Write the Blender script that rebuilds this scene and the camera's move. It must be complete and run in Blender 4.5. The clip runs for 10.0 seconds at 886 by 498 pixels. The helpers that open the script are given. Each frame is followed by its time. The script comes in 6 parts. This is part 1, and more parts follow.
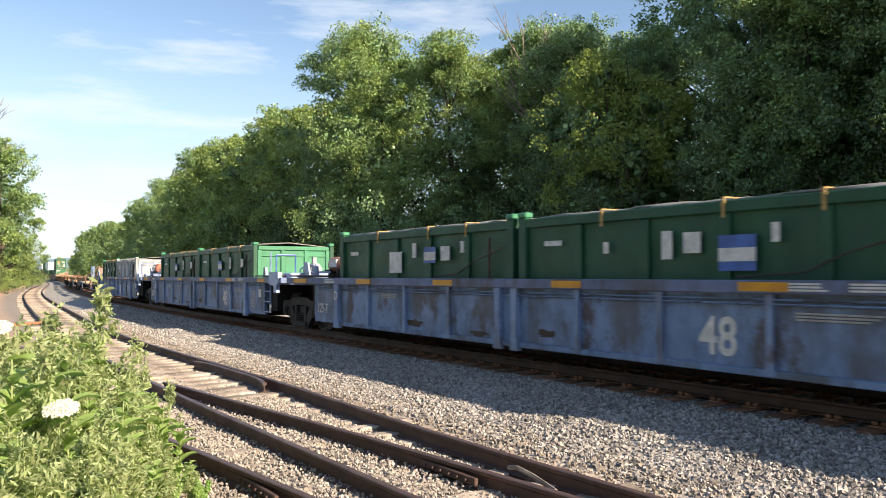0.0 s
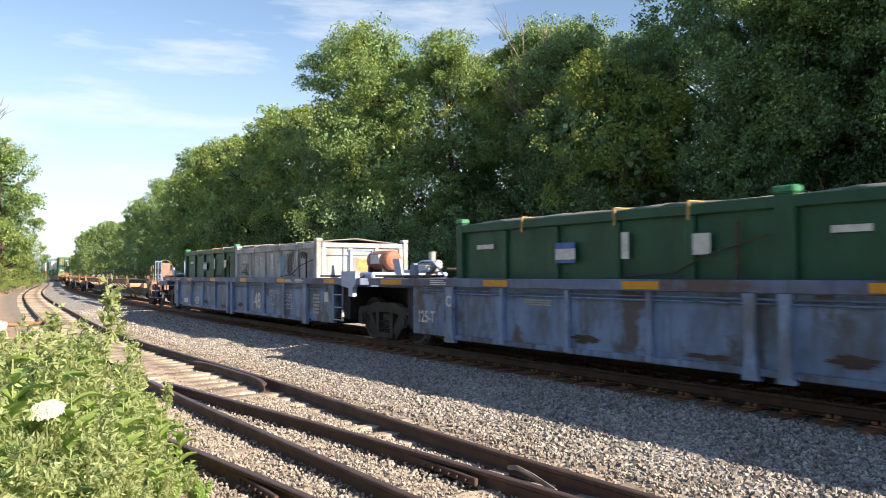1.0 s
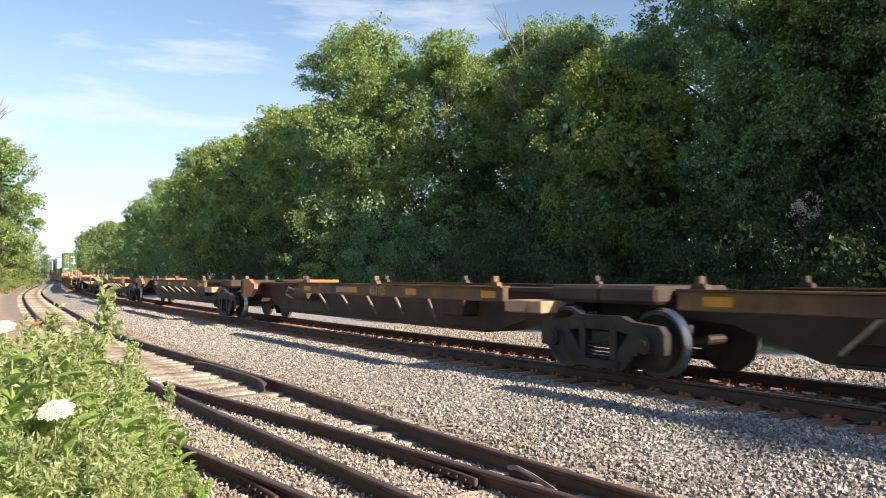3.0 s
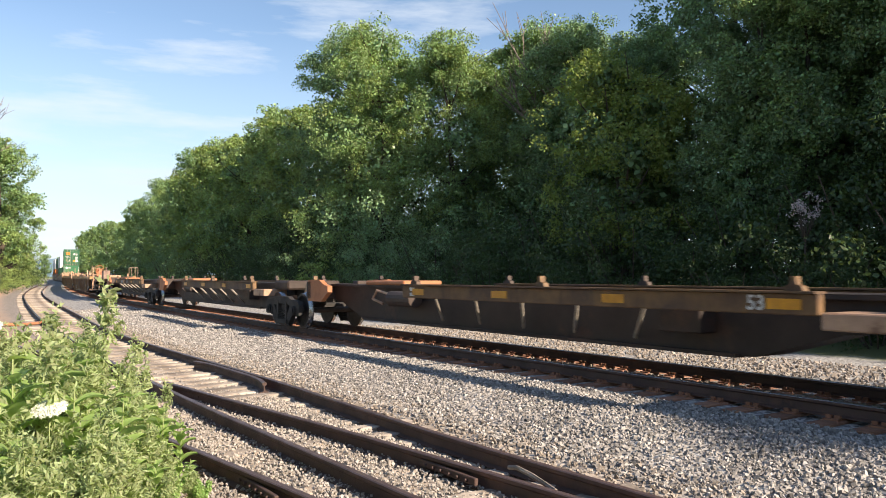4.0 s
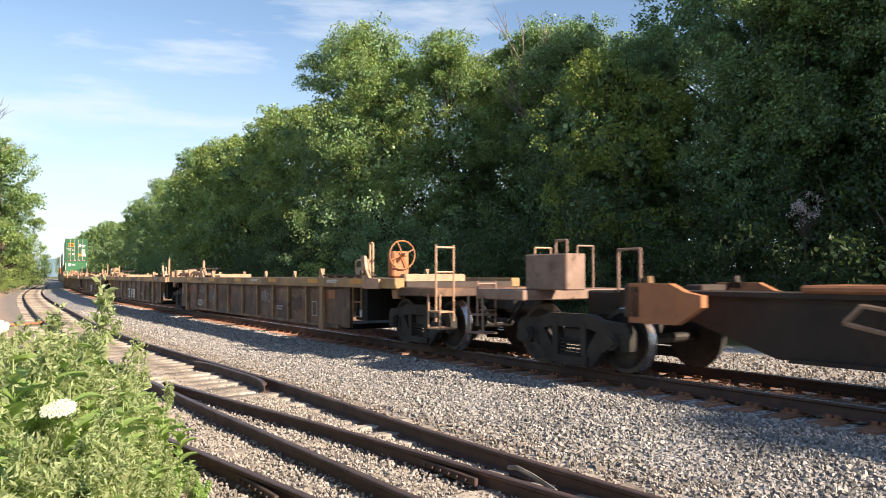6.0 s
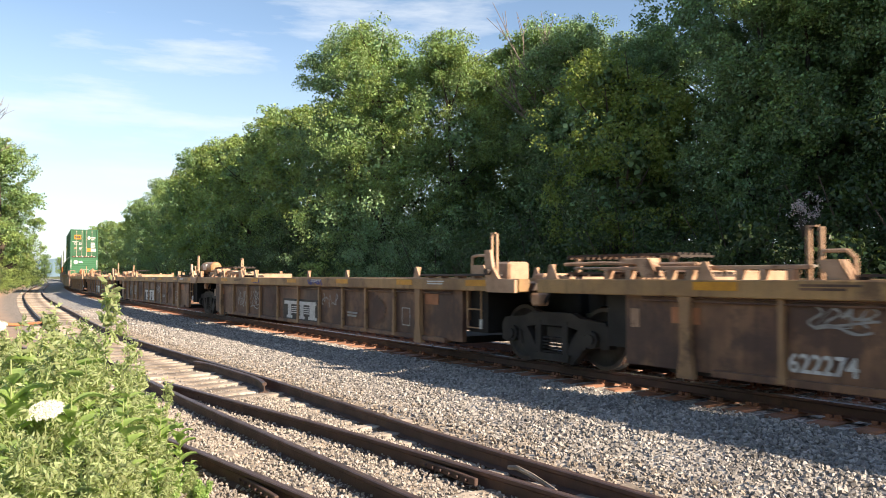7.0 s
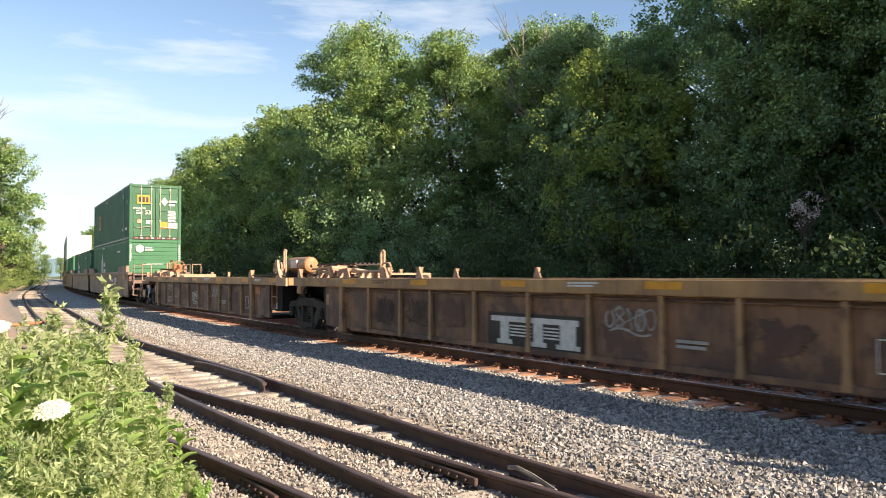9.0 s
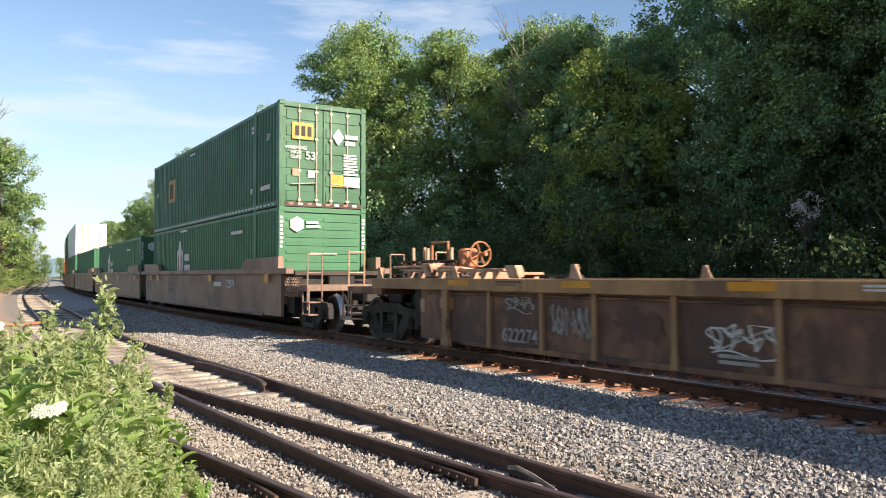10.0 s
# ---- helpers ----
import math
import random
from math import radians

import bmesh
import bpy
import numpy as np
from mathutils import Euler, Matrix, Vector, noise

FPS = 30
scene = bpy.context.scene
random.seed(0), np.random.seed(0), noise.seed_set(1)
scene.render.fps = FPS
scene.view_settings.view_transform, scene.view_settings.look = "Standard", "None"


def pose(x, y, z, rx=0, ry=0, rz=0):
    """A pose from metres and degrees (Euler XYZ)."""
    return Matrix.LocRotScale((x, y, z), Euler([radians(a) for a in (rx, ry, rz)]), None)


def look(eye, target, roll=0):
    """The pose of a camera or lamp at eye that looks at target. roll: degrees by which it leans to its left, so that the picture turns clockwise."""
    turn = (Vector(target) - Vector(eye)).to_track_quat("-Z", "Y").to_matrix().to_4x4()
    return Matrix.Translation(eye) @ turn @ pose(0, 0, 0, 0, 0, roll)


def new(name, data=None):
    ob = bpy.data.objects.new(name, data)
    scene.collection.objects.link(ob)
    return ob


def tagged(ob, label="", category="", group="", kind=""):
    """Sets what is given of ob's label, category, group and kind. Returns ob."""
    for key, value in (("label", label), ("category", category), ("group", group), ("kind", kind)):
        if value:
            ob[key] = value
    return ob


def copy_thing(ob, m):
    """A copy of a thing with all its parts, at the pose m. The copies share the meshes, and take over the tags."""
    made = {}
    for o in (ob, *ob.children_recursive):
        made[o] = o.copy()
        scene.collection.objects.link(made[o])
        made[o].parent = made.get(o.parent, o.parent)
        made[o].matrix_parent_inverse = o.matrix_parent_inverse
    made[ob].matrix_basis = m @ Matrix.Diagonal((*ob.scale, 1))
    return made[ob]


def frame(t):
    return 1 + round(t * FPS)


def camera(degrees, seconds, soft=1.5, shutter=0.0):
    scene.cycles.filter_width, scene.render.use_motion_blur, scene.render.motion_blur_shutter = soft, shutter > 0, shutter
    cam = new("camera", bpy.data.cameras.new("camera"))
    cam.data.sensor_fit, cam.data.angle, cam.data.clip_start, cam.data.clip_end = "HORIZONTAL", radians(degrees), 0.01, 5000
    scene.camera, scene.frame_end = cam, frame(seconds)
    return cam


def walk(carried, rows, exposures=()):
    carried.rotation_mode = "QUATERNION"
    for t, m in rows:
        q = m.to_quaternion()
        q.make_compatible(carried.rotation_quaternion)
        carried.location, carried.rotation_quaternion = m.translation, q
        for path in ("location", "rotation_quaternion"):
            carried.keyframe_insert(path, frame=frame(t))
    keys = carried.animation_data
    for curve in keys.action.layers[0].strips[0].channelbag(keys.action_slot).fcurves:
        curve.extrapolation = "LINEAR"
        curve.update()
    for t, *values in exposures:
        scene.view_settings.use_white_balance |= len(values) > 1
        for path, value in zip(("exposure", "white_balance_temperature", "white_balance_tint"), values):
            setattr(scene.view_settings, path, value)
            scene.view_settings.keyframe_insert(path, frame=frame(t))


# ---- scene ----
cam = camera(58.83, 10.0, soft=0.55, shutter=0.08)
EYE = (0.0, 0.0, 1.397)
VIEW = look(EYE, (0.0, 10.0, 1.397 + 10.0 * math.tan(radians(1.893))), -0.098)
walk(cam, [(0.0, VIEW), (10.0, VIEW)], exposures=[(0.0, 1.09, 6950, 12), (1.0, 1.08, 6930, 12), (1.5, 0.97, 6720, 12), (2.0, 1.06, 6850, 12), (2.5, 1.08, 6950, 12), (4.0, 0.96, 6720, 12), (5.5, 0.96, 6700, 12), (7.0, 1.10, 6980, 12), (9.5, 1.10, 6950, 12), (10.0, 0.94, 6600, 12)])

# ---- light: low morning sun from beyond the train, blue sky with thin cloud
SUN_DIR = Vector((0.708, -0.524, 0.473)).normalized()
sun_lamp = bpy.data.lights.new("sun", "SUN")
sun_lamp.energy, sun_lamp.angle, sun_lamp.color = 5.0, radians(0.53), (1.0, 0.87, 0.69)
sun = new("sun", sun_lamp)
sun.matrix_world = look((0, 0, 40), Vector((0, 0, 40)) - SUN_DIR)

world = bpy.data.worlds.new("sky")
scene.world = world
world.use_nodes = True
wn, wl = world.node_tree.nodes, world.node_tree.links
wn.clear()
w_out = wn.new("ShaderNodeOutputWorld")
w_bg = wn.new("ShaderNodeBackground")
w_sky = wn.new("ShaderNodeTexSky")
w_sky.sky_type, w_sky.sun_disc = "NISHITA", False
w_sky.sun_elevation = math.asin(SUN_DIR.z)
w_sky.sun_rotation = math.atan2(SUN_DIR.x, SUN_DIR.y)
w_sky.air_density, w_sky.dust_density, w_sky.ozone_density = 1.0, 0.25, 2.2
# thin streaky cloud
w_co = wn.new("ShaderNodeTexCoord")
w_map = wn.new("ShaderNodeMapping")
w_map.inputs["Scale"].default_value = (1.6, 1.6, 9.0)
w_no = wn.new("ShaderNodeTexNoise")
w_no.inputs["Scale"].default_value, w_no.inputs["Detail"].default_value, w_no.inputs["Roughness"].default_value = 2.2, 7.0, 0.58
w_rm = wn.new("ShaderNodeMapRange")
w_rm.inputs["From Min"].default_value, w_rm.inputs["From Max"].default_value = 0.56, 0.80
w_rm.inputs["To Max"].default_value = 0.9
w_mix = wn.new("ShaderNodeMix")
w_mix.data_type = "RGBA"
w_mix.inputs["B"].default_value = (5.3, 5.8, 6.3, 1)
w_bg.inputs["Strength"].default_value = 0.092
wl.new(w_co.outputs["Generated"], w_map.inputs["Vector"])
wl.new(w_map.outputs["Vector"], w_no.inputs["Vector"])
wl.new(w_rm.outputs["Result"], w_mix.inputs["Factor"])
wl.new(w_sky.outputs["Color"], w_mix.inputs["A"])
w_sep = wn.new("ShaderNodeSeparateXYZ")
w_bank = wn.new("ShaderNodeMapRange")
w_bank.interpolation_type = "SMOOTHSTEP"
for key, value in (("From Min", 0.16), ("From Max", 0.27), ("To Min", 0.13), ("To Max", 0.0)):
    w_bank.inputs[key].default_value = value
w_sum = wn.new("ShaderNodeMath")
wl.new(w_sep.outputs["Z"], w_bank.inputs["Value"])
wl.new(w_no.outputs["Fac"], w_sum.inputs[0])
wl.new(w_bank.outputs["Result"], w_sum.inputs[1])
wl.new(w_sum.outputs[0], w_rm.inputs["Value"])
w_hz = wn.new("ShaderNodeMapRange")
for key, value in (("From Min", 0.0), ("From Max", 0.30), ("To Min", 0.7), ("To Max", 0.0)):
    w_hz.inputs[key].default_value = value
w_haze = wn.new("ShaderNodeMix")
w_haze.data_type = "RGBA"
w_haze.inputs["B"].default_value = (4.0, 4.95, 5.9, 1)
wl.new(w_co.outputs["Generated"], w_sep.inputs["Vector"])
wl.new(w_sep.outputs["Z"], w_hz.inputs["Value"])
wl.new(w_hz.outputs["Result"], w_haze.inputs["Factor"])
wl.new(w_mix.outputs["Result"], w_haze.inputs["A"])
wl.new(w_haze.outputs["Result"], w_bg.inputs["Color"])
wl.new(w_bg.outputs["Background"], w_out.inputs["Surface"])


# ---- materials
def material(name, base, dark=None, scale=4.0, rough=0.7, metal=0.0, bump=0.2, fine=60.0, rust=None, rust_amount=0.0, island=0.0, per_object=0.0, leaf=0.0, streak=1.0, grime=None, grime_amount=0.5):
    """A surface with coarse stains, fine grain, optional rust patches and streaks."""
    m = bpy.data.materials.new(name)
    m.use_nodes = True
    nt = m.node_tree
    n, l = nt.nodes, nt.links
    bsdf = n["Principled BSDF"]
    co = n.new("ShaderNodeTexCoord")
    mp = n.new("ShaderNodeMapping")
    mp.inputs["Scale"].default_value = (streak, streak, 1.0)
    l.new(co.outputs["Object"], mp.inputs["Vector"])
    if grime:
        # every piece takes its own part of the pattern
        shift = n.new("ShaderNodeMath")
        shift.operation = "MULTIPLY"
        shift.inputs[1].default_value = 30.0
        l.new(n.new("ShaderNodeObjectInfo").outputs["Random"], shift.inputs[0])
        l.new(shift.outputs[0], mp.inputs["Location"])

    def tex(sc, detail, rgh):
        t = n.new("ShaderNodeTexNoise")
        t.inputs["Scale"].default_value, t.inputs["Detail"].default_value, t.inputs["Roughness"].default_value = sc, detail, rgh
        l.new(mp.outputs["Vector"], t.inputs["Vector"])
        return t

    def ramp(src, lo, hi, top=1.0):
        r = n.new("ShaderNodeMapRange")
        r.inputs["From Min"].default_value, r.inputs["From Max"].default_value, r.inputs["To Max"].default_value = lo, hi, top
        l.new(src, r.inputs["Value"])
        return r.outputs["Result"]

    def mix(a, b, fac, blend="MIX"):
        x = n.new("ShaderNodeMix")
        x.data_type, x.blend_type = "RGBA", blend
        for k, v in (("A", a), ("B", b)):
            if isinstance(v, tuple):
                x.inputs[k].default_value = (*v, 1)
            else:
                l.new(v, x.inputs[k])
        if isinstance(fac, float):
            x.inputs["Factor"].default_value = fac
        else:
            l.new(fac, x.inputs["Factor"])
        return x.outputs["Result"]

    coarse, grain = tex(scale, 6, 0.62), tex(fine, 3, 0.6)
    dark = dark or tuple(c * 0.6 for c in base)
    col = mix(base, dark, ramp(coarse.outputs["Fac"], 0.38, 0.68))
    if rust:
        patch = tex(scale * 0.45, 9, 0.72)
        edge = 0.66 - 0.22 * rust_amount
        col = mix(col, rust, ramp(patch.outputs["Fac"], edge, edge + 0.07, 0.9))
    if grime:
        soft = tex(0.8, 5, 0.6)
        col = mix(col, grime, ramp(soft.outputs["Fac"], 0.56 - 0.14 * grime_amount, 0.70 - 0.10 * grime_amount, 0.85))
        run = n.new("ShaderNodeMapping")
        run.inputs["Scale"].default_value = (9.0, 9.0, 0.7)
        l.new(co.outputs["Object"], run.inputs["Vector"])
        drip = tex(1.0, 5, 0.65)
        l.new(run.outputs["Vector"], drip.inputs["Vector"])
        col = mix(col, tuple(c * 0.75 for c in grime), ramp(drip.outputs["Fac"], 0.53, 0.72, 0.7))
    col = mix(col, tuple(c * 0.55 for c in base), ramp(grain.outputs["Fac"], 0.5, 0.75, 0.5))
    if island or per_object:
        src = n.new("ShaderNodeNewGeometry").outputs["Random Per Island"] if island else n.new("ShaderNodeObjectInfo").outputs["Random"]
        amount = island or per_object
        hsv = n.new("ShaderNodeHueSaturation")
        l.new(col, hsv.inputs["Color"])
        v = n.new("ShaderNodeMapRange")
        v.inputs["To Min"].default_value, v.inputs["To Max"].default_value = 1 - amount, 1 + amount
        l.new(src, v.inputs["Value"])
        l.new(v.outputs["Result"], hsv.inputs["Value"])
        if leaf:
            hu = n.new("ShaderNodeMapRange")
            hu.inputs["To Min"].default_value, hu.inputs["To Max"].default_value = 0.475, 0.515
            l.new(src, hu.inputs["Value"])
            l.new(hu.outputs["Result"], hsv.inputs["Hue"])
        col = hsv.outputs["Color"]
    l.new(col, bsdf.inputs["Base Color"])
    bsdf.inputs["Metallic"].default_value = metal
    rr = n.new("ShaderNodeMapRange")
    rr.inputs["To Min"].default_value, rr.inputs["To Max"].default_value = max(0.05, rough - 0.18), min(1.0, rough + 0.15)
    l.new(coarse.outputs["Fac"], rr.inputs["Value"])
    l.new(rr.outputs["Result"], bsdf.inputs["Roughness"])
    if bump:
        bp = n.new("ShaderNodeBump")
        bp.inputs["Strength"].default_value, bp.inputs["Distance"].default_value = bump, 0.02
        l.new(grain.outputs["Fac"], bp.inputs["Height"])
        l.new(bp.outputs["Normal"], bsdf.inputs["Normal"])
    if leaf:
        bsdf.inputs["Specular IOR Level"].default_value = 0.4
        tr = n.new("ShaderNodeBsdfTranslucent")
        l.new(mix(col, (0.55, 0.75, 0.12), 0.35, "MIX"), tr.inputs["Color"])
        ms = n.new("ShaderNodeMixShader")
        ms.inputs["Fac"].default_value = leaf
        l.new(bsdf.outputs["BSDF"], ms.inputs[1])
        l.new(tr.outputs["BSDF"], ms.inputs[2])
        l.new(ms.outputs["Shader"], n["Material Output"].inputs["Surface"])
    return m


BLUE = material("blue_paint", (0.18, 0.28, 0.475), (0.105, 0.175, 0.31), 1.6, 0.55, rust=(0.070, 0.043, 0.034), rust_amount=0.62, streak=1.5, grime=(0.095, 0.10, 0.115), grime_amount=0.55)
RIB_BLUE = material("worn_blue_rib_paint", (0.24, 0.34, 0.54), (0.15, 0.22, 0.37), 1.6, 0.55, rust=(0.12, 0.065, 0.04), rust_amount=0.4, grime=(0.14, 0.13, 0.12), grime_amount=0.25)
BLUE_TOP = material("faded_blue_paint", (0.16, 0.21, 0.37), (0.09, 0.105, 0.17), 1.5, 0.6, rust=(0.10, 0.06, 0.04), rust_amount=0.4, grime=(0.10, 0.095, 0.10), grime_amount=0.45)
BRIGHT_BLUE = material("bright_blue_paint", (0.07, 0.16, 0.50), None, 4.0, 0.45)
PALE_BLUE = material("pale_blue_paint", (0.42, 0.51, 0.74), (0.32, 0.40, 0.60), 4.0, 0.5)
YELLOW = material("reflector_yellow", (0.72, 0.33, 0.02), (0.55, 0.24, 0.02), 6.0, 0.4)
WHITE = material("white_marking", (0.72, 0.72, 0.70), (0.5, 0.5, 0.48), 9.0, 0.6)
GRAFFITI = material("grey_spray_paint", (0.42, 0.41, 0.39), (0.26, 0.25, 0.24), 7.0, 0.7)
GREEN = material("green_box_paint", (0.010, 0.085, 0.042), (0.008, 0.058, 0.030), 1.6, 0.5, rust=(0.04, 0.035, 0.02), rust_amount=0.12, streak=1.5)
GREEN_LIGHT = material("fresh_green_paint", (0.05, 0.25, 0.13), (0.04, 0.19, 0.10), 1.8, 0.45)
EMP_GREEN = material("container_green", (0.031, 0.138, 0.064), (0.025, 0.108, 0.050), 1.2, 0.5, rust=(0.10, 0.06, 0.03), rust_amount=0.0)
HUB_GREEN = material("container_bright_green", (0.043, 0.180, 0.083), (0.034, 0.142, 0.065), 1.2, 0.5)
GREY_BOX = material("grey_white_paint", (0.46, 0.48, 0.50), (0.33, 0.34, 0.35), 1.6, 0.6, rust=(0.14, 0.10, 0.07), rust_amount=0.2, streak=1.6, grime=(0.24, 0.23, 0.22), grime_amount=0.35)
WHITE_BOX = material("white_container_paint", (0.80, 0.80, 0.80), (0.72, 0.72, 0.71), 1.0, 0.5)
ORANGE_BOX = material("orange_container_paint", (0.60, 0.17, 0.04), None, 1.0, 0.5)
TARP = material("dusty_tarp", (0.30, 0.29, 0.28), (0.16, 0.15, 0.14), 3.0, 0.75)
STRAP = material("strap", (0.55, 0.36, 0.14), None, 8.0, 0.8)
TTX = material("weathered_brown_paint", (0.275, 0.145, 0.078), (0.15, 0.078, 0.052), 1.5, 0.62, rust=(0.080, 0.045, 0.037), rust_amount=0.75, streak=1.3, grime=(0.070, 0.041, 0.036), grime_amount=0.65)
TTX_SILL = material("faded_yellow_paint", (0.46, 0.275, 0.115), (0.28, 0.16, 0.075), 1.4, 0.55, rust=(0.13, 0.07, 0.04), rust_amount=0.45, grime=(0.20, 0.115, 0.065), grime_amount=0.5)
TTX_BEIGE = material("faded_beige_paint", (0.52, 0.33, 0.215), (0.37, 0.22, 0.14), 4.0, 0.55, rust=(0.18, 0.09, 0.05), rust_amount=0.35)
MAROON = material("maroon_brown_paint", (0.30, 0.19, 0.135), (0.22, 0.135, 0.10), 0.8, 0.55, rust=(0.10, 0.062, 0.045), rust_amount=0.3, grime=(0.16, 0.105, 0.08), grime_amount=0.3)
SPINE = material("dark_brown_steel", (0.07, 0.045, 0.035), (0.035, 0.026, 0.022), 1.4, 0.7, rust=(0.10, 0.05, 0.03), rust_amount=0.5)
SPINE_SILL = material("worn_ochre_paint", (0.21, 0.115, 0.045), (0.09, 0.052, 0.032), 1.8, 0.65, rust=(0.07, 0.04, 0.03), rust_amount=0.6, grime=(0.075, 0.045, 0.032), grime_amount=0.6)
ORANGE = material("faded_orange_paint", (0.50, 0.20, 0.09), (0.36, 0.15, 0.07), 3.0, 0.65, rust=(0.13, 0.07, 0.04), rust_amount=0.3)
RED_TANK = material("dull_red_paint", (0.42, 0.18, 0.115), (0.28, 0.11, 0.07), 4.0, 0.55, rust=(0.15, 0.08, 0.05), rust_amount=0.3)
TRUCK_STEEL = material("greasy_truck_steel", (0.04, 0.034, 0.03), (0.02, 0.018, 0.016), 3.0, 0.75)
WHEEL_STEEL = material("wheel_steel", (0.08, 0.07, 0.065), None, 5.0, 0.5, metal=0.6)
TREAD = material("polished_tread", (0.6, 0.6, 0.6), None, 8.0, 0.25, metal=1.0)
# BLACK serves dark steel and hoses, and the shadow behind the ladders
BLACK = material("black_steel_and_shade", (0.015, 0.014, 0.014), None, 3.0, 0.7)
LOGO_BLACK = material("black_panel_paint", (0.025, 0.024, 0.024), None, 3.0, 0.6)
PALE_STEEL = material("pale_strut_paint", (0.55, 0.48, 0.40), None, 5.0, 0.6)
FASTENING = material("rusty_fastening", (0.30, 0.135, 0.075), (0.19, 0.085, 0.05), 6.0, 0.85)
RIB_PAINT = material("worn_rib_paint", (0.40, 0.235, 0.115), (0.26, 0.15, 0.08), 1.5, 0.6, rust=(0.09, 0.052, 0.035), rust_amount=0.4)
RAIL_SIDE = material("rusty_rail", (0.105, 0.056, 0.043), (0.06, 0.036, 0.030), 3.0, 0.7, rust=(0.14, 0.072, 0.048), rust_amount=0.4)
RAIL_TOP = material("worn_rail_top", (0.17, 0.11, 0.095), (0.11, 0.07, 0.06), 3.0, 0.42, metal=0.45)
RAIL_POLISHED = material("polished_rail_top", (0.45, 0.43, 0.42), None, 4.0, 0.3, metal=0.9)
TIE_GREY = material("weathered_tie_wood", (0.44, 0.365, 0.30), (0.16, 0.125, 0.10), 7.0, 0.9, bump=0.8, fine=45.0, per_object=0.35, streak=0.35)
TIE_RED = material("reddish_tie_wood", (0.34, 0.165, 0.10), (0.20, 0.105, 0.07), 5.0, 0.9, bump=0.5, per_object=0.25)
STONE = material("grey_ballast_stone", (0.375, 0.345, 0.32), (0.20, 0.185, 0.175), 9.0, 0.9, bump=0.2, island=0.5)
STONE_FINE = material("fine_grey_brown_stone", (0.41, 0.365, 0.325), (0.27, 0.235, 0.205), 9.0, 0.9, bump=0.2, island=0.26)
STONE_DIRTY = material("dirty_brown_ballast_stone", (0.33, 0.28, 0.235), (0.19, 0.16, 0.135), 9.0, 0.9, bump=0.2, island=0.45)
BARK = material("bark", (0.10, 0.075, 0.055), (0.05, 0.04, 0.03), 3.0, 0.95, bump=0.8, fine=25.0)
BARE_TWIG = material("bare_grey_twig", (0.28, 0.23, 0.20), None, 3.0, 0.9)
LEAF = material("leaf_mid_green", (0.245, 0.355, 0.14), (0.195, 0.30, 0.115), 0.35, 0.42, bump=0, island=0.48, leaf=0.30)
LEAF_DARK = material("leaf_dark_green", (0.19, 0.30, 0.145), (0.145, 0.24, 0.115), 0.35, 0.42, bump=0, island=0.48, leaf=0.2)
LEAF_LIGHT = material("leaf_light_green", (0.29, 0.37, 0.125), (0.22, 0.30, 0.095), 0.4, 0.45, bump=0, island=0.48, leaf=0.34)
# deep green for the undergrowth, the wood's shade put into the leaf colour
LEAF_SHADE = material("leaf_deep_green_shade", (0.045, 0.08, 0.032), (0.032, 0.06, 0.024), 0.35, 0.5, bump=0, island=0.35, leaf=0.2)
# rusty brown steel, darkened to hold the shade below the spine cars' sills
SHADED_BEAM = material("shaded_brown_steel", (0.046, 0.030, 0.024), (0.026, 0.018, 0.015), 1.5, 0.65, rust=(0.085, 0.045, 0.03), rust_amount=0.4)
LEAF_OLIVE = material("leaf_olive", (0.25, 0.315, 0.08), (0.19, 0.25, 0.065), 0.5, 0.6, bump=0, island=0.35, leaf=0.35)
WEED = material("weed_leaf_green", (0.47, 0.53, 0.29), (0.38, 0.46, 0.23), 3.0, 0.55, bump=0, island=0.25, leaf=0.5)
WEED_STEM = material("weed_stem_green", (0.32, 0.38, 0.16), None, 6.0, 0.6, bump=0)
BROAD = material("broad_leaf_green", (0.36, 0.53, 0.18), (0.27, 0.44, 0.14), 3.0, 0.5, bump=0, island=0.2, leaf=0.45)
PETAL = material("white_petal", (0.92, 0.92, 0.88), (0.82, 0.83, 0.74), 30.0, 0.7, bump=0, island=0.08, leaf=0.35)

PRIMER = material("faded_red_primer", (0.155, 0.075, 0.05), (0.10, 0.055, 0.042), 2.0, 0.7, rust=(0.082, 0.047, 0.038), rust_amount=0.9)
PINK_BROWN = material("faded_pinkish_brown_paint", (0.33, 0.215, 0.165), (0.22, 0.14, 0.11), 4.0, 0.6, rust=(0.12, 0.07, 0.05), rust_amount=0.35)
SPRAY_NAVY = material("navy_spray_paint", (0.06, 0.07, 0.30), (0.10, 0.10, 0.28), 6.0, 0.7)
TANK_TAN = material("orange_tan_paint", (0.46, 0.26, 0.125), (0.33, 0.18, 0.09), 4.0, 0.5, rust=(0.20, 0.10, 0.05), rust_amount=0.3)
SPRAY_BLUE = material("pale_blue_spray_paint", (0.20, 0.36, 0.52), (0.30, 0.40, 0.48), 3.0, 0.7)


# ---- building helpers
def part(name, bm, mat, parent=None, label="", smooth=False):
    """Links a bmesh as one mesh object under a thing or a part."""
    me = bpy.data.meshes.new(name)
    if smooth:
        for fc in bm.faces:
            fc.smooth = True
    bm.to_mesh(me)
    bm.free()
    me.materials.append(mat)
    ob = new(name, me)
    if parent:
        ob.parent = parent
    if label:
        ob["label"] = label
    return ob


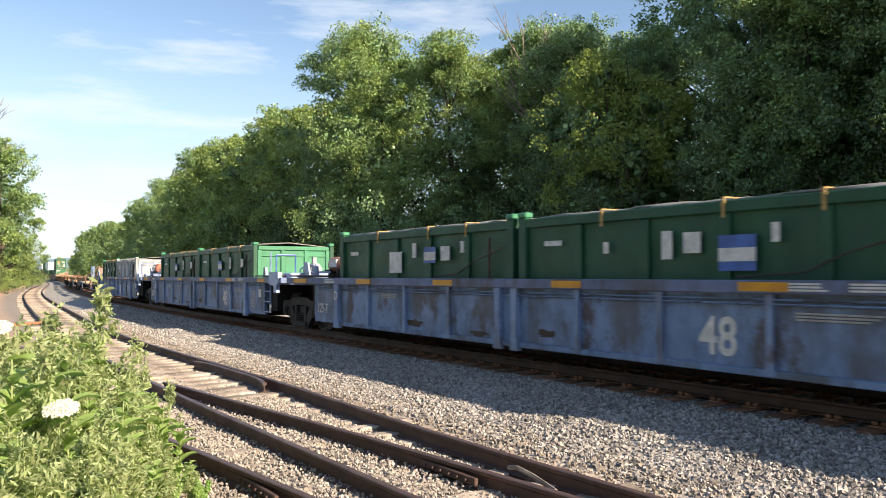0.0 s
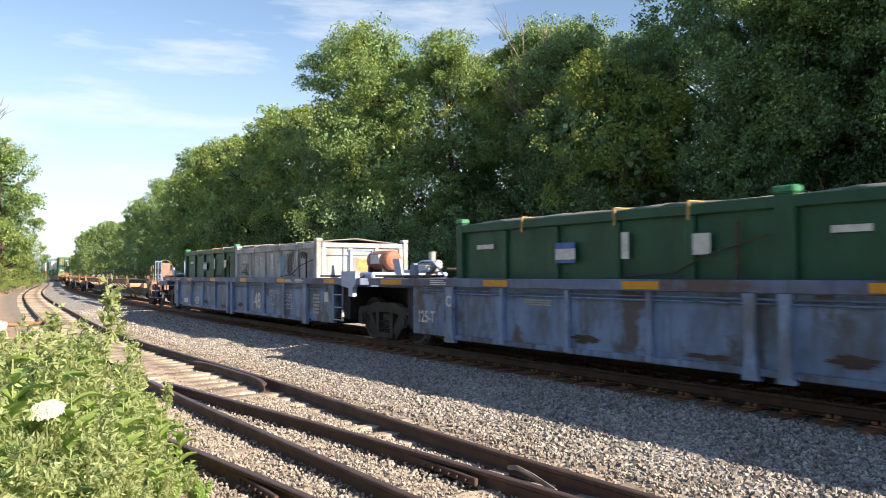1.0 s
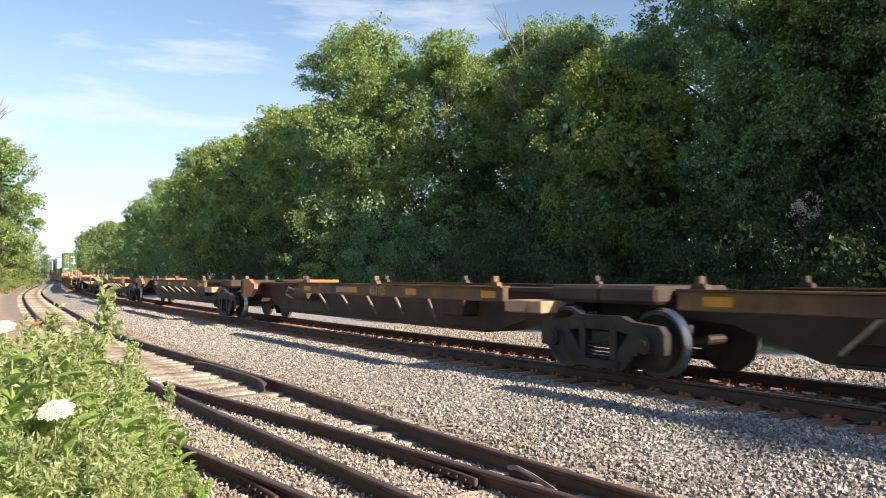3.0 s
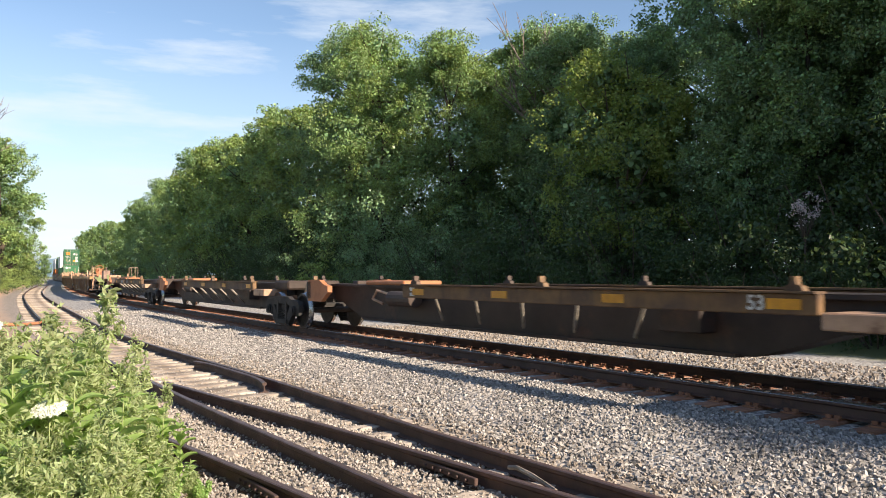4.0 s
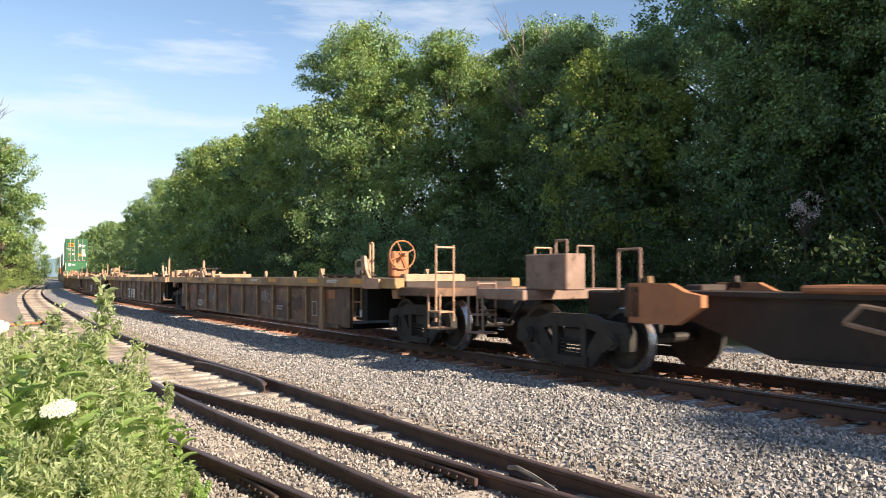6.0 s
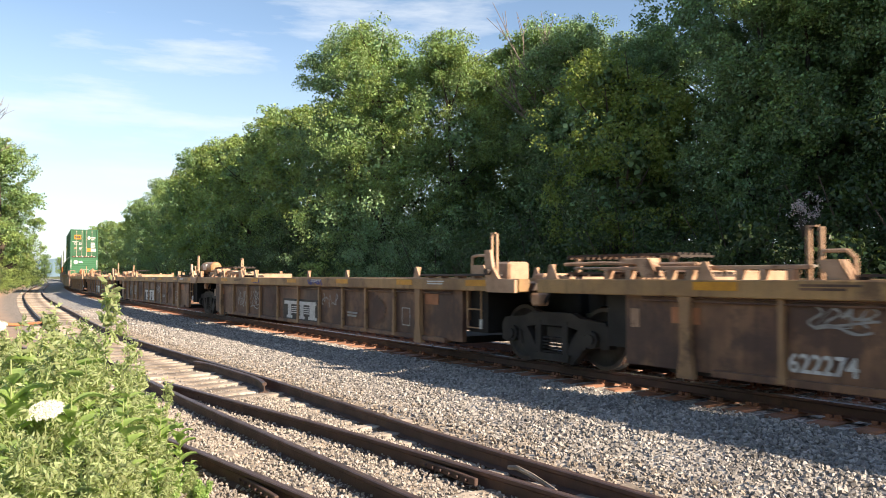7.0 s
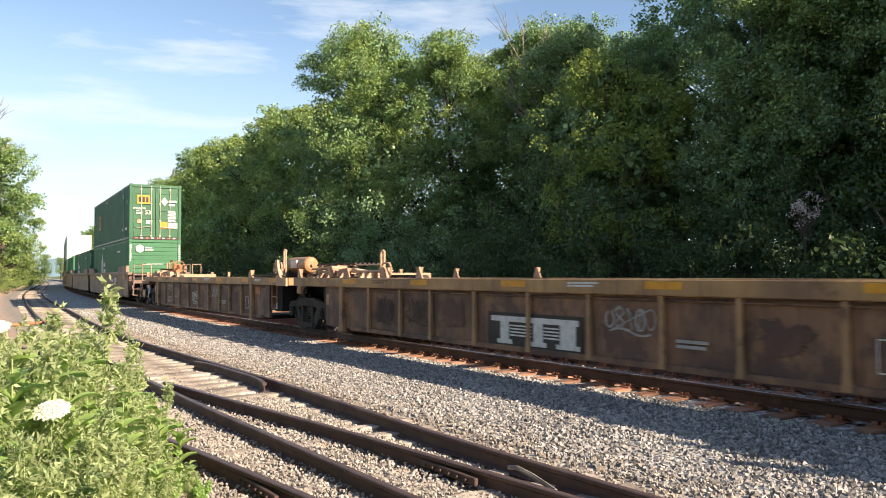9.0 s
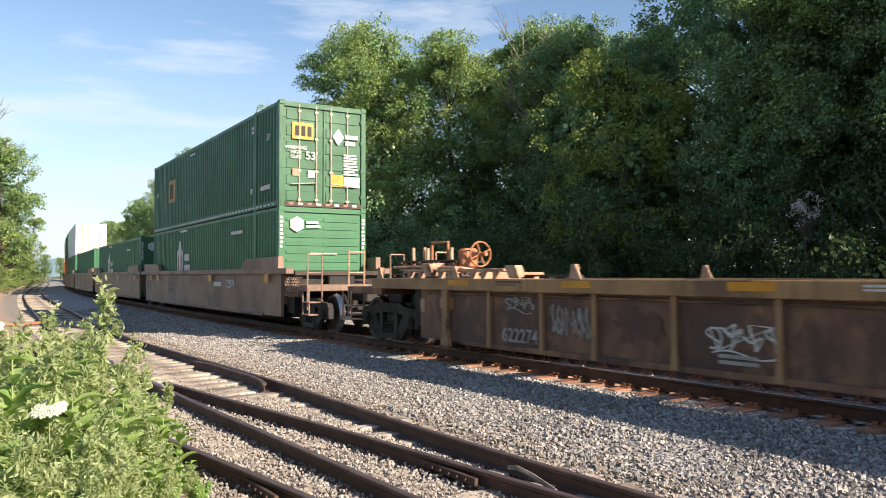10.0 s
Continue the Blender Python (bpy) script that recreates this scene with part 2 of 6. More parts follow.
def raw(name, verts, faces, mat, parent=None):
    """Links plain vertex and face arrays as one mesh object."""
    me = bpy.data.meshes.new(name)
    me.from_pydata(verts if isinstance(verts, list) else verts.tolist(), [], faces if isinstance(faces, list) else faces.tolist())
    me.materials.append(mat)
    ob = new(name, me)
    if parent:
        ob.parent = parent
    return ob


def thing(name, label, category, group="", kind=""):
    ob = new(name)
    ob.empty_display_size = 0.2
    return tagged(ob, label, category, group, kind)


def slab(bm, x0, x1, y0, y1, z0, z1, bevel=0.0):
    vs = [bm.verts.new((x, y, z)) for x in (x0, x1) for y in (y0, y1) for z in (z0, z1)]
    fs = [bm.faces.new([vs[i] for i in q]) for q in ((0, 1, 3, 2), (4, 6, 7, 5), (0, 4, 5, 1), (2, 3, 7, 6), (0, 2, 6, 4), (1, 5, 7, 3))]
    if bevel:
        es = {e for fc in fs for e in fc.edges}
        bmesh.ops.bevel(bm, geom=list(es), offset=bevel, segments=1, affect="EDGES")
    return bm


def block(x0, x1, y0, y1, z0, z1, bevel=0.0):
    return slab(bmesh.new(), x0, x1, y0, y1, z0, z1, bevel)


def rod(bm, a, b, r, n=8, r2=None):
    a, b = Vector(a), Vector(b)
    d = (b - a).normalized()
    u = d.orthogonal().normalized()
    v = d.cross(u)
    r2 = r if r2 is None else r2
    A = [bm.verts.new(a + (u * math.cos(k * math.tau / n) + v * math.sin(k * math.tau / n)) * r) for k in range(n)]
    B = [bm.verts.new(b + (u * math.cos(k * math.tau / n) + v * math.sin(k * math.tau / n)) * r2) for k in range(n)]
    for k in range(n):
        bm.faces.new((A[k], A[(k + 1) % n], B[(k + 1) % n], B[k]))
    bm.faces.new(A[::-1])
    bm.faces.new(B)
    return bm


def plate(bm, outline, y0, y1):
    """A plate with the given outline in x and z, from y0 to y1."""
    A = [bm.verts.new((x, y0, z)) for x, z in outline]
    B = [bm.verts.new((x, y1, z)) for x, z in outline]
    n = len(outline)
    bm.faces.new(A)
    bm.faces.new(B[::-1])
    for k in range(n):
        bm.faces.new((A[k], B[k], B[(k + 1) % n], A[(k + 1) % n]))
    return bm


def pipe(bm, points, r, n=6):
    for a, b in zip(points, points[1:]):
        rod(bm, a, b, r, n)
    return bm


def writing(name, text, size, x, y, z, mat, parent, facing="side", squeeze=1.0):
    """Painted letters on the camera's side (or on the front end) of a thing, as thin meshes."""
    cu = bpy.data.curves.new(name, "FONT")
    cu.body, cu.size, cu.extrude, cu.align_x, cu.align_y = text, size, 0.002, "CENTER", "CENTER"
    cu.offset = 0.02 * size
    tmp = bpy.data.objects.new(name, cu)
    me = bpy.data.meshes.new_from_object(tmp)
    bpy.data.objects.remove(tmp)
    me.materials.append(mat)
    ob = new(name, me)
    ob.parent = parent
    ob.matrix_basis = pose(x, y, z, 90, 0, 0 if facing == "side" else 90) @ Matrix.Diagonal((squeeze, 1, 1, 1))
    return ob


def bars(name, x, y, z, width, height, lines, mat, parent, facing="side"):
    """Rows of plain bars in the place of small writing, each row a part."""
    rnd = random.Random(round(x * 100 + z * 37))
    for k in range(lines):
        bm = bmesh.new()
        zz = z + height / 2 - (k + 0.5) * height / lines
        th = height / lines * 0.32
        w = width * rnd.uniform(0.7, 1.0)
        if facing == "side":
            slab(bm, x - width / 2, x - width / 2 + w, y - 0.004, y, zz - th, zz + th)
        else:
            slab(bm, x, x + 0.004, y - width / 2, y - width / 2 + w, zz - th, zz + th)
        row = part(name, bm, mat, parent)
    return row


def scrawl(name, x, y, z, width, height, mat, parent, seed):
    """A sprayed scrawl of meaningless loops, hooks and strokes, as thin bands of uneven width."""
    rnd = random.Random(seed)
    bm = bmesh.new()

    last = [None]

    def band(pts):
        prev = last[0]
        thick = rnd.uniform(0.010, 0.017)
        for i, (px, pz) in enumerate(pts):
            qx, qz = pts[min(i + 1, len(pts) - 1)]
            rx, rz = pts[max(i - 1, 0)]
            d = Vector((qx - rx, qz - rz))
            d = (d.normalized() if d.length > 1e-6 else Vector((1, 0))) * thick * rnd.uniform(0.75, 1.2)
            cur = [bm.verts.new((px - d.y, y - 0.004, pz + d.x)), bm.verts.new((px + d.y, y - 0.004, pz - d.x))]
            if prev:
                bm.faces.new((prev[0], cur[0], cur[1], prev[1]))
            prev = cur
        last[0] = prev

    n = rnd.randint(4, 6)
    w = width / n
    for k in range(n):
        cx, cz = x - width / 2 + w * (k + 0.5), z + height * rnd.uniform(-0.08, 0.08)
        hh = height * rnd.uniform(0.36, 0.5)
        for j in range(rnd.randint(1, 3)):
            style = rnd.randrange(4)
            if style == 0:
                a0, a1 = rnd.uniform(0, 6.28), rnd.uniform(3.2, 6.0)
                band([(cx + w * 0.42 * math.cos(a0 + a1 * i / 14), cz + hh * 0.9 * math.sin(a0 + a1 * i / 14)) for i in range(15)])
            elif style == 1:
                lean = rnd.uniform(-0.3, 0.3) * w
                band([(cx + lean * (i / 6 - 0.5) * 2 + 0.05 * w * math.sin(i), cz - hh + 2 * hh * i / 6) for i in range(7)])
            elif style == 2:
                zz = cz + hh * rnd.uniform(-0.8, 0.8)
                band([(cx - w * 0.5 + w * i / 6, zz + hh * 0.2 * math.sin(i * 1.1 + seed)) for i in range(7)])
            else:
                sg = rnd.choice((-1, 1))
                band([(cx + sg * w * 0.4 * math.sin(i * 0.5), cz + hh * (1 - i / 6)) for i in range(13)])
    if rnd.random() < 0.5:
        band([(x - width * 0.4 + width * 0.8 * i / 10, z - height * 0.55 + 0.04 * math.sin(i * 0.6)) for i in range(11)])
    return part(name, bm, mat, parent)


# ---- the line of the main track: distance s along it and d across it (positive beyond)
STEP = 0.5
LINE_S = np.arange(-330.0, 460.0, STEP)
_k = np.interp(LINE_S, (-60, -40, -15, 20, 55, 100, 160, 200), (0.0, 0.00225, 0.00225, 0.00126, 0.00128, 0.00062, -0.0004, -0.0004))
_i0 = int(np.argmin(abs(LINE_S)))
_th = np.cumsum(_k) * STEP
_th = radians(123.262) - (_th - _th[_i0])
_c = np.stack([np.cos(_th), np.sin(_th)], -1)
LINE_P = np.zeros((len(LINE_S), 2))
LINE_P[1:] = np.cumsum((_c[1:] + _c[:-1]) / 2 * STEP, 0)
LINE_P += np.array([3.034, 12.0]) - LINE_P[_i0]


def on_line(s, d=0.0, z=0.0):
    x, y = np.interp(s, LINE_S, LINE_P[:, 0]), np.interp(s, LINE_S, LINE_P[:, 1])
    th = np.interp(s, LINE_S, _th)
    return Vector((float(x + math.sin(th) * d), float(y - math.cos(th) * d), z))


def heading(s):
    return float(np.interp(s, LINE_S, _th))


PROFILE_D = (-400, -60, -30, -13, -9.5, -7.6, -4.1, -3.5, -1.95, -1.3, 1.3, 2.4, 5.0, 8.5, 12, 20, 40, 400)
PROFILE_Z = (2.0, 1.0, 0.4, -0.25, -0.43, -0.49, -0.485, -0.44, -0.235, -0.215, -0.215, -0.23, -0.32, -0.55, -0.35, 0.4, 1.5, 2.0)


def ground_z(d):
    return float(np.interp(d, PROFILE_D, PROFILE_Z))


# ---- ground: one sheet, to the horizon
def ground_material():
    m = bpy.data.materials.new("trackside_ground")
    m.use_nodes = True
    n, l = m.node_tree.nodes, m.node_tree.links
    bsdf = n["Principled BSDF"]
    co = n.new("ShaderNodeTexCoord")
    att = n.new("ShaderNodeAttribute")
    att.attribute_name = "across"

    def noise_tex(sc, det=6.0):
        t = n.new("ShaderNodeTexNoise")
        t.inputs["Scale"].default_value, t.inputs["Detail"].default_value, t.inputs["Roughness"].default_value = sc, det, 0.65
        l.new(co.outputs["Object"], t.inputs["Vector"])
        return t.outputs["Fac"]

    def rng(src, a, b, lo=0.0, hi=1.0):
        r = n.new("ShaderNodeMapRange")
        for k, v in (("From Min", a), ("From Max", b), ("To Min", lo), ("To Max", hi)):
            r.inputs[k].default_value = v
        l.new(src, r.inputs["Value"])
        return r.outputs["Result"]

    def mix(a, b, fac):
        x = n.new("ShaderNodeMix")
        x.data_type = "RGBA"
        for k, v in (("A", a), ("B", b)):
            if isinstance(v, tuple):
                x.inputs[k].default_value = (*v, 1)
            else:
                l.new(v, x.inputs[k])
        l.new(fac, x.inputs["Factor"])
        return x.outputs["Result"]

    vor = n.new("ShaderNodeTexVoronoi")
    vor.inputs["Scale"].default_value = 19.0
    l.new(co.outputs["Object"], vor.inputs["Vector"])
    cell = n.new("ShaderNodeSeparateColor")
    l.new(vor.outputs["Color"], cell.inputs["Color"])
    wob = n.new("ShaderNodeMath")
    wob.operation = "MULTIPLY_ADD"
    l.new(noise_tex(1.3), wob.inputs[0])
    wob.inputs[1].default_value = 1.5
    l.new(att.outputs["Fac"], wob.inputs[2])
    across = wob.outputs["Value"]
    stone = mix((0.13, 0.12, 0.115), (0.56, 0.53, 0.50), cell.outputs["Red"])
    dirty = mix((0.18, 0.15, 0.13), (0.38, 0.325, 0.28), cell.outputs["Red"])
    dirt = mix((0.56, 0.39, 0.28), (0.40, 0.25, 0.165), noise_tex(2.5))
    grass = mix((0.07, 0.10, 0.025), (0.16, 0.15, 0.06), noise_tex(4.0))
    col = mix(grass, dirt, rng(across, -10.5, -9.0))
    col = mix(col, dirty, rng(across, -6.7, -5.9))
    col = mix(col, stone, rng(across, -3.3, -2.6))
    col = mix(col, grass, rng(across, 8.4, 9.4))
    l.new(col, bsdf.inputs["Base Color"])
    bsdf.inputs["Roughness"].default_value = 0.95
    bp = n.new("ShaderNodeBump")
    bp.inputs["Strength"].default_value, bp.inputs["Distance"].default_value = 0.8, 0.03
    bp.invert = True
    l.new(vor.outputs["Distance"], bp.inputs["Height"])
    l.new(bp.outputs["Normal"], bsdf.inputs["Normal"])
    return m


def build_ground():
    ds = np.unique(np.r_[np.linspace(-60, -14, 12), np.arange(-14, 6, 0.35), np.linspace(6, 60, 16)])
    ss = np.unique(np.r_[np.arange(-60, -8, 4.0), np.arange(-8, 30, 0.6), np.arange(30, 329, 5.0)])
    verts, across = [], []
    for s in ss:
        for d in ds:
            p = on_line(s, d)
            rough = 0.035 if -3.4 < d < -1.5 or abs(d) > 6.5 else 0.012
            z = ground_z(d) + rough * noise.noise((p.x * 1.1, p.y * 1.1, 0.0)) + (0.12 * noise.noise((p.x * 0.2, p.y * 0.2, 3.0)) if abs(d) > 9 else 0)
            verts.append((p.x, p.y, z))
            across.append(float(d))
    nd, ns = len(ds), len(ss)
    faces = [(i * nd + j, (i + 1) * nd + j, (i + 1) * nd + j + 1, i * nd + j + 1) for i in range(ns - 1) for j in range(nd - 1)]
    # apron from the sheet's rim out to the horizon
    rim = [j for j in range(nd)] + [i * nd + nd - 1 for i in range(1, ns)] + [(ns - 1) * nd + j for j in range(nd - 2, -1, -1)] + [i * nd for i in range(ns - 2, 0, -1)]
    mid = Vector((-30, 80))
    base = len(verts)
    for r in rim:
        v = Vector(verts[r][:2]) - mid
        v = mid + v.normalized() * 2600
        verts.append((v.x, v.y, 0.0))
        across.append(across[r] if abs(across[r]) > 50 else 60.0)
    k = len(rim)
    for a in range(k):
        b = (a + 1) % k
        faces.append((rim[a], rim[b], base + b, base + a))
    ob = raw("ground", verts, faces, ground_material())
    lay = ob.data.attributes.new("across", "FLOAT", "POINT")
    lay.data.foreach_set("value", across)
    for fc in ob.data.polygons:
        fc.use_smooth = True
    tagged(ob, "trackside ground of ballast, bare dirt and grass", "ground", kind="structure")


build_ground()


# ---- tracks
def rail_mesh(name, places, parent, top_mat, height=0.165, close=0.0):
    """A rail swept along places (the middle of its head's top)."""
    prof = ((-0.070, -1.0), (-0.070, -0.93), (-0.012, -0.84), (-0.010, -0.34), (-0.036, -0.22), (-0.036, -0.05), (-0.026, 0.0),
            (0.026, 0.0), (0.036, -0.05), (0.036, -0.22), (0.010, -0.34), (0.012, -0.84), (0.070, -0.93), (0.070, -1.0))
    bm = bmesh.new()
    rings = []
    for i, p in enumerate(places):
        a, b = places[max(0, i - 1)], places[min(len(places) - 1, i + 1)]
        t = (b - a)
        t.z = 0
        t.normalize()
        nrm = Vector((t.y, -t.x, 0))
        rings.append([bm.verts.new(p + nrm * u + Vector((0, 0, v * height))) for u, v in prof])
    n = len(prof)
    for A, B in zip(rings, rings[1:]):
        for k in range(n):
            fc = bm.faces.new((A[k], A[(k + 1) % n], B[(k + 1) % n], B[k]))
            fc.material_index = 1 if k in (5, 6, 7) else 0
    bm.faces.new(rings[0])
    bm.faces.new(rings[-1][::-1])
    bmesh.ops.recalc_face_normals(bm, faces=bm.faces)
    ob = part(name, bm, RAIL_SIDE, parent)
    ob.data.materials.append(top_mat)
    return ob


def sample(knots, s0, s1, step, z):
    ks, kd = [k[0] for k in knots], [k[1] for k in knots]
    out, s = [], s0
    while s <= s1 + 1e-6:
        # smooth the knots a little
        d = float(np.mean([np.interp(s + o, ks, kd) for o in (-1.5, -1, -0.5, 0, 0.5, 1, 1.5)]))
        out.append(on_line(s, d, z))
        s += step
    return out


RAIL_A = ((-40, -3.7), (-12, -4.2), (-4, -4.45), (-2.4, -4.50), (-0.3, -4.50), (1.4, -4.42), (4.9, -4.39), (8, -4.49), (12.5, -4.61), (17, -4.61), (21, -4.52), (26, -4.32), (34, -4.09), (46, -3.90), (67, -3.82), (94, -3.80), (330, -3.78))
RAIL_L = ((-40, -5.3), (-12, -5.78), (-4, -5.97), (-2.5, -5.98), (0, -6.03), (2.3, -6.09), (8, -6.11), (17.6, -6.0), (25.8, -5.89), (38, -5.63), (53, -5.43), (75, -5.38), (94, -5.33), (330, -5.29))
RAIL_B = ((-40, -3.8), (-14, -4.3), (-8, -4.60), (-3.7, -4.96), (-2.7, -5.07), (-1.4, -5.18), (-0.3, -5.26), (0.9, -5.43), (1.5, -5.55), (2.4, -5.67), (3.6, -5.78), (4.8, -5.94), (10, -6.85), (18, -8.3), (40, -14.0))
RAIL_C = ((-40, -5.0), (-14, -5.55), (-8, -6.08), (-2.6, -6.63), (-1.2, -6.83), (-0.2, -6.96), (5, -7.6), (10, -8.35), (18, -9.8), (40, -15.5))
SIDING_Z = -0.30

main_track = thing("main_track", "main railway track with brown rails on reddish wooden ties", "railway track", kind="structure")
for off in (-0.755, 0.755):
    rail_mesh("rail", [on_line(s, off, 0.0) for s in np.arange(-30, 320, 2.0)], main_track, RAIL_POLISHED)
siding = thing("siding_track", "rusty railway siding with a turnout on weathered grey wooden ties", "railway track", kind="structure")
rail_mesh("rail", sample(RAIL_A, -30, 320, 1.0, SIDING_Z), siding, RAIL_TOP)
rail_mesh("rail", sample(RAIL_L, -30, 320, 1.0, SIDING_Z), siding, RAIL_TOP)
rail_mesh("closure_rail", sample(RAIL_B, -14, 4.6, 0.6, SIDING_Z), siding, RAIL_TOP)
rail_mesh("diverging_rail", sample(RAIL_B, 5.3, 40, 1.0, SIDING_Z), siding, RAIL_TOP)
rail_mesh("diverging_rail", sample(RAIL_C, -14, 40, 1.0, SIDING_Z), siding, RAIL_TOP)
# guard rail opposite the crossing, flared at both ends
guard = [on_line(s, float(np.interp(s, [k[0] for k in RAIL_A], [k[1] for k in RAIL_A])) - o, SIDING_Z) for s, o in ((3.6, 0.24), (4.0, 0.16), (4.5, 0.125), (5.6, 0.12), (6.6, 0.12), (7.0, 0.15), (7.4, 0.22))]
rail_mesh("guard_rail", guard, siding, RAIL_TOP)


def along_pose(s, d, z):
    p = on_line(s, d, z)
    return Matrix.Translation(p) @ Matrix.Rotation(heading(s), 4, "Z")


def joint_bar(knots, s, side):
    d = float(np.interp(s, [k[0] for k in knots], [k[1] for k in knots]))
    bm = bmesh.new()
    slab(bm, -0.45, 0.45, -0.02, 0.02, -0.12, -0.055, 0.006)
    for bx in (-0.33, -0.2, -0.07, 0.07, 0.2, 0.33):
        rod(bm, (bx, -0.045, -0.09), (bx, 0.045, -0.09), 0.016, 6)
    ob = part("joint_bar", bm, RAIL_SIDE, siding)
    ob.matrix_basis = along_pose(s, d + side * 0.045, SIDING_Z)


for knots, s, side in ((RAIL_B, -2.35, 1), (RAIL_B, 3.6, -1), (RAIL_C, -1.9, -1), (RAIL_A, 13.2, -1), (RAIL_L, 16.0, -1), (RAIL_A, 25.0, -1)):
    joint_bar(knots, s, -side if knots is not RAIL_C else -1)

# ties
tie_rnd = random.Random(4)
_bm = block(-0.115, 0.115, -1.28, 1.28, -0.16, 0.0, 0.012)
tie_mesh = part("tie", _bm, TIE_RED, main_track)
plate_bm = bmesh.new()
for yy in (-0.755, 0.755):
    slab(plate_bm, -0.09, 0.09, yy - 0.18, yy + 0.18, 0.0, 0.018)
    for sx in (-0.05, 0.05):
        for o in (-0.11, 0.11):
            slab(plate_bm, sx - 0.03, sx + 0.03, yy + o - 0.02, yy + o + 0.02, 0.015, 0.055)
clip_mesh = part("rail_fastening", plate_bm, FASTENING, main_track, "rusty orange tie plates and clips")
s = -10.0
first = True
while s < 120:
    m = along_pose(s, tie_rnd.uniform(-0.05, 0.05), -0.185) @ pose(0, 0, 0, 0, 0, tie_rnd.uniform(-1.2, 1.2))
    if first:
        tie_mesh.matrix_basis = m
        clip_mesh.matrix_basis = along_pose(s, 0, -0.185)
        first = False
    else:
        ob = new("tie", tie_mesh.data)
        ob.parent = main_track
        ob.matrix_basis = m
        if s < 45:
            ob = new("rail_fastening", clip_mesh.data)
            ob.parent = main_track
            ob.matrix_basis = along_pose(s, 0, -0.185)
    s += 0.5 if s < 50 else 0.7


def siding_tie(kind_mesh, s, d_mid, turn):
    ob = new("tie", kind_mesh)
    ob.parent = siding
    ob.matrix_basis = along_pose(s, d_mid, SIDING_Z - 0.142) @ pose(0, 0, tie_rnd.uniform(-0.022, 0.012) if s > 3 else tie_rnd.uniform(-0.075, 0.008), tie_rnd.uniform(-0.6, 0.6), 0, turn)


tie_kinds = []
for half in (1.3, 1.5, 1.6):
    bm = block(-0.115, 0.115, -half, half, -0.17, 0.0, 0.014)
    bmesh.ops.subdivide_edges(bm, edges=[e for e in bm.edges if e.calc_length() > 1.5], cuts=3)
    for v in bm.verts:
        v.co += Vector((tie_rnd.uniform(-0.012, 0.012), 0, tie_rnd.uniform(-0.008, 0.008)))
    me = bpy.data.meshes.new("tie")
    bm.to_mesh(me)
    bm.free()
    me.materials.append(TIE_GREY)
    tie_kinds.append(me)
s = -10.0
while s < 120:
    dm = (float(np.interp(s, [k[0] for k in RAIL_A], [k[1] for k in RAIL_A])) + float(np.interp(s, [k[0] for k in RAIL_L], [k[1] for k in RAIL_L]))) / 2
    k = 1 if 2.5 < s < 7.0 else 0
    siding_tie(tie_kinds[k], s, dm - (0, 0.12, 0.2)[k], tie_rnd.uniform(-2.5, 2.5))
    s += tie_rnd.uniform(0.46, 0.56) if s < 40 else 0.75


# ---- ballast stones
def stones(name, count, spread, size, mat, label, seed, s_bias=1.0, lift=0.0):
    """Loose broken stones, lying on the sheet."""
    rg = np.random.default_rng(seed)
    s0, s1, d0, d1 = spread
    u = rg.random(count) ** s_bias
    ss, dd = s0 + (s1 - s0) * u, rg.uniform(d0, d1, count)
    th = np.interp(ss, LINE_S, _th)
    px = np.interp(ss, LINE_S, LINE_P[:, 0]) + np.sin(th) * dd
    py = np.interp(ss, LINE_S, LINE_P[:, 1]) - np.cos(th) * dd
    pz = np.interp(dd, PROFILE_D, PROFILE_Z) + rg.uniform(-0.012, 0.02, count) + lift
    corner = np.array([(x, y, z) for x in (-1, 1) for y in (-1, 1) for z in (-1, 1)], float)
    quads = np.array([(0, 1, 3, 2), (4, 6, 7, 5), (0, 4, 5, 1), (2, 3, 7, 6), (0, 2, 6, 4), (1, 5, 7, 3)])
    sz = rg.uniform(size * 0.6, size * 1.3, (count, 1, 1)) * rg.uniform(0.6, 1.15, (count, 1, 3))
    v = corner[None] * sz * rg.uniform(0.45, 1.0, (count, 8, 3)) * 0.62
    q = rg.normal(size=(count, 4))
    q /= np.linalg.norm(q, axis=1)[:, None]
    w, x, y, z = q.T
    R = np.stack([1 - 2 * (y * y + z * z), 2 * (x * y - w * z), 2 * (x * z + w * y), 2 * (x * y + w * z), 1 - 2 * (x * x + z * z), 2 * (y * z - w * x),
                  2 * (x * z - w * y), 2 * (y * z + w * x), 1 - 2 * (x * x + y * y)], -1).reshape(count, 3, 3)
    v = np.einsum("nij,nkj->nki", R, v) + np.stack([px, py, pz], -1)[:, None]
    f = quads[None] + (np.arange(count) * 8)[:, None, None]
    ob = raw(name, v.reshape(-1, 3), f.reshape(-1, 4), mat)
    tagged(ob, label, "ballast", kind="stuff")


stones("ballast", 56000, (-7.5, 15, -3.75, -1.25), 0.034, STONE, "loose light grey crushed stone on the main track's shoulder", 1, 1.25)
stones("ballast", 10000, (13, 36, -3.75, -1.25), 0.052, STONE, "loose light grey crushed stone on the main track's shoulder", 2, 1.2)
stones("ballast", 9000, (-9, 14, 1.0, 6.0), 0.05, STONE_DIRTY, "brownish crushed stone beyond the main track", 3)
stones("ballast", 4500, (-7, 14, -0.6, 0.6), 0.045, STONE_DIRTY, "brown dusty stone between the main rails", 5)
stones("siding_ballast", 24000, (-7, 12, -7.8, -4.2), 0.024, STONE_FINE, "small brownish stone round the siding's ties", 4, 1.2)
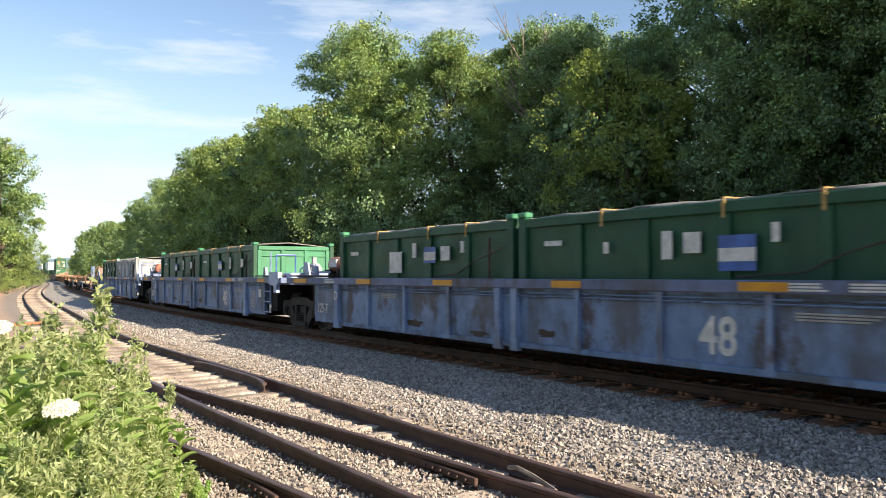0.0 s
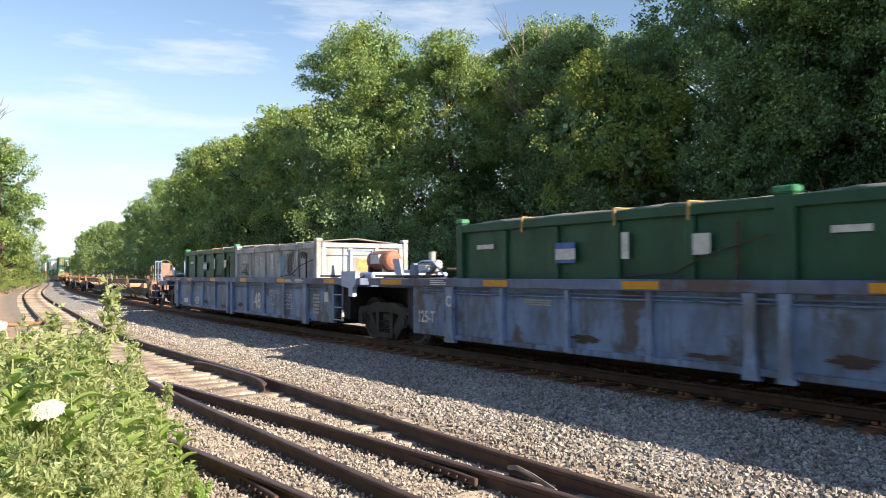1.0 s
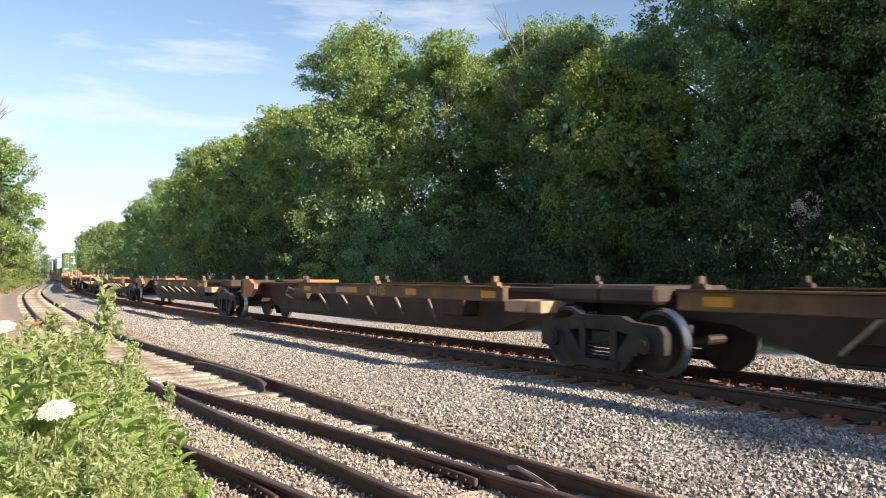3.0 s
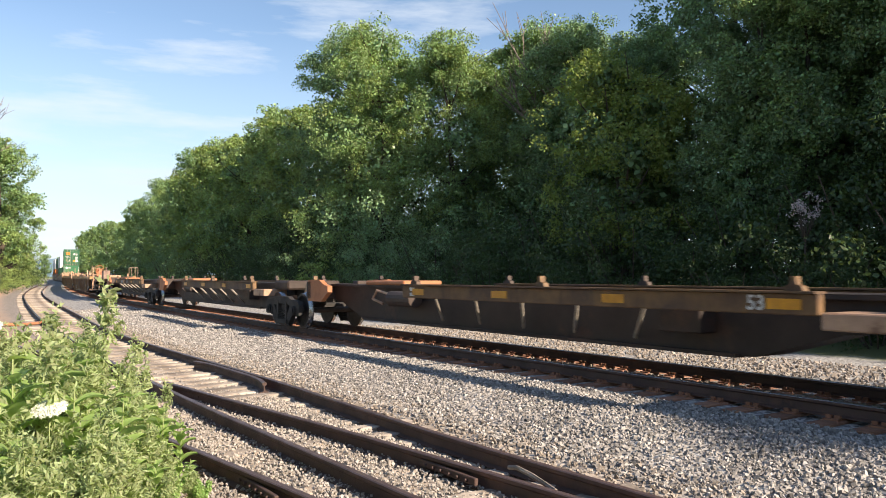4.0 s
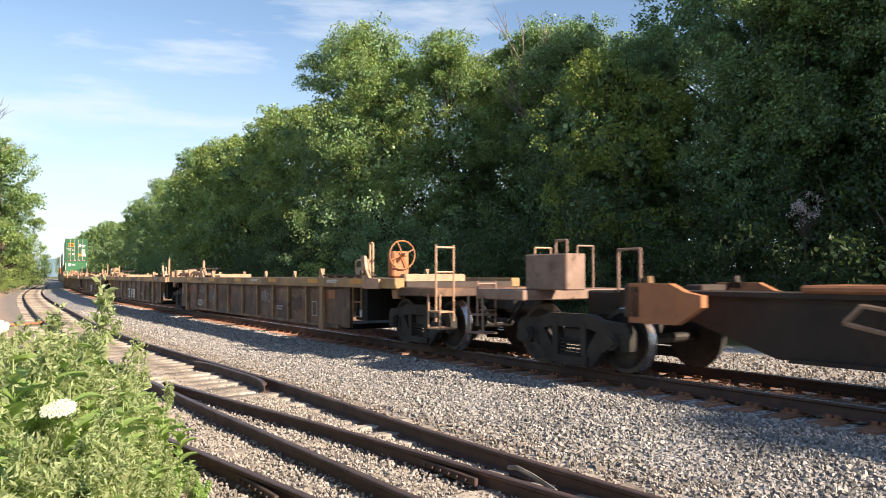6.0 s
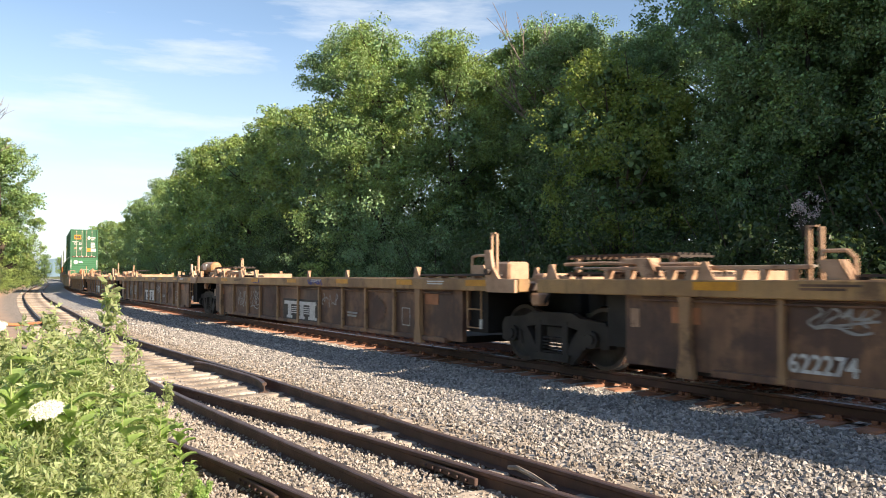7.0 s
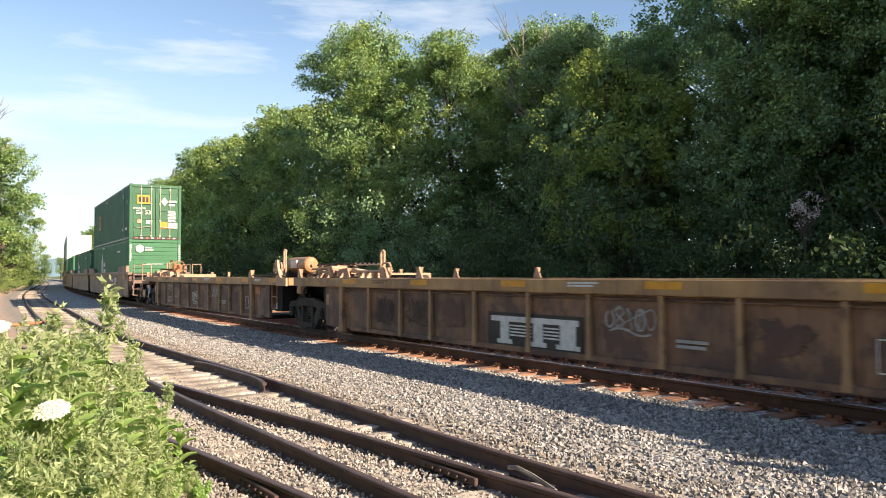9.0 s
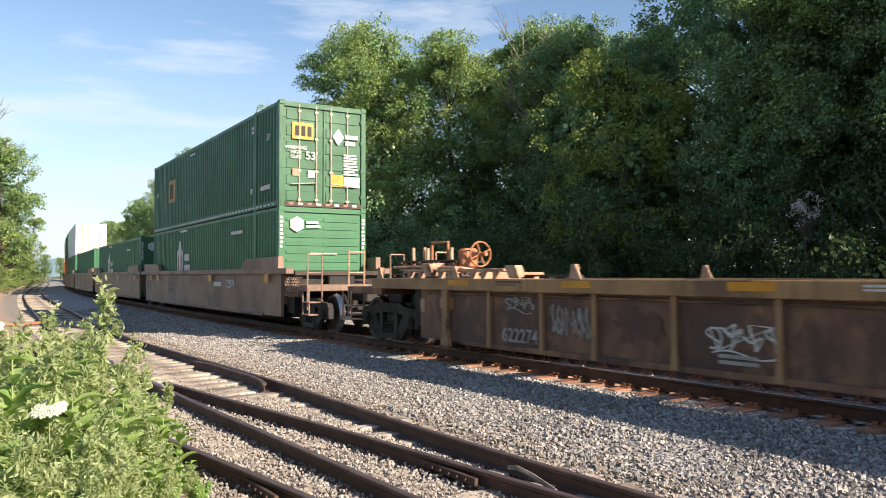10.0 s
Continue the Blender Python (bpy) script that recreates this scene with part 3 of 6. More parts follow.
stones("ballast", 9000, (-6, 24, -4.4, -3.35), 0.030, STONE_DIRTY, "brown-dusted small stone beside the siding", 8, 1.2, 0.008)
stones("siding_ballast", 22000, (-7, 3.2, -8.2, -4.7), 0.023, STONE_FINE, "small brownish stone packed between the turnout's rails", 6, 1.0, 0.034)


# a rusty steel plate left on the dirt
bm = block(-0.75, 0.75, -0.14, 0.14, 0.0, 0.1, 0.02)
bmesh.ops.subdivide_edges(bm, edges=[e for e in bm.edges if e.calc_length() > 1], cuts=3)
for v in bm.verts:
    v.co.z += 0.12 * (v.co.x + 0.2) ** 2
rusty = part("rusty_plate", bm, ORANGE)
tagged(rusty, "bent rusty orange steel plate lying on the dirt", "scrap metal")
rusty.matrix_basis = Matrix.Translation((-15.6, 29.5, -0.47)) @ pose(0, 0, 0, 0, 0, 25)


stick = thing("stick", "weathered grey driftwood stick lying between the siding rails", "stick")
part("wood", pipe(bmesh.new(), ((-0.14, 0.37, 0.0), (-0.08, 0.24, 0.03), (0.03, 0.0, 0.02), (0.10, -0.2, 0.01), (0.17, -0.42, 0.0)), 0.022), TIE_GREY, stick)
stick.location = (0.74, 6.86, -0.36)


# ---- the train: every thing rides along the line; "place" counts metres back from the front of the double stack
RIDERS = []
SPINNERS = []


def riding(ob, place, half=6.0):
    RIDERS.append((ob, place, half))
    return ob


def wheelset(x, parent, radius):
    bm = bmesh.new()
    rod(bm, (0, -0.98, 0), (0, 0.98, 0), 0.075, 10)
    for sgn in (-1, 1):
        y0 = sgn * 0.70
        prof = ((0.70, radius + 0.03), (0.725, radius + 0.028), (0.74, radius), (0.83, radius - 0.004), (0.83, radius - 0.06), (0.80, radius - 0.08), (0.775, 0.16), (0.80, 0.13), (0.80, 0.08))
        N = 28
        rings = [[bm.verts.new((r * math.cos(k * math.tau / N), sgn * yy, r * math.sin(k * math.tau / N))) for k in range(N)] for yy, r in prof]
        for i, (A, B) in enumerate(zip(rings, rings[1:])):
            for k in range(N):
                fc = bm.faces.new((A[k], A[(k + 1) % N], B[(k + 1) % N], B[k]))
                fc.material_index = 1 if i in (1, 2) else 0
                fc.smooth = i not in (3,)
        bm.faces.new([bm.verts.new((radius * math.cos(k * math.tau / N) * 1.04, sgn * 0.70, radius * math.sin(k * math.tau / N) * 1.04)) for k in range(N)])
    bmesh.ops.recalc_face_normals(bm, faces=bm.faces)
    ob = part("wheelset", bm, WHEEL_STEEL, parent, "steel wheels with polished treads on an axle")
    ob.data.materials.append(TREAD)
    ob.location = (x, 0, 0)
    SPINNERS.append((ob, x))
    return ob


def truck(parent, x, radius=0.46, tone=None):
    """A freight truck: bolster, two cast side frames, springs, bearings, two wheelsets."""
    tone = tone or TRUCK_STEEL
    bm = block(-0.2, 0.2, -1.0, 1.0, -0.10, 0.16, 0.03)
    rod(bm, (0, 0, 0.1), (0, 0, 0.32), 0.26, 14)
    tr = part("truck", bm, tone, parent, "dark greasy cast-steel freight truck")
    tr.location = (x, 0, radius)
    wb = 0.89
    for sgn in (-1, 1):
        y0, y1 = sgn * 0.93, sgn * 1.06
        bm = bmesh.new()
        plate(bm, ((-1.20, 0.14), (-1.12, 0.25), (-0.62, 0.29), (-0.45, 0.36), (0.45, 0.36), (0.62, 0.29), (1.12, 0.25), (1.20, 0.14), (1.20, -0.12), (1.04, -0.14), (0.98, 0.0), (0.74, 0.0), (0.66, 0.10), (0.36, 0.16), (-0.36, 0.16), (-0.66, 0.10), (-0.74, 0.0), (-0.98, 0.0), (-1.04, -0.14), (-1.20, -0.12)), y0, y1)
        for e in (-1, 1):
            plate(bm, ((e * 0.84, 0.02), (e * 0.58, 0.13), (e * 0.40, -0.10), (e * 0.34, -0.24), (e * 0.30, -0.38), (e * 0.46, -0.40), (e * 0.64, -0.22)), y0, y1)
            plate(bm, ((e * 0.70, 0.06), (e * 0.66, -0.16), (e * 0.76, -0.16), (e * 0.80, 0.04)), y0, y1 + sgn * 0.02)
        plate(bm, ((-0.42, -0.26), (0.42, -0.26), (0.40, -0.37), (-0.40, -0.37)), y0 - sgn * 0.05, y1 + sgn * 0.04)
        plate(bm, ((-0.36, 0.24), (-0.24, 0.24), (-0.24, -0.26), (-0.36, -0.26)), y0, y1 + sgn * 0.01)
        plate(bm, ((0.24, 0.24), (0.36, 0.24), (0.36, -0.26), (0.24, -0.26)), y0, y1 + sgn * 0.01)
        bmesh.ops.recalc_face_normals(bm, faces=bm.faces)
        part("side_frame", bm, tone, tr)
        for bx in (-wb, wb):
            bm = bmesh.new()
            rod(bm, (bx, sgn * 0.9, 0), (bx, sgn * 1.12, 0), 0.13, 12)
            rod(bm, (bx, sgn * 1.12, 0), (bx, sgn * 1.15, 0), 0.08, 8)
            part("bearing", bm, tone, tr)
        for sx in (-0.15, 0.0, 0.15):
            bm = bmesh.new()
            for k in range(5):
                rod(bm, (sx, sgn * 1.0, -0.25 + k * 0.052), (sx, sgn * 1.0, -0.225 + k * 0.052), 0.068, 10)
            part("spring", bm, tone, tr)
    for bx in (-wb, wb):
        wheelset(bx, tr, radius)
    return tr


def handrail(parent, pts, mat, r=0.018):
    return part("handrail", pipe(bmesh.new(), pts, r), mat, parent)


def well_unit(name, label, place, half, pitch, skin, sill_mat, rib_xs, group, truck_xs, sill_out=1.52, sill_h=0.15, smooth=False, ahead=None, behind=None, front=None, open_floor=False, top=1.336, bottom=0.27):
    """A well-car unit: two deep sides with ribs, a low floor, end bulkheads, decks over the trucks."""
    u = thing(name, label, "railway car", group)
    front = front or half
    for sgn in (-1, 1):
        y_in, y_out = sgn * 1.34, sgn * 1.42
        bm = bmesh.new()
        slab(bm, -half, front, min(y_in, y_out), max(y_in, y_out), bottom + 0.04, top - 0.1)
        # dented skin
        bmesh.ops.subdivide_edges(bm, edges=[e for e in bm.edges if abs(e.verts[0].co.x - e.verts[1].co.x) > 1], cuts=40)
        bmesh.ops.subdivide_edges(bm, edges=[e for e in bm.edges if abs(e.verts[0].co.z - e.verts[1].co.z) > 0.5], cuts=3)
        for v in bm.verts:
            if abs(v.co.y) > 1.4 and bottom + 0.1 < v.co.z < top - 0.15:
                v.co.y += 0.012 * noise.noise(Vector((v.co.x * 1.3 + place, v.co.z * 2, sgn)))
        part("side_plate", bm, skin, u)
        bm = bmesh.new()
        slab(bm, -(behind or pitch / 2 - 0.18), ahead or pitch / 2 - 0.18, min(sgn * 1.30, sgn * sill_out), max(sgn * 1.30, sgn * sill_out), top - sill_h, top, 0.012)
        part("top_sill", bm, sill_mat, u)
        bm = bmesh.new()
        slab(bm, -half + 1.35, front - 0.5 if open_floor else half - 1.35, min(sgn * 1.28, sgn * 1.47), max(sgn * 1.28, sgn * 1.47), bottom, bottom + 0.085, 0.01)
        part("bottom_sill", bm, skin, u)
        if not smooth:
            for rx, w in rib_xs:
                bm = bmesh.new()
                low = bottom - 0.05 if w > 0.15 else bottom + 0.02
                plate(bm, ((rx - w * 0.5, top - 0.15), (rx + w * 0.5, top - 0.15), (rx + w * 0.36, top - 0.36), (rx + w * 0.36, bottom + 0.26), (rx + w * 0.62, low), (rx - w * 0.62, low), (rx - w * 0.36, bottom + 0.26), (rx - w * 0.36, top - 0.36)), sgn * 1.425, sgn * (1.508 if w > 0.15 else 1.485))
                bmesh.ops.recalc_face_normals(bm, faces=bm.faces)
                part("rib", bm, RIB_PAINT if skin is TTX else RIB_BLUE, u)
        for zp in (top - 0.215, top - 0.265):
            part("side_pipe", rod(bmesh.new(), (-half + 0.3, sgn * 1.452, zp), (front - 0.3, sgn * 1.452, zp), 0.014, 5), skin, u) if not smooth else None
    # added black blocks behind the ladders, in place of the shadow there
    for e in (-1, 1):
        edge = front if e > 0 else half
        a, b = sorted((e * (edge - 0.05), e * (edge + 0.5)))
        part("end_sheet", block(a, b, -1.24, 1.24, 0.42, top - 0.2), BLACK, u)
    # well floor, end walls, end decks
    if open_floor:
        # ledges and cross members, open between
        for a, b in ((-half + 0.6, -half + 1.7), (front - 1.6, front - 0.4)):
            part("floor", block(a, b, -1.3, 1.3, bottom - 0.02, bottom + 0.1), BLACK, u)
        for x in (-4.2, -1.4, 1.4, 4.0):
            part("cross_member", block(x - 0.11, x + 0.11, -1.3, 1.3, bottom, bottom + 0.1), skin, u)
    else:
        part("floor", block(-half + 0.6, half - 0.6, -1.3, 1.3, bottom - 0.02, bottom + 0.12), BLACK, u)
    for sgn in (-1, 1):
        edge = front if sgn > 0 else half
        a, b = sgn * (edge - 0.12), sgn * edge
        part("bulkhead", block(min(a, b), max(a, b), -1.34, 1.34, 0.62, top - 0.16, 0.01), skin, u)
        a, b = sgn * (edge - 1.0), sgn * (((ahead if sgn > 0 else behind) or pitch / 2 - 0.18) + 0.05)
        part("end_deck", block(min(a, b), max(a, b), -1.29, 1.29, top - 0.19, top - 0.07, 0.012), SPINE if skin is not BLUE else BLUE_TOP, u)
        a, b = sgn * edge, sgn * (((ahead if sgn > 0 else behind) or pitch / 2 - 0.18) + 0.1)
        part("center_sill", block(min(a, b), max(a, b), -0.38, 0.38, 0.72, top - 0.2, 0.03), BLACK, u)
    for tx in truck_xs:
        truck(u, tx)
    return riding(u, place)


def reflector(u, x, y, z, w=0.55, h=0.1):
    return part("reflector", block(x - w / 2, x + w / 2, y - 0.006, y + 0.002, z - h / 2, z + h / 2), YELLOW, u, "yellow reflective marking")


def outline_box(u, x, z, w, h, y, lines=3):
    """A stencilled frame with a few thin rows in it."""
    bm = bmesh.new()
    t = 0.014
    for a, b, c, d in ((x - w / 2, x + w / 2, z + h / 2 - t, z + h / 2), (x - w / 2, x + w / 2, z - h / 2, z - h / 2 + t), (x - w / 2, x - w / 2 + t, z - h / 2, z + h / 2), (x + w / 2 - t, x + w / 2, z - h / 2, z + h / 2)):
        slab(bm, a, b, y, y + 0.003, c, d)
    if lines:
        slab(bm, x - 0.006, x + 0.006, y, y + 0.003, z - h / 2, z + h / 2)
    for k in range(lines):
        zz = z + h * (0.28 - 0.26 * k)
        slab(bm, x - w * 0.42, x - w * 0.12, y, y + 0.003, zz, zz + 0.02)
        slab(bm, x + w * 0.10, x + w * 0.30, y, y + 0.003, zz, zz + 0.02)
    return tagged(part("stencil_frame", bm, WHITE, u, "white stencilled frame"), "white stencilled frame with small rows", kind="stuff")


def blotch(name, x, y, z, w, h, mat, u, seed, label=""):
    """A patch of bare or sprayed paint with a ragged edge."""
    bm = bmesh.new()
    vs = []
    for i in range(120):
        a = i * math.tau / 120
        r = 0.72 + 0.45 * noise.noise(Vector((math.cos(a) * 1.7, math.sin(a) * 1.7, seed * 1.37))) + 0.22 * noise.noise(Vector((math.cos(a) * 7, math.sin(a) * 7, seed))) + 0.2 * noise.noise(Vector((math.cos(a) * 21, math.sin(a) * 21, seed)))
        vs.append(bm.verts.new((x + w / 2 * math.cos(a) * r, y, z + h / 2 * math.sin(a) * r)))
    bm.faces.new(vs)
    return part(name, bm, mat, u, label)


# -- blue articulated cars
BLUE_RIBS = [(-6.3, 0.24), (-4.85, 0.1), (-3.33, 0.1), (-1.8, 0.1), (-0.33, 0.17), (0.10, 0.17), (1.5, 0.1), (3.0, 0.1), (4.54, 0.1), (6.05, 0.24)]
BLUE_PLACES = (-259.4, -240.7, -221.97, -203.2)
blue_units = []
for k, place in enumerate(BLUE_PLACES):
    u = well_unit("well_car", "blue 48-foot articulated well car with rusty scraped sides", place, 7.62, 18.72, BLUE, BLUE_TOP, BLUE_RIBS if k < 3 else [(-6.8, 0.24)] + BLUE_RIBS[1:], "blue well cars", (-9.36,) if k < 3 else (-9.2,))
    blue_units.append(u)
    for x in (-8.3, -4.95, -1.9, 1.33, 4.5, 7.6):
        reflector(u, x, -1.522, 1.262, 0.62 if abs(x) < 8 else 0.8)
    for x in (-6.6, 5.05, 5.75):
        bars("stencil", x, -1.522, 1.262, 0.55, 0.10, 3, WHITE, u)
    writing("length_number", "48", 0.62, 3.84 if k in (1, 2) else 2.36, -1.432, 0.66, WHITE, u, squeeze=0.85)
    bars("stencil", 5.3 if k in (1, 2) else 3.85, -1.434, 0.95, 0.95, 0.10, 3, GRAFFITI, u)
    bars("stencil", -3.9, -1.434, 0.98, 0.85, 0.10, 3, GRAFFITI, u)
    bars("stencil", 6.65, -1.428, 0.72, 0.42, 0.5, 6, GRAFFITI, u)
    if k in (0, 3):
        outline_box(u, 4.75, 0.72, 0.56, 0.36, -1.438)
        outline_box(u, 3.62, 0.74, 0.26, 0.26, -1.438, 0)
    part("placard", block(7.1, 7.32, -1.43, -1.424, 0.78, 1.0), WHITE, u, "pale blank placard")
    if k:
        writing("unit_letter", ("", "D", "C", "B")[k], 0.26, -6.3 if k < 3 else -6.8, -1.512, 0.93, WHITE, u)
    if k in (1, 2):
        writing("truck_rating", "125-T", 0.3, -7.15, -1.432, 0.62, WHITE, u, squeeze=0.8)
    # rust scars
    for x, z, w, h in ((-3.0, 0.5, 0.9, 0.22), (0.8, 0.52, 0.8, 0.2), (2.95, 0.62, 0.16, 0.34), (-0.9, 0.42, 1.0, 0.16)):
        blotch("rust_scar", x, -1.4345, z, w * 0.8, h * 0.7, SPINE, u, k * 5 + x, "bare rusty scrape")
    # ladder and grab irons on the forward end
    bm = bmesh.new()
    for x in (7.72, 8.2):
        rod(bm, (x, -1.46, 0.38), (x, -1.46, 2.02 if x > 8 else 1.3), 0.024, 6)
    ladder = part("ladder", bm, RIB_BLUE, u, "blue ladder with pale rungs")
    for z in (0.4, 0.68, 0.96):
        part("rung", rod(bmesh.new(), (7.72, -1.46, z), (8.2, -1.46, z), 0.014, 6), PALE_BLUE, ladder)
    part("post_tip", rod(bmesh.new(), (8.2, -1.462, 0.38), (8.2, -1.462, 0.62), 0.03, 6), WHITE, ladder, "white painted post end")
    handrail(u, ((8.2, -1.3, 1.3), (8.2, -1.3, 1.95), (8.2, -0.75, 1.95), (8.2, -0.75, 1.3)), BRIGHT_BLUE, 0.022)
    part("hinge_block", block(8.7, 9.3, -1.3, 0.6, 1.30, 1.46, 0.03), PALE_BLUE, u)
    bm = plate(bmesh.new(), ((8.28, 1.48), (9.0, 1.48), (9.0, 1.22), (8.86, 1.12), (8.86, 0.94), (8.66, 0.94), (8.66, 1.12), (8.28, 1.16)), -1.54, -1.44)
    bmesh.ops.recalc_face_normals(bm, faces=bm.faces)
    part("hinge_plate", bm, PALE_BLUE, u, "pale blue hinge plate")
    part("upper_walkway", block(-8.9, -7.7, -0.6, 0.3, 1.5, 1.54), SPINE, u)
    part("walkway", block(-8.9, -7.9, -1.35, -0.3, 1.34, 1.375), SPINE, u)
    part("edge_walkway", block(7.0, 8.95, -1.5, -1.2, 1.36, 1.395, 0.006), SPINE, u, "dark steel walkway edge")
    part("edge_walkway", block(-9.0, -6.9, -1.5, -1.2, 1.36, 1.395, 0.006), SPINE, u, "dark steel walkway edge")
    bm = plate(bmesh.new(), ((-8.5, 1.40), (-8.24, 1.40), (-8.36, 1.72), (-8.62, 1.72)), -1.3, -1.26)
    bmesh.ops.recalc_face_normals(bm, faces=bm.faces)
    part("side_flap", bm, PALE_BLUE, u, "pale blue leaning plate")
    part("rail_bar", block(-8.9, -7.6, -1.1, -1.02, 1.44, 1.5, 0.01), PALE_BLUE, u)
    for xg in (-7.62, 7.62):
        bm = plate(bmesh.new(), ((xg - 0.13, 1.34), (xg + 0.13, 1.34), (xg + 0.05, 1.62), (xg - 0.05, 1.62)), -1.44, -1.36)
        bmesh.ops.recalc_face_normals(bm, faces=bm.faces)
        part("container_guide", bm, RIB_BLUE, u, "blue container guide")


def generator(u, x):
    """Brake valve cluster on an end deck."""
    bm = bmesh.new()
    rod(bm, (x, -0.7, 1.35), (x, -0.7, 1.7), 0.13, 10)
    slab(bm, x - 0.2, x + 0.2, -0.95, -0.55, 1.45, 1.6, 0.03)
    rod(bm, (x - 0.3, -0.75, 1.55), (x + 0.35, -0.75, 1.62), 0.08, 8)
    rod(bm, (x + 0.1, -0.75, 1.65), (x + 0.1, -0.75, 1.86), 0.07, 8)
    part("brake_valve", bm, GREY_BOX, u, "grey brake valve with pipes")
    bm = bmesh.new()
    pipe(bm, ((x - 0.5, -0.9, 1.3), (x - 0.45, -0.9, 1.56), (x - 0.1, -0.85, 1.68), (x + 0.3, -0.85, 1.66), (x + 0.8, -0.9, 1.35)), 0.018)
    part("pipe", bm, PALE_BLUE, u)


def tank(u, x, y, z, length, r, mat, tag):
    bm = bmesh.new()
    rod(bm, (x - length / 2 + 0.1, y, z), (x + length / 2 - 0.1, y, z), r, 16)
    for sg in (-1, 1):
        rod(bm, (x + sg * (length / 2 - 0.1), y, z), (x + sg * (length / 2 - 0.04), y, z), r, 16, r * 0.86)
        rod(bm, (x + sg * (length / 2 - 0.04), y, z), (x + sg * length / 2, y, z), r * 0.86, 16, r * 0.5)
        rod(bm, (x + sg * length / 2, y, z), (x + sg * (length / 2 + 0.06), y, z), 0.04, 8)
    tk = part("air_tank", bm, mat, u, tag)
    part("label_plate", block(x - 0.2, x + 0.2, y - r - 0.014, y - r + 0.04, z - 0.07, z + 0.13), WHITE, tk)
    bm = bmesh.new()
    for o in (-0.3, 0.3):
        slab(bm, x + o * length - 0.04, x + o * length + 0.04, y - r, y + r, 1.3, z - r * 0.6)
    part("tank_saddle", bm, SPINE, u)


generator(blue_units[1], -9.3)
tank(blue_units[1], -7.97, -0.6, 1.66, 0.8, 0.19, RED_TANK, "faded red-brown air tank with a label")
generator(blue_units[2], -8.1)
tank(blue_units[3], 8.5, -0.6, 1.72, 1.05, 0.22, RED_TANK, "red-brown air tank with a white label")
writing("car_number", "4739", 0.36, -4.17, -1.432, 0.50, WHITE, blue_units[3], squeeze=0.8)
part("mark_panel", block(-6.1, -5.16, -1.436, -1.430, 0.32, 0.66), BRIGHT_BLUE, blue_units[3], "bright blue painted panel")
bars("owner_mark", -5.63, -1.437, 0.49, 0.72, 0.24, 1, WHITE, blue_units[3])


def brake_wheel(u, x, y, z, mat, r=0.3):
    bm = bmesh.new()
    N = 18
    pts = [(x, y + r * math.cos(k * math.tau / N), z + r * math.sin(k * math.tau / N)) for k in range(N + 1)]
    pipe(bm, pts, 0.017, 5)
    for k in range(4):
        a = k * math.tau / 4 + 0.4
        rod(bm, (x, y, z), (x, y + r * math.cos(a), z + r * math.sin(a)), 0.016, 5)
    rod(bm, (x, y, z), (x + 0.18, y, z), 0.04, 6)
    return part("brake_wheel", bm, mat, u, "spoked hand-brake wheel")


def end_platform(u, x0, x1, mat, sign, post_mat, tall=1.95):
    """The coupler end of a car: platform, grab rails, steps, coupler."""
    xs, xe = min(x0, x1), max(x0, x1)
    part("end_sill", block(xs, xe, -1.4, 1.4, 1.0, 1.16, 0.015), mat, u)
    xo = x0 if sign * x0 > sign * x1 else x1
    bm = bmesh.new()
    for y in (-1.38, -1.0):
        rod(bm, (xo, y, 0.55), (xo, y, tall), 0.02, 6)
    for z in (tall - 0.5, tall - 0.05):
        rod(bm, (xo, -1.38, z), (xo, -1.0, z), 0.02, 6)
    part("grab_rail", bm, post_mat, u)
    part("grab_rail", pipe(bmesh.new(), ((xo, 0.9, 1.1), (xo, 0.9, 1.93), (xo, 1.3, 1.93), (xo, 1.3, 1.1)), 0.02), post_mat, u)
    bm = bmesh.new()
    for z in (0.42, 0.72):
        slab(bm, xo - 0.2, xo + 0.2, -1.42, -1.12, z, z + 0.03)
    rod(bm, (xo - 0.2, -1.42, 0.42), (xo - 0.2, -1.42, 1.05), 0.02, 6)
    rod(bm, (xo + 0.2, -1.42, 0.42), (xo + 0.2, -1.42, 1.05), 0.02, 6)
    part("step", bm, post_mat, u)
    bm = bmesh.new()
    slab(bm, min(xo - sign * 0.2, xo + sign * 0.55), max(xo - sign * 0.2, xo + sign * 0.55), -0.13, 0.13, 0.76, 0.98, 0.03)
    slab(bm, min(xo + sign * 0.45, xo + sign * 0.8), max(xo + sign * 0.45, xo + sign * 0.8), -0.2, 0.16, 0.72, 1.0, 0.05)
    part("coupler", bm, TRUCK_STEEL, u)
    bm = bmesh.new()
    pipe(bm, ((xo, -0.4, 0.9), (xo + sign * 0.35, -0.42, 0.55), (xo + sign * 0.75, -0.35, 0.6)), 0.035)
    part("air_hose", bm, BLACK, u)


end_platform(blue_units[3], -9.0, -10.95, BLUE_TOP, -1, BRIGHT_BLUE, 1.2)
for x in (-10.9, -10.32):
    bm = bmesh.new()
    for dy in (-1.46, -1.36):
        rod(bm, (x, dy, 1.1), (x, dy, 2.02), 0.026, 8)
    slab(bm, x - 0.03, x + 0.03, -1.48, -1.34, 1.97, 2.01)
    slab(bm, x - 0.03, x + 0.03, -1.48, -1.34, 1.42, 1.45)
    part("post", bm, RIB_BLUE, blue_units[3], "tall blue twin post")
part("rail_bar", block(-10.3, -9.2, -1.2, -1.12, 1.30, 1.37, 0.01), PALE_BLUE, blue_units[3])
brake_wheel(blue_units[3], -7.92, -0.6, 1.79, PINK_BROWN, 0.28)
bm = block(-8.14, -7.98, -0.8, -0.4, 1.30, 1.95, 0.04)
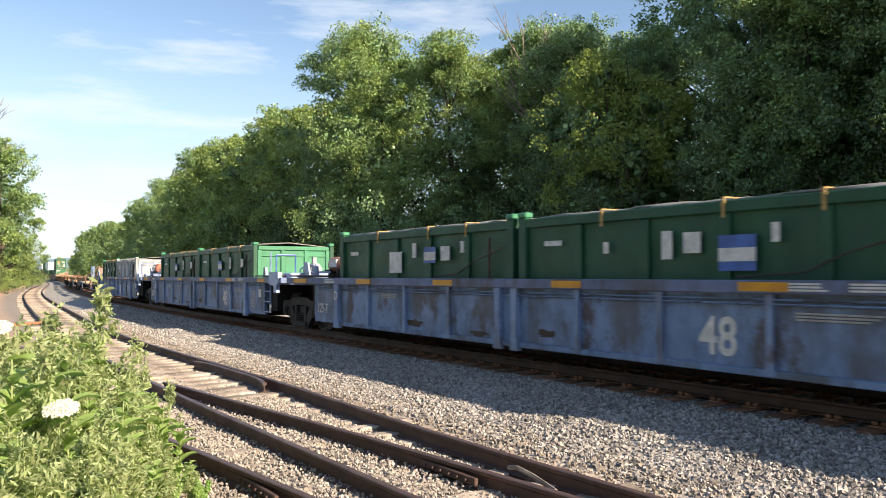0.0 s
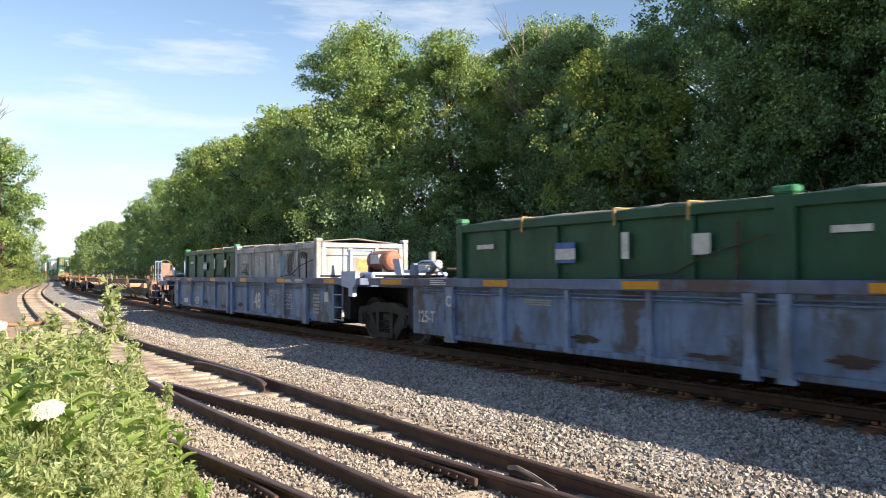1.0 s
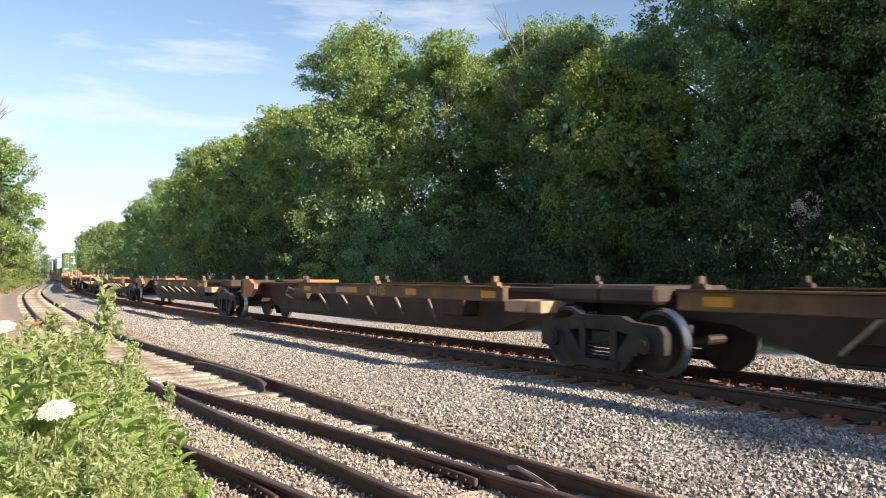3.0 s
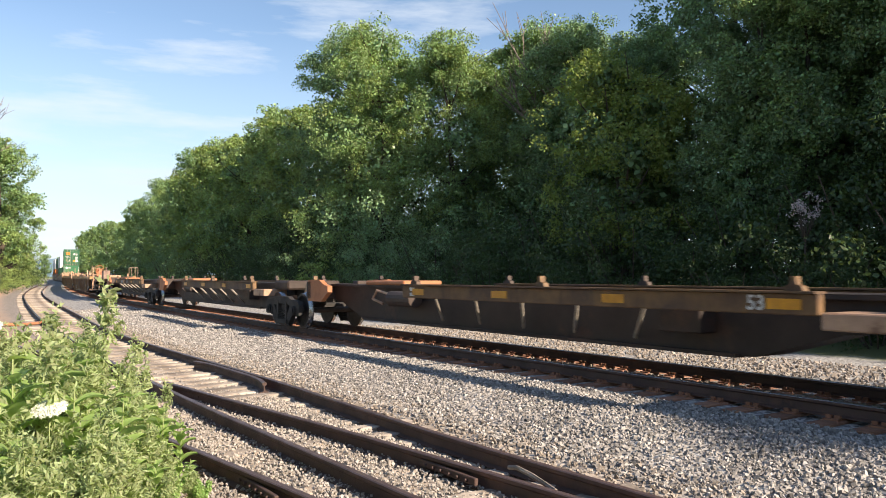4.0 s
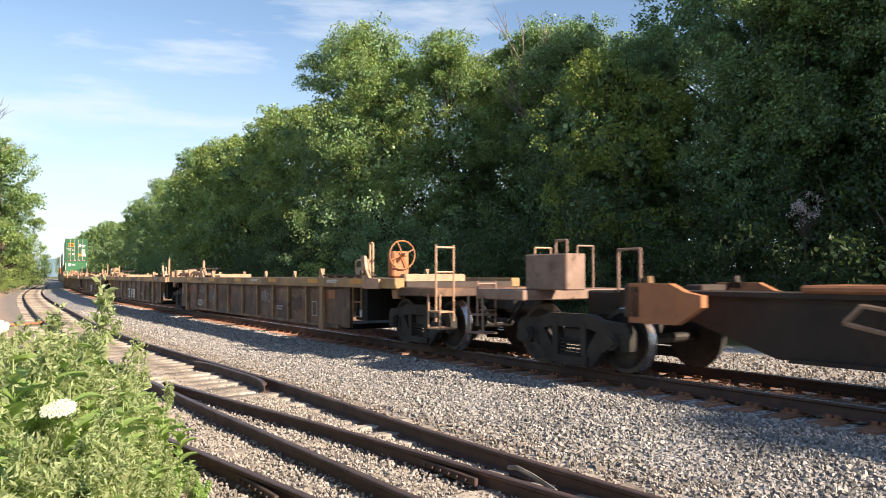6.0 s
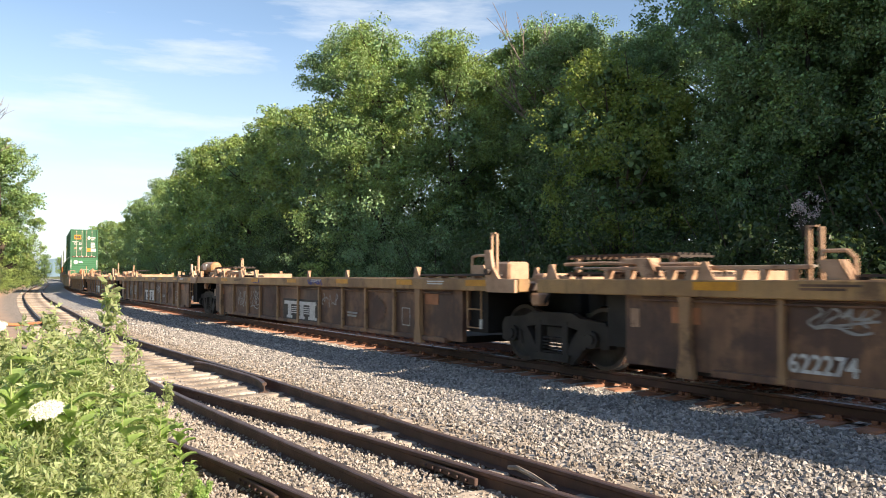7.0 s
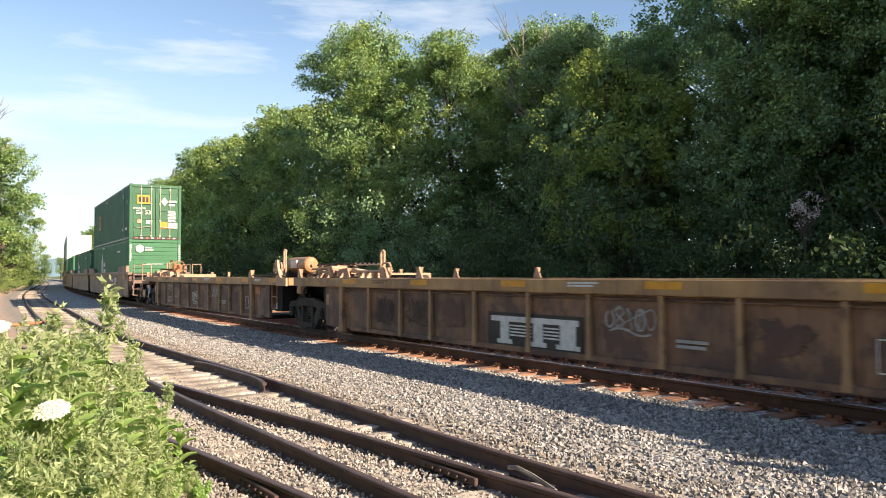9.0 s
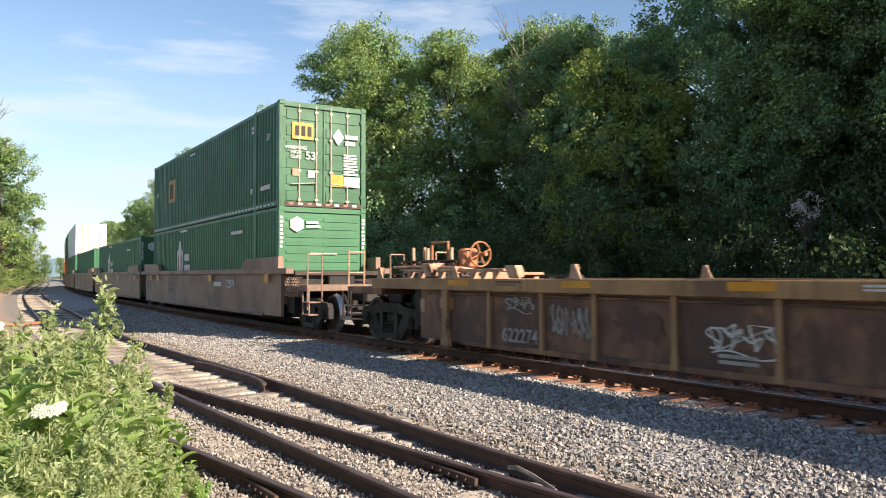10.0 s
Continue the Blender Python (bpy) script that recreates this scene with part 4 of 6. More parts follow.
rod(bm, (-8.1, -0.6, 1.79), (-7.9, -0.6, 1.79), 0.06, 10)
part("brake_housing", bm, SPINE, blue_units[3], "dark hand-brake housing")
handrail(blue_units[3], ((-9.02, -0.6, 1.30), (-9.02, -0.6, 2.03), (-9.44, -0.6, 2.03), (-9.44, -0.6, 1.62), (-9.02, -0.6, 1.62)), PALE_BLUE, 0.02)
for x in (-9.1, -8.2):
    part("post", block(x - 0.03, x + 0.03, -0.7, -0.64, 1.28, 1.92, 0.006), RIB_BLUE, blue_units[3])


# -- open-top green boxes in the blue cars
def waste_box(place, length, side_mat, end_mat, label, seed, top=2.27, tarp=True):
    b = thing("open_top_container", label, "container", "boxes in the blue cars")
    rnd = random.Random(seed)
    h = length / 2
    z0 = 0.40
    for sgn in (-1, 1):
        bm = block(-h + 0.06, h - 0.06, min(sgn * 1.17, sgn * 1.21), max(sgn * 1.17, sgn * 1.21), z0 + 0.1, top - 0.12)
        bmesh.ops.subdivide_edges(bm, edges=[e for e in bm.edges if abs(e.verts[0].co.x - e.verts[1].co.x) > 1], cuts=24)
        bmesh.ops.subdivide_edges(bm, edges=[e for e in bm.edges if abs(e.verts[0].co.z - e.verts[1].co.z) > 0.5], cuts=5)
        for v in bm.verts:
            if abs(v.co.y) > 1.19:
                v.co.y += 0.02 * noise.noise(Vector((v.co.x * 1.7 + seed, v.co.z * 2.3, sgn)))
        part("side_wall", bm, side_mat, b)
        part("top_rail", block(-h, h, min(sgn * 1.13, sgn * 1.27), max(sgn * 1.13, sgn * 1.27), top - 0.14, top, 0.012), side_mat, b)
        n = 5
        for k in range(1, n):
            x = -h + length * k / n
            part("stiffener", block(x - 0.07, x + 0.07, min(sgn * 1.2, sgn * 1.265), max(sgn * 1.2, sgn * 1.265), z0 + 0.08, top - 0.14, 0.015), side_mat, b)
        for e in (-1, 1):
            part("corner_post", block(e * h - 0.09, e * h + 0.09, min(sgn * 1.15, sgn * 1.28), max(sgn * 1.15, sgn * 1.28), z0, top + 0.02, 0.012), side_mat, b)
            part("corner_casting", block(e * h - 0.1, e * h + 0.1, min(sgn * 1.12, sgn * 1.29), max(sgn * 1.12, sgn * 1.29), top + 0.02, top + 0.11, 0.02), GREY_BOX if seed == 5 else GREEN_LIGHT, b)
    for e in (-1, 1):
        tone = end_mat if e > 0 else side_mat
        wall = part("end_wall", block(e * h - 0.03, e * h + 0.03, -1.12, 1.12, z0 + 0.1, top - 0.1), tone, b)
        part("end_rail", block(e * h - 0.08, e * h + 0.08, -1.12, 1.12, top - 0.12, top + 0.0, 0.01), tone, wall)
        for j, (y0, y1) in enumerate(((-1.02, -0.46), (-0.26, 0.30), (0.46, 1.02))):
            pan = part("end_panel", block(e * h - 0.036, e * h + 0.036, y0, y1, z0 + 0.3, top - 0.36), tone, wall)
            if seed == 5 and e > 0:
                pick = (GREY_BOX, STRAP, PALE_BLUE)[j]
                part("paint_patch", block(h + 0.037, h + 0.041, y0 + 0.12, y1 - (0.12, 0.05, 0.3)[j], z0 + 0.75, top - (0.5, 0.4, 0.7)[j], 0.0), pick, pan)
        for y in (-1.08, -0.36, 0.38, 1.08):
            part("end_stile", block(e * h - 0.075, e * h + 0.075, y - 0.06, y + 0.06, z0 + 0.2, top - 0.12, 0.01), tone, wall)
        for z in (z0 + 0.2, top - 0.27):
            part("end_rib", block(e * h - 0.06, e * h + 0.06, -1.12, 1.12, z - 0.045, z + 0.045, 0.01), tone, wall)
    part("box_floor", block(-h, h, -1.2, 1.2, z0 - 0.02, z0 + 0.1), side_mat, b)
    if tarp:
        bm = bmesh.new()
        n = 22
        L = [[bm.verts.new((-h + 0.2 + (length - 0.5) * i / n, y, top + zz + rnd.uniform(-0.015, 0.03))) for y, zz in ((-1.18, 0.015), (-0.6, 0.09), (0, 0.12), (0.6, 0.09), (1.18, 0.015))] for i in range(n + 1)]
        for A, B in zip(L, L[1:]):
            for k in range(4):
                bm.faces.new((A[k], A[k + 1], B[k + 1], B[k]))
        r = bmesh.ops.extrude_face_region(bm, geom=bm.faces[:])
        for v in r["geom"]:
            if isinstance(v, bmesh.types.BMVert):
                v.co.z -= 0.03
        bmesh.ops.recalc_face_normals(bm, faces=bm.faces)
        part("tarp", bm, TARP, b, "dusty grey tarpaulin cover", True)
        for x in (-length * 0.22, length * 0.1, length * 0.3):
            bm = bmesh.new()
            slab(bm, x - 0.02, x + 0.02, -1.288, -1.272, top - 0.2, top + 0.05)
            slab(bm, x - 0.02, x + 0.02, -1.288, -1.0, top + 0.035, top + 0.05)
            part("strap", bm, STRAP if seed != 5 else TARP, b, "tie-down strap")
    if seed == 1:
        marks = ((0.8, top - 0.62, 0.5, 0.42, BRIGHT_BLUE), (0.16, top - 0.48, 0.26, 0.26, WHITE), (-0.23, top - 0.5, 0.17, 0.36, WHITE), (-1.3, top - 0.5, 0.1, 0.16, WHITE), (1.3, top - 0.4, 0.1, 0.22, WHITE))
    elif seed == 2:
        marks = ((0.67, top - 0.5, 0.4, 0.3, BRIGHT_BLUE), (1.2, top - 0.48, 0.3, 0.26, WHITE), (-0.63, top - 0.62, 0.5, 0.42, WHITE), (0.1, top - 0.4, 0.14, 0.28, WHITE), (1.75, top - 0.38, 0.1, 0.2, WHITE))
    elif seed == 5:
        marks = ((0.1, top - 0.42, 0.14, 0.4, WHITE),)
    else:
        marks = ((-length * 0.06, top - 0.55, 0.42, 0.3, BRIGHT_BLUE), (length * 0.13, top - 0.48, 0.13, 0.36, WHITE), (length * 0.33, top - 0.5, 0.26, 0.26, WHITE))
    for x, z, w, hh, m in marks:
        st = part("sticker", block(x - w / 2, x + w / 2, -1.274, -1.268, z - hh / 2, z + hh / 2), m, b)
        if m is BRIGHT_BLUE:
            part("sticker_band", block(x - w / 2, x + w / 2, -1.278, -1.2745, z - 0.1, z + 0.06), WHITE, st)
    bars("stencil", -length * 0.4 + rnd.uniform(0, 0.2), -1.232, top - 0.4, 0.5, 0.12, 1, WHITE, b)
    part("chain", pipe(bmesh.new(), ((h - 0.1, -1.30, top - 0.42), (h - 1.0, -1.30, 1.62), (h - 1.45, -1.31, 1.42), (h - 2.3, -1.31, 1.36)), 0.011), SPINE, b, "dark lashing chain")
    part("latch_rod", rod(bmesh.new(), (h - 0.55, -1.28, z0 + 0.3), (h - 0.55, -1.28, top - 0.25), 0.025, 6), SPINE, b)
    return riding(b, place, 2.5)


waste_box(-243.9 + 0.0, 6.25, GREEN, GREEN_LIGHT, "dark green open-top steel box with a grey tarpaulin", 1)
waste_box(-237.35, 6.25, GREEN, GREEN, "dark green open-top steel box with stickers and a tarpaulin", 2)
waste_box(-225.02, 6.05, GREEN, GREEN_LIGHT, "green open-top steel box with a fresh green end wall", 3)
waste_box(-218.8, 6.25, GREEN, GREEN, "dark green open-top steel box with stickers and a tarpaulin", 4)
waste_box(-206.25, 6.25, GREY_BOX, GREY_BOX, "dirty white open-top steel box with graffiti", 5, top=2.2)
waste_box(-199.85, 6.25, GREEN, GREEN, "dark green open-top steel box with stickers", 6)
grey_box = RIDERS[-2][0]
blotch("sprayed_patch", 0.75, -1.2365, 1.72, 1.0, 0.62, SPRAY_BLUE, grey_box, 4.2, "sprayed pale blue patch")
blotch("sprayed_patch", -2.3, -1.2365, 1.5, 0.7, 0.22, STRAP, grey_box, 2.2, "sprayed yellowish patch")
for x, zz, w, hh, m, sd in ((-2.25, 1.88, 0.55, 0.24, WHITE, 30), (-2.35, 1.62, 0.9, 0.3, LOGO_BLACK, 31), (-1.0, 1.82, 0.95, 0.34, WHITE, 32), (1.55, 1.76, 0.85, 0.62, LOGO_BLACK, 33), (2.25, 1.9, 0.4, 0.2, LOGO_BLACK, 34)):
    scrawl("graffiti", x, -1.239, zz, w, hh, m, grey_box, sd)


# -- spine cars
def spine_unit(place, trucks, mirror, group="spine cars"):
    u = thing("spine_car", "empty rusty brown spine car with worn ochre side sills", "railway car", group)
    m = -1 if mirror else 1
    bm = bmesh.new()
    plate(bm, ((-8.0, 1.15), (8.0, 1.15), (8.0, 0.82), (6.6, 0.70), (5.4, 0.35), (-5.4, 0.35), (-6.6, 0.74), (-8.0, 0.82)), -0.36, 0.36)
    slab(bm, -8.0, 8.0, -0.46, 0.46, 1.11, 1.17)
    slab(bm, -5.2, 5.2, -0.46, 0.46, 0.33, 0.38)
    bmesh.ops.recalc_face_normals(bm, faces=bm.faces)
    part("center_beam", bm, SHADED_BEAM, u, "fish-bellied centre beam with shade in its dark colour")
    a, b = sorted((m * -2.0, m * 6.8))
    for sgn in (-1, 1):
        part("side_sill", block(a, b, min(sgn * 1.1, sgn * 1.22), max(sgn * 1.1, sgn * 1.22), 0.95, 1.19, 0.012), SPINE_SILL, u, "worn ochre side sill")
        part("sill_lip", block(a, b, min(sgn * 1.06, sgn * 1.27), max(sgn * 1.06, sgn * 1.27), 1.19, 1.215), SPINE_SILL, u)
        for k in range(5):
            x = m * -0.9 + m * 1.3 * k
            part("strut", rod(bmesh.new(), (x, sgn * 1.14, 0.97), (x - 0.85, sgn * 0.42, 0.48), 0.028, 6), PALE_STEEL, u, "pale diagonal strut")
        # cross bearer under the sill, bunk bracket beyond its end
        part("cross_bearer", block(m * 4.5 - 0.35, m * 4.5 + 0.35, min(sgn * 0.36, sgn * 0.7), max(sgn * 0.36, sgn * 0.7), 0.62, 0.95, 0.02), SHADED_BEAM, u)
        xb0, xb1 = (2.05, 3.0) if mirror else (6.82, 7.75)
        part("bunk_bracket", block(xb0, xb1, min(sgn * 0.5, sgn * 1.2), max(sgn * 0.5, sgn * 1.2), 0.80, 0.99, 0.015), TTX_BEIGE if sgn < 0 else SPINE, u, "pale folded bracket")
        if mirror:
            part("bunk_bracket", block(6.5, 7.2, min(sgn * 0.5, sgn * 1.2), max(sgn * 0.5, sgn * 1.2), 0.80, 1.02, 0.015), TTX_BEIGE if sgn < 0 else SPINE, u, "pale folded bracket")
        bm = bmesh.new()
        plate(bm, ((m * -6.0, 0.98), (m * -6.0, 1.13), (m * -6.25, 1.17), (m * -6.5, 1.28), (m * -7.2, 1.28), (m * -7.2, 0.74), (m * -6.4, 0.74)), sgn * 0.9, sgn * 1.02)
        bmesh.ops.recalc_face_normals(bm, faces=bm.faces)
        if mirror:
            bm.free()
        else:
            part("end_gusset", bm, ORANGE, u, "faded orange end gusset")
        part("gusset_arm", block(min(m * -7.3, m * -7.0), max(m * -7.3, m * -7.0), min(sgn * 0.3, sgn * 1.02), max(sgn * 0.3, sgn * 1.02), 0.8, 1.25, 0.02), SPINE, u)
        for x in (m * 6.5, m * 2.2, m * -1.6, m * -6.9):
            bm = bmesh.new()
            y = sgn * (1.15 if abs(x) < 6.8 else 0.95)
            plate(bm, ((x - 0.13, 1.2), (x + 0.13, 1.2), (x + 0.10, 1.27), (x + 0.04, 1.29), (x + 0.03, 1.38), (x - 0.03, 1.38), (x - 0.04, 1.29), (x - 0.10, 1.27)), y - 0.05, y + 0.05)
            bmesh.ops.recalc_face_normals(bm, faces=bm.faces)
            part("container_pedestal", bm, SPINE_SILL if sgn < 0 else SPINE, u, "rusty container lock pedestal")
    for k, x in enumerate((a + 0.6, a + 3.2, b - 3.0, b - 0.4)):
        reflector(u, x, -1.222, 1.07, 0.42, 0.12)
    part("load_ramp", block(4.4 if mirror else -5.0, 6.2 if mirror else -3.2, -0.5, 0.5, 1.17, 1.27, 0.03), ORANGE, u, "faded orange-red folded hitch")
    tk = rod(bmesh.new(), (m * -2.5, -0.62, 0.88), (m * -3.5, -0.62, 0.88), 0.17, 14)
    if not mirror:
        part("air_tank", tk, SPINE, u)
        part("pipe", pipe(bmesh.new(), ((m * -3.5, -0.6, 0.95), (m * -4.2, -0.62, 1.05), (m * -4.4, -0.62, 0.85), (m * -3.9, -0.62, 0.75)), 0.03), TTX_BEIGE, u)
    else:
        tk.free()
    # cross member over the truck
    part("truck_bolster_beam", block(m * 7.5, m * 8.6, -0.8, 0.8, 0.98, 1.24, 0.05), SPINE, u) if m > 0 else part("truck_bolster_beam", block(-8.6, -7.5, -0.8, 0.8, 0.98, 1.24, 0.05), SPINE, u)
    for tx in trucks:
        truck(u, tx)
    part("articulation", block(-8.75, -8.0, -0.3, 0.3, 0.75, 1.15, 0.03), TRUCK_STEEL, u)
    part("articulation", block(8.0, 8.6, -0.3, 0.3, 0.75, 1.15, 0.03), TRUCK_STEEL, u)
    return riding(u, place)


spine_units = []
for k in range(5):
    place = (-180.75, -163.6, -145.9, -128.15, -110.95)[k]
    spine_units.append(spine_unit(place, ((-8.35, 8.35), (-8.85,), (-8.9,), (-8.85,), (-8.35,))[k], k == 0))
u = spine_units[0]
end_platform(u, 9.0, 10.35, PINK_BROWN, 1, PINK_BROWN, 1.2)
brake_wheel(u, 9.9, -0.75, 1.77, PINK_BROWN, 0.32)
bm = block(9.98, 10.12, -0.95, -0.55, 1.15, 1.95, 0.03)
slab(bm, 10.12, 10.3, -0.85, -0.65, 0.75, 1.5, 0.02)
rod(bm, (9.88, -0.75, 1.77), (10.1, -0.75, 1.77), 0.06, 10)
part("brake_post", bm, PINK_BROWN, u, "pinkish-brown hand-brake stand")
part("side_panel", block(10.3, 10.34, -1.0, -0.5, 1.16, 1.58, 0.01), PINK_BROWN, u)
bm = pipe(bmesh.new(), ((9.07, -1.2, 1.15), (9.07, -1.2, 1.84), (9.6, -1.2, 1.84), (9.6, -1.2, 1.15)), 0.022)
rod(bm, (9.07, -1.2, 1.5), (9.6, -1.2, 1.5), 0.016, 6)
part("handrail", bm, PINK_BROWN, u)
part("handrail", pipe(bmesh.new(), ((9.82, -1.3, 1.15), (9.82, -1.3, 0.58), (9.31, -1.3, 0.58), (9.31, -1.3, 1.0)), 0.022), PINK_BROWN, u)
part("handrail", pipe(bmesh.new(), ((9.1, -0.7, 1.15), (9.1, -0.7, 1.85), (9.4, -0.7, 1.85), (9.4, -0.7, 1.2)), 0.02), PINK_BROWN, u)
part("valve_cluster", rod(block(9.7, 10.0, -1.2, -0.9, 0.78, 1.05, 0.04), (9.5, -1.05, 0.9), (10.3, -1.05, 0.95), 0.06, 8), PINK_BROWN, u)
u = spine_units[4]
end_platform(u, -9.0, -10.2, PINK_BROWN, -1, PINK_BROWN, 1.3)
part("end_cabinet", block(-9.3, -8.35, -1.1, -0.7, 1.16, 1.72, 0.02), PINK_BROWN, u, "pinkish-brown steel cabinet")
handrail(u, ((-8.8, -0.9, 1.7), (-8.8, -0.9, 1.93), (-8.55, -0.9, 1.93), (-8.55, -0.9, 1.7)), PINK_BROWN, 0.02)
handrail(u, ((-7.4, -1.0, 1.15), (-7.4, -1.0, 1.75), (-7.0, -1.0, 1.75), (-7.0, -1.0, 1.15)), PINK_BROWN, 0.02)
for k in (1, 4):
    writing("car_number", "653105", 0.27, 2.4, -1.225, 1.07, GRAFFITI if k == 4 else TTX_BEIGE, spine_units[k], squeeze=0.9)
    bars("owner_mark", 0.7, -1.223, 1.07, 0.75, 0.2, 1, GRAFFITI if k == 4 else TTX_BEIGE, spine_units[k])
bars("hatch_mark", -1.6, -1.223, 1.07, 0.2, 0.2, 2, WHITE, spine_units[2])
writing("length_number", "53", 0.24, 6.05, -1.225, 1.07, WHITE, spine_units[2])


def leaning_plate(u, x, y, z0, z1, width, lean, name="side_flap", mat=None):
    """A short folded plate that leans back along the car, with a stiffened edge."""
    bm = plate(bmesh.new(), ((x - width / 2, z0), (x + width / 2, z0), (x + width / 2 - lean, z1), (x - width / 2 - lean, z1)), y, y + 0.02)
    plate(bm, ((x + width / 2 - 0.03, z0), (x + width / 2, z0), (x + width / 2 - lean, z1), (x + width / 2 - lean - 0.03, z1)), y, y + 0.16)
    bmesh.ops.recalc_face_normals(bm, faces=bm.faces)
    return part(name, bm, mat or TTX_BEIGE, u, "faded beige folded plate")


def twin_post(u, x, y, z0, z1, mat):
    """Two close uprights joined at the top."""
    bm = bmesh.new()
    for dx in (-0.07, 0.07):
        slab(bm, x + dx - 0.02, x + dx + 0.02, y - 0.02, y + 0.02, z0, z1, 0.005)
    slab(bm, x - 0.09, x + 0.03, y - 0.02, y + 0.02, z1, z1 + 0.02)
    return part("post", bm, mat, u, "tall twin post")


def grating(u, name, xa, xb, y0, y1, z, mat):
    """A slatted walkway on cross bars."""
    bm = bmesh.new()
    n = max(3, round((y1 - y0) / 0.11))
    for i in range(n):
        y = y0 + (y1 - y0) * i / n
        slab(bm, xa, xb, y, y + 0.055, z, z + 0.03)
    m = max(2, round((xb - xa) / 0.35))
    for i in range(m + 1):
        x = xa + (xb - xa) * i / m
        slab(bm, x - 0.02, x + 0.02, y0, y1, z - 0.03, z)
    return part(name, bm, mat, u, "dark slatted walkway")


def deck_gear(u, k):
    """What stands on the end decks of an empty well car: guides, walkways, rails, posts, flaps, brake gear."""
    last = k == 4
    # container guides along both sills
    for xg in (5.62, -3.45, -6.44, -9.1):
        for ya in (-1.50, 1.36):
            bm = plate(bmesh.new(), ((xg - 0.12, 1.336), (xg + 0.13, 1.336), (xg + 0.01, 1.55), (xg - 0.06, 1.55)), ya, ya + 0.02)
            plate(bm, ((xg - 0.12, 1.336), (xg - 0.10, 1.336), (xg - 0.04, 1.55), (xg - 0.06, 1.55)), ya, ya + 0.13)
            bmesh.ops.recalc_face_normals(bm, faces=bm.faces)
            part("container_guide", bm, TTX_BEIGE, u, "beige container guide")
    # rear end: side rail on brackets, flaps, posts, walkways
    part("side_rail", block(-8.25, -5.2, -1.40, -1.33, 1.45, 1.50, 0.008), TTX_BEIGE, u, "beige rail along the deck edge")
    for x in (-8.1, -7.72, -7.05, -6.75, -6.05, -5.75, -5.42):
        part("rail_bracket", block(x - 0.045, x + 0.045, -1.42, -1.30, 1.33, 1.455, 0.006), TTX_BEIGE, u)
    leaning_plate(u, -7.32, -1.46, 1.36, 1.60, 0.24, 0.14)
    leaning_plate(u, -4.86, -1.46, 1.34, 1.55, 0.24, 0.12)
    if not last:
        twin_post(u, -5.2, -1.30, 1.33, 1.90, TTX_BEIGE)
        handrail(u, ((-5.12, -1.36, 1.50), (-5.08, -1.36, 1.64), (-4.82, -1.36, 1.64), (-4.74, -1.36, 1.56), (-4.74, -1.36, 1.34)), TTX_BEIGE, 0.022)
    grating(u, "walkway", -9.0, -6.55, -1.28, -0.75, 1.40, SPINE)
    grating(u, "walkway", -4.7, -3.6, -1.38, -1.18, 1.37, SPINE)
    grating(u, "upper_walkway", -9.45, -7.35, -0.85, -0.15, 1.66, SPINE)
    for x in (-9.3, -8.4, -7.5):
        part("walkway_leg", block(x - 0.04, x + 0.04, -0.8, -0.72, 1.26, 1.64), TTX_BEIGE, u)
    part("tool_tray", block(-8.02, -7.58, -1.2, -0.92, 1.52, 1.62, 0.02), TTX_BEIGE, u, "beige steel tray")
    part("cross_beam", block(-8.3, -8.05, -1.2, 1.0, 1.26, 1.45, 0.02), TTX_BEIGE, u)
    part("cross_beam", block(-7.15, -6.95, -1.2, 1.0, 1.26, 1.45, 0.02), TTX_BEIGE, u)
    part("pipe_run", pipe(bmesh.new(), ((-9.3, -1.05, 1.55), (-8.5, -1.02, 1.56), (-7.7, -1.05, 1.53), (-6.9, -1.05, 1.53), (-6.8, -0.6, 1.45)), 0.03), TTX_BEIGE, u)
    part("brake_rod", rod(bmesh.new(), (-9.2, -0.95, 1.49), (-5.4, -0.95, 1.49), 0.018, 6), PALE_STEEL, u)
    # front end: dark walkway, loop rail, twin post, arm and hinge over the truck
    part("edge_walkway", block(5.72, 7.95, -1.48, -1.22, 1.375, 1.41, 0.006), SPINE, u, "dark steel walkway edge")
    for x in (5.9, 6.35, 6.9, 7.4):
        part("walkway_bracket", block(x - 0.06, x + 0.06, -1.44, -1.28, 1.33, 1.376), TTX_BEIGE, u)
    handrail(u, ((7.28, -1.38, 1.40), (7.30, -1.38, 1.70), (7.42, -1.38, 1.72), (7.85, -1.38, 1.72), (7.90, -1.38, 1.50)), TTX_BEIGE, 0.024)
    leaning_plate(u, 7.55, -1.42, 1.41, 1.56, 0.36, 0.05, "step_plate")
    twin_post(u, 7.74, -1.24, 1.33, 2.08, TTX_BEIGE)
    bm = plate(bmesh.new(), ((7.98, 1.12), (8.72, 1.12), (8.72, 1.32), (8.30, 1.34), (8.14, 1.52), (8.08, 1.80), (7.92, 1.80), (7.96, 1.34)), -1.58, -1.525)
    bmesh.ops.recalc_face_normals(bm, faces=bm.faces)
    hinge = part("hinge_plate", bm, TTX_BEIGE, u, "pale pinkish hinge plate with a raised arm")
    part("pin", rod(bmesh.new(), (8.06, -1.65, 1.45), (8.06, -1.5, 1.45), 0.055, 10), SPINE, hinge)
    part("hinge_lug", block(8.35, 8.6, -0.9, 0.6, 1.24, 1.42, 0.03), TTX_BEIGE, u)
    part("hose", pipe(bmesh.new(), ((8.5, -1.2, 1.2), (8.72, -1.22, 1.0), (8.95, -1.2, 0.95), (9.1, -1.15, 1.15)), 0.03), BLACK, u)
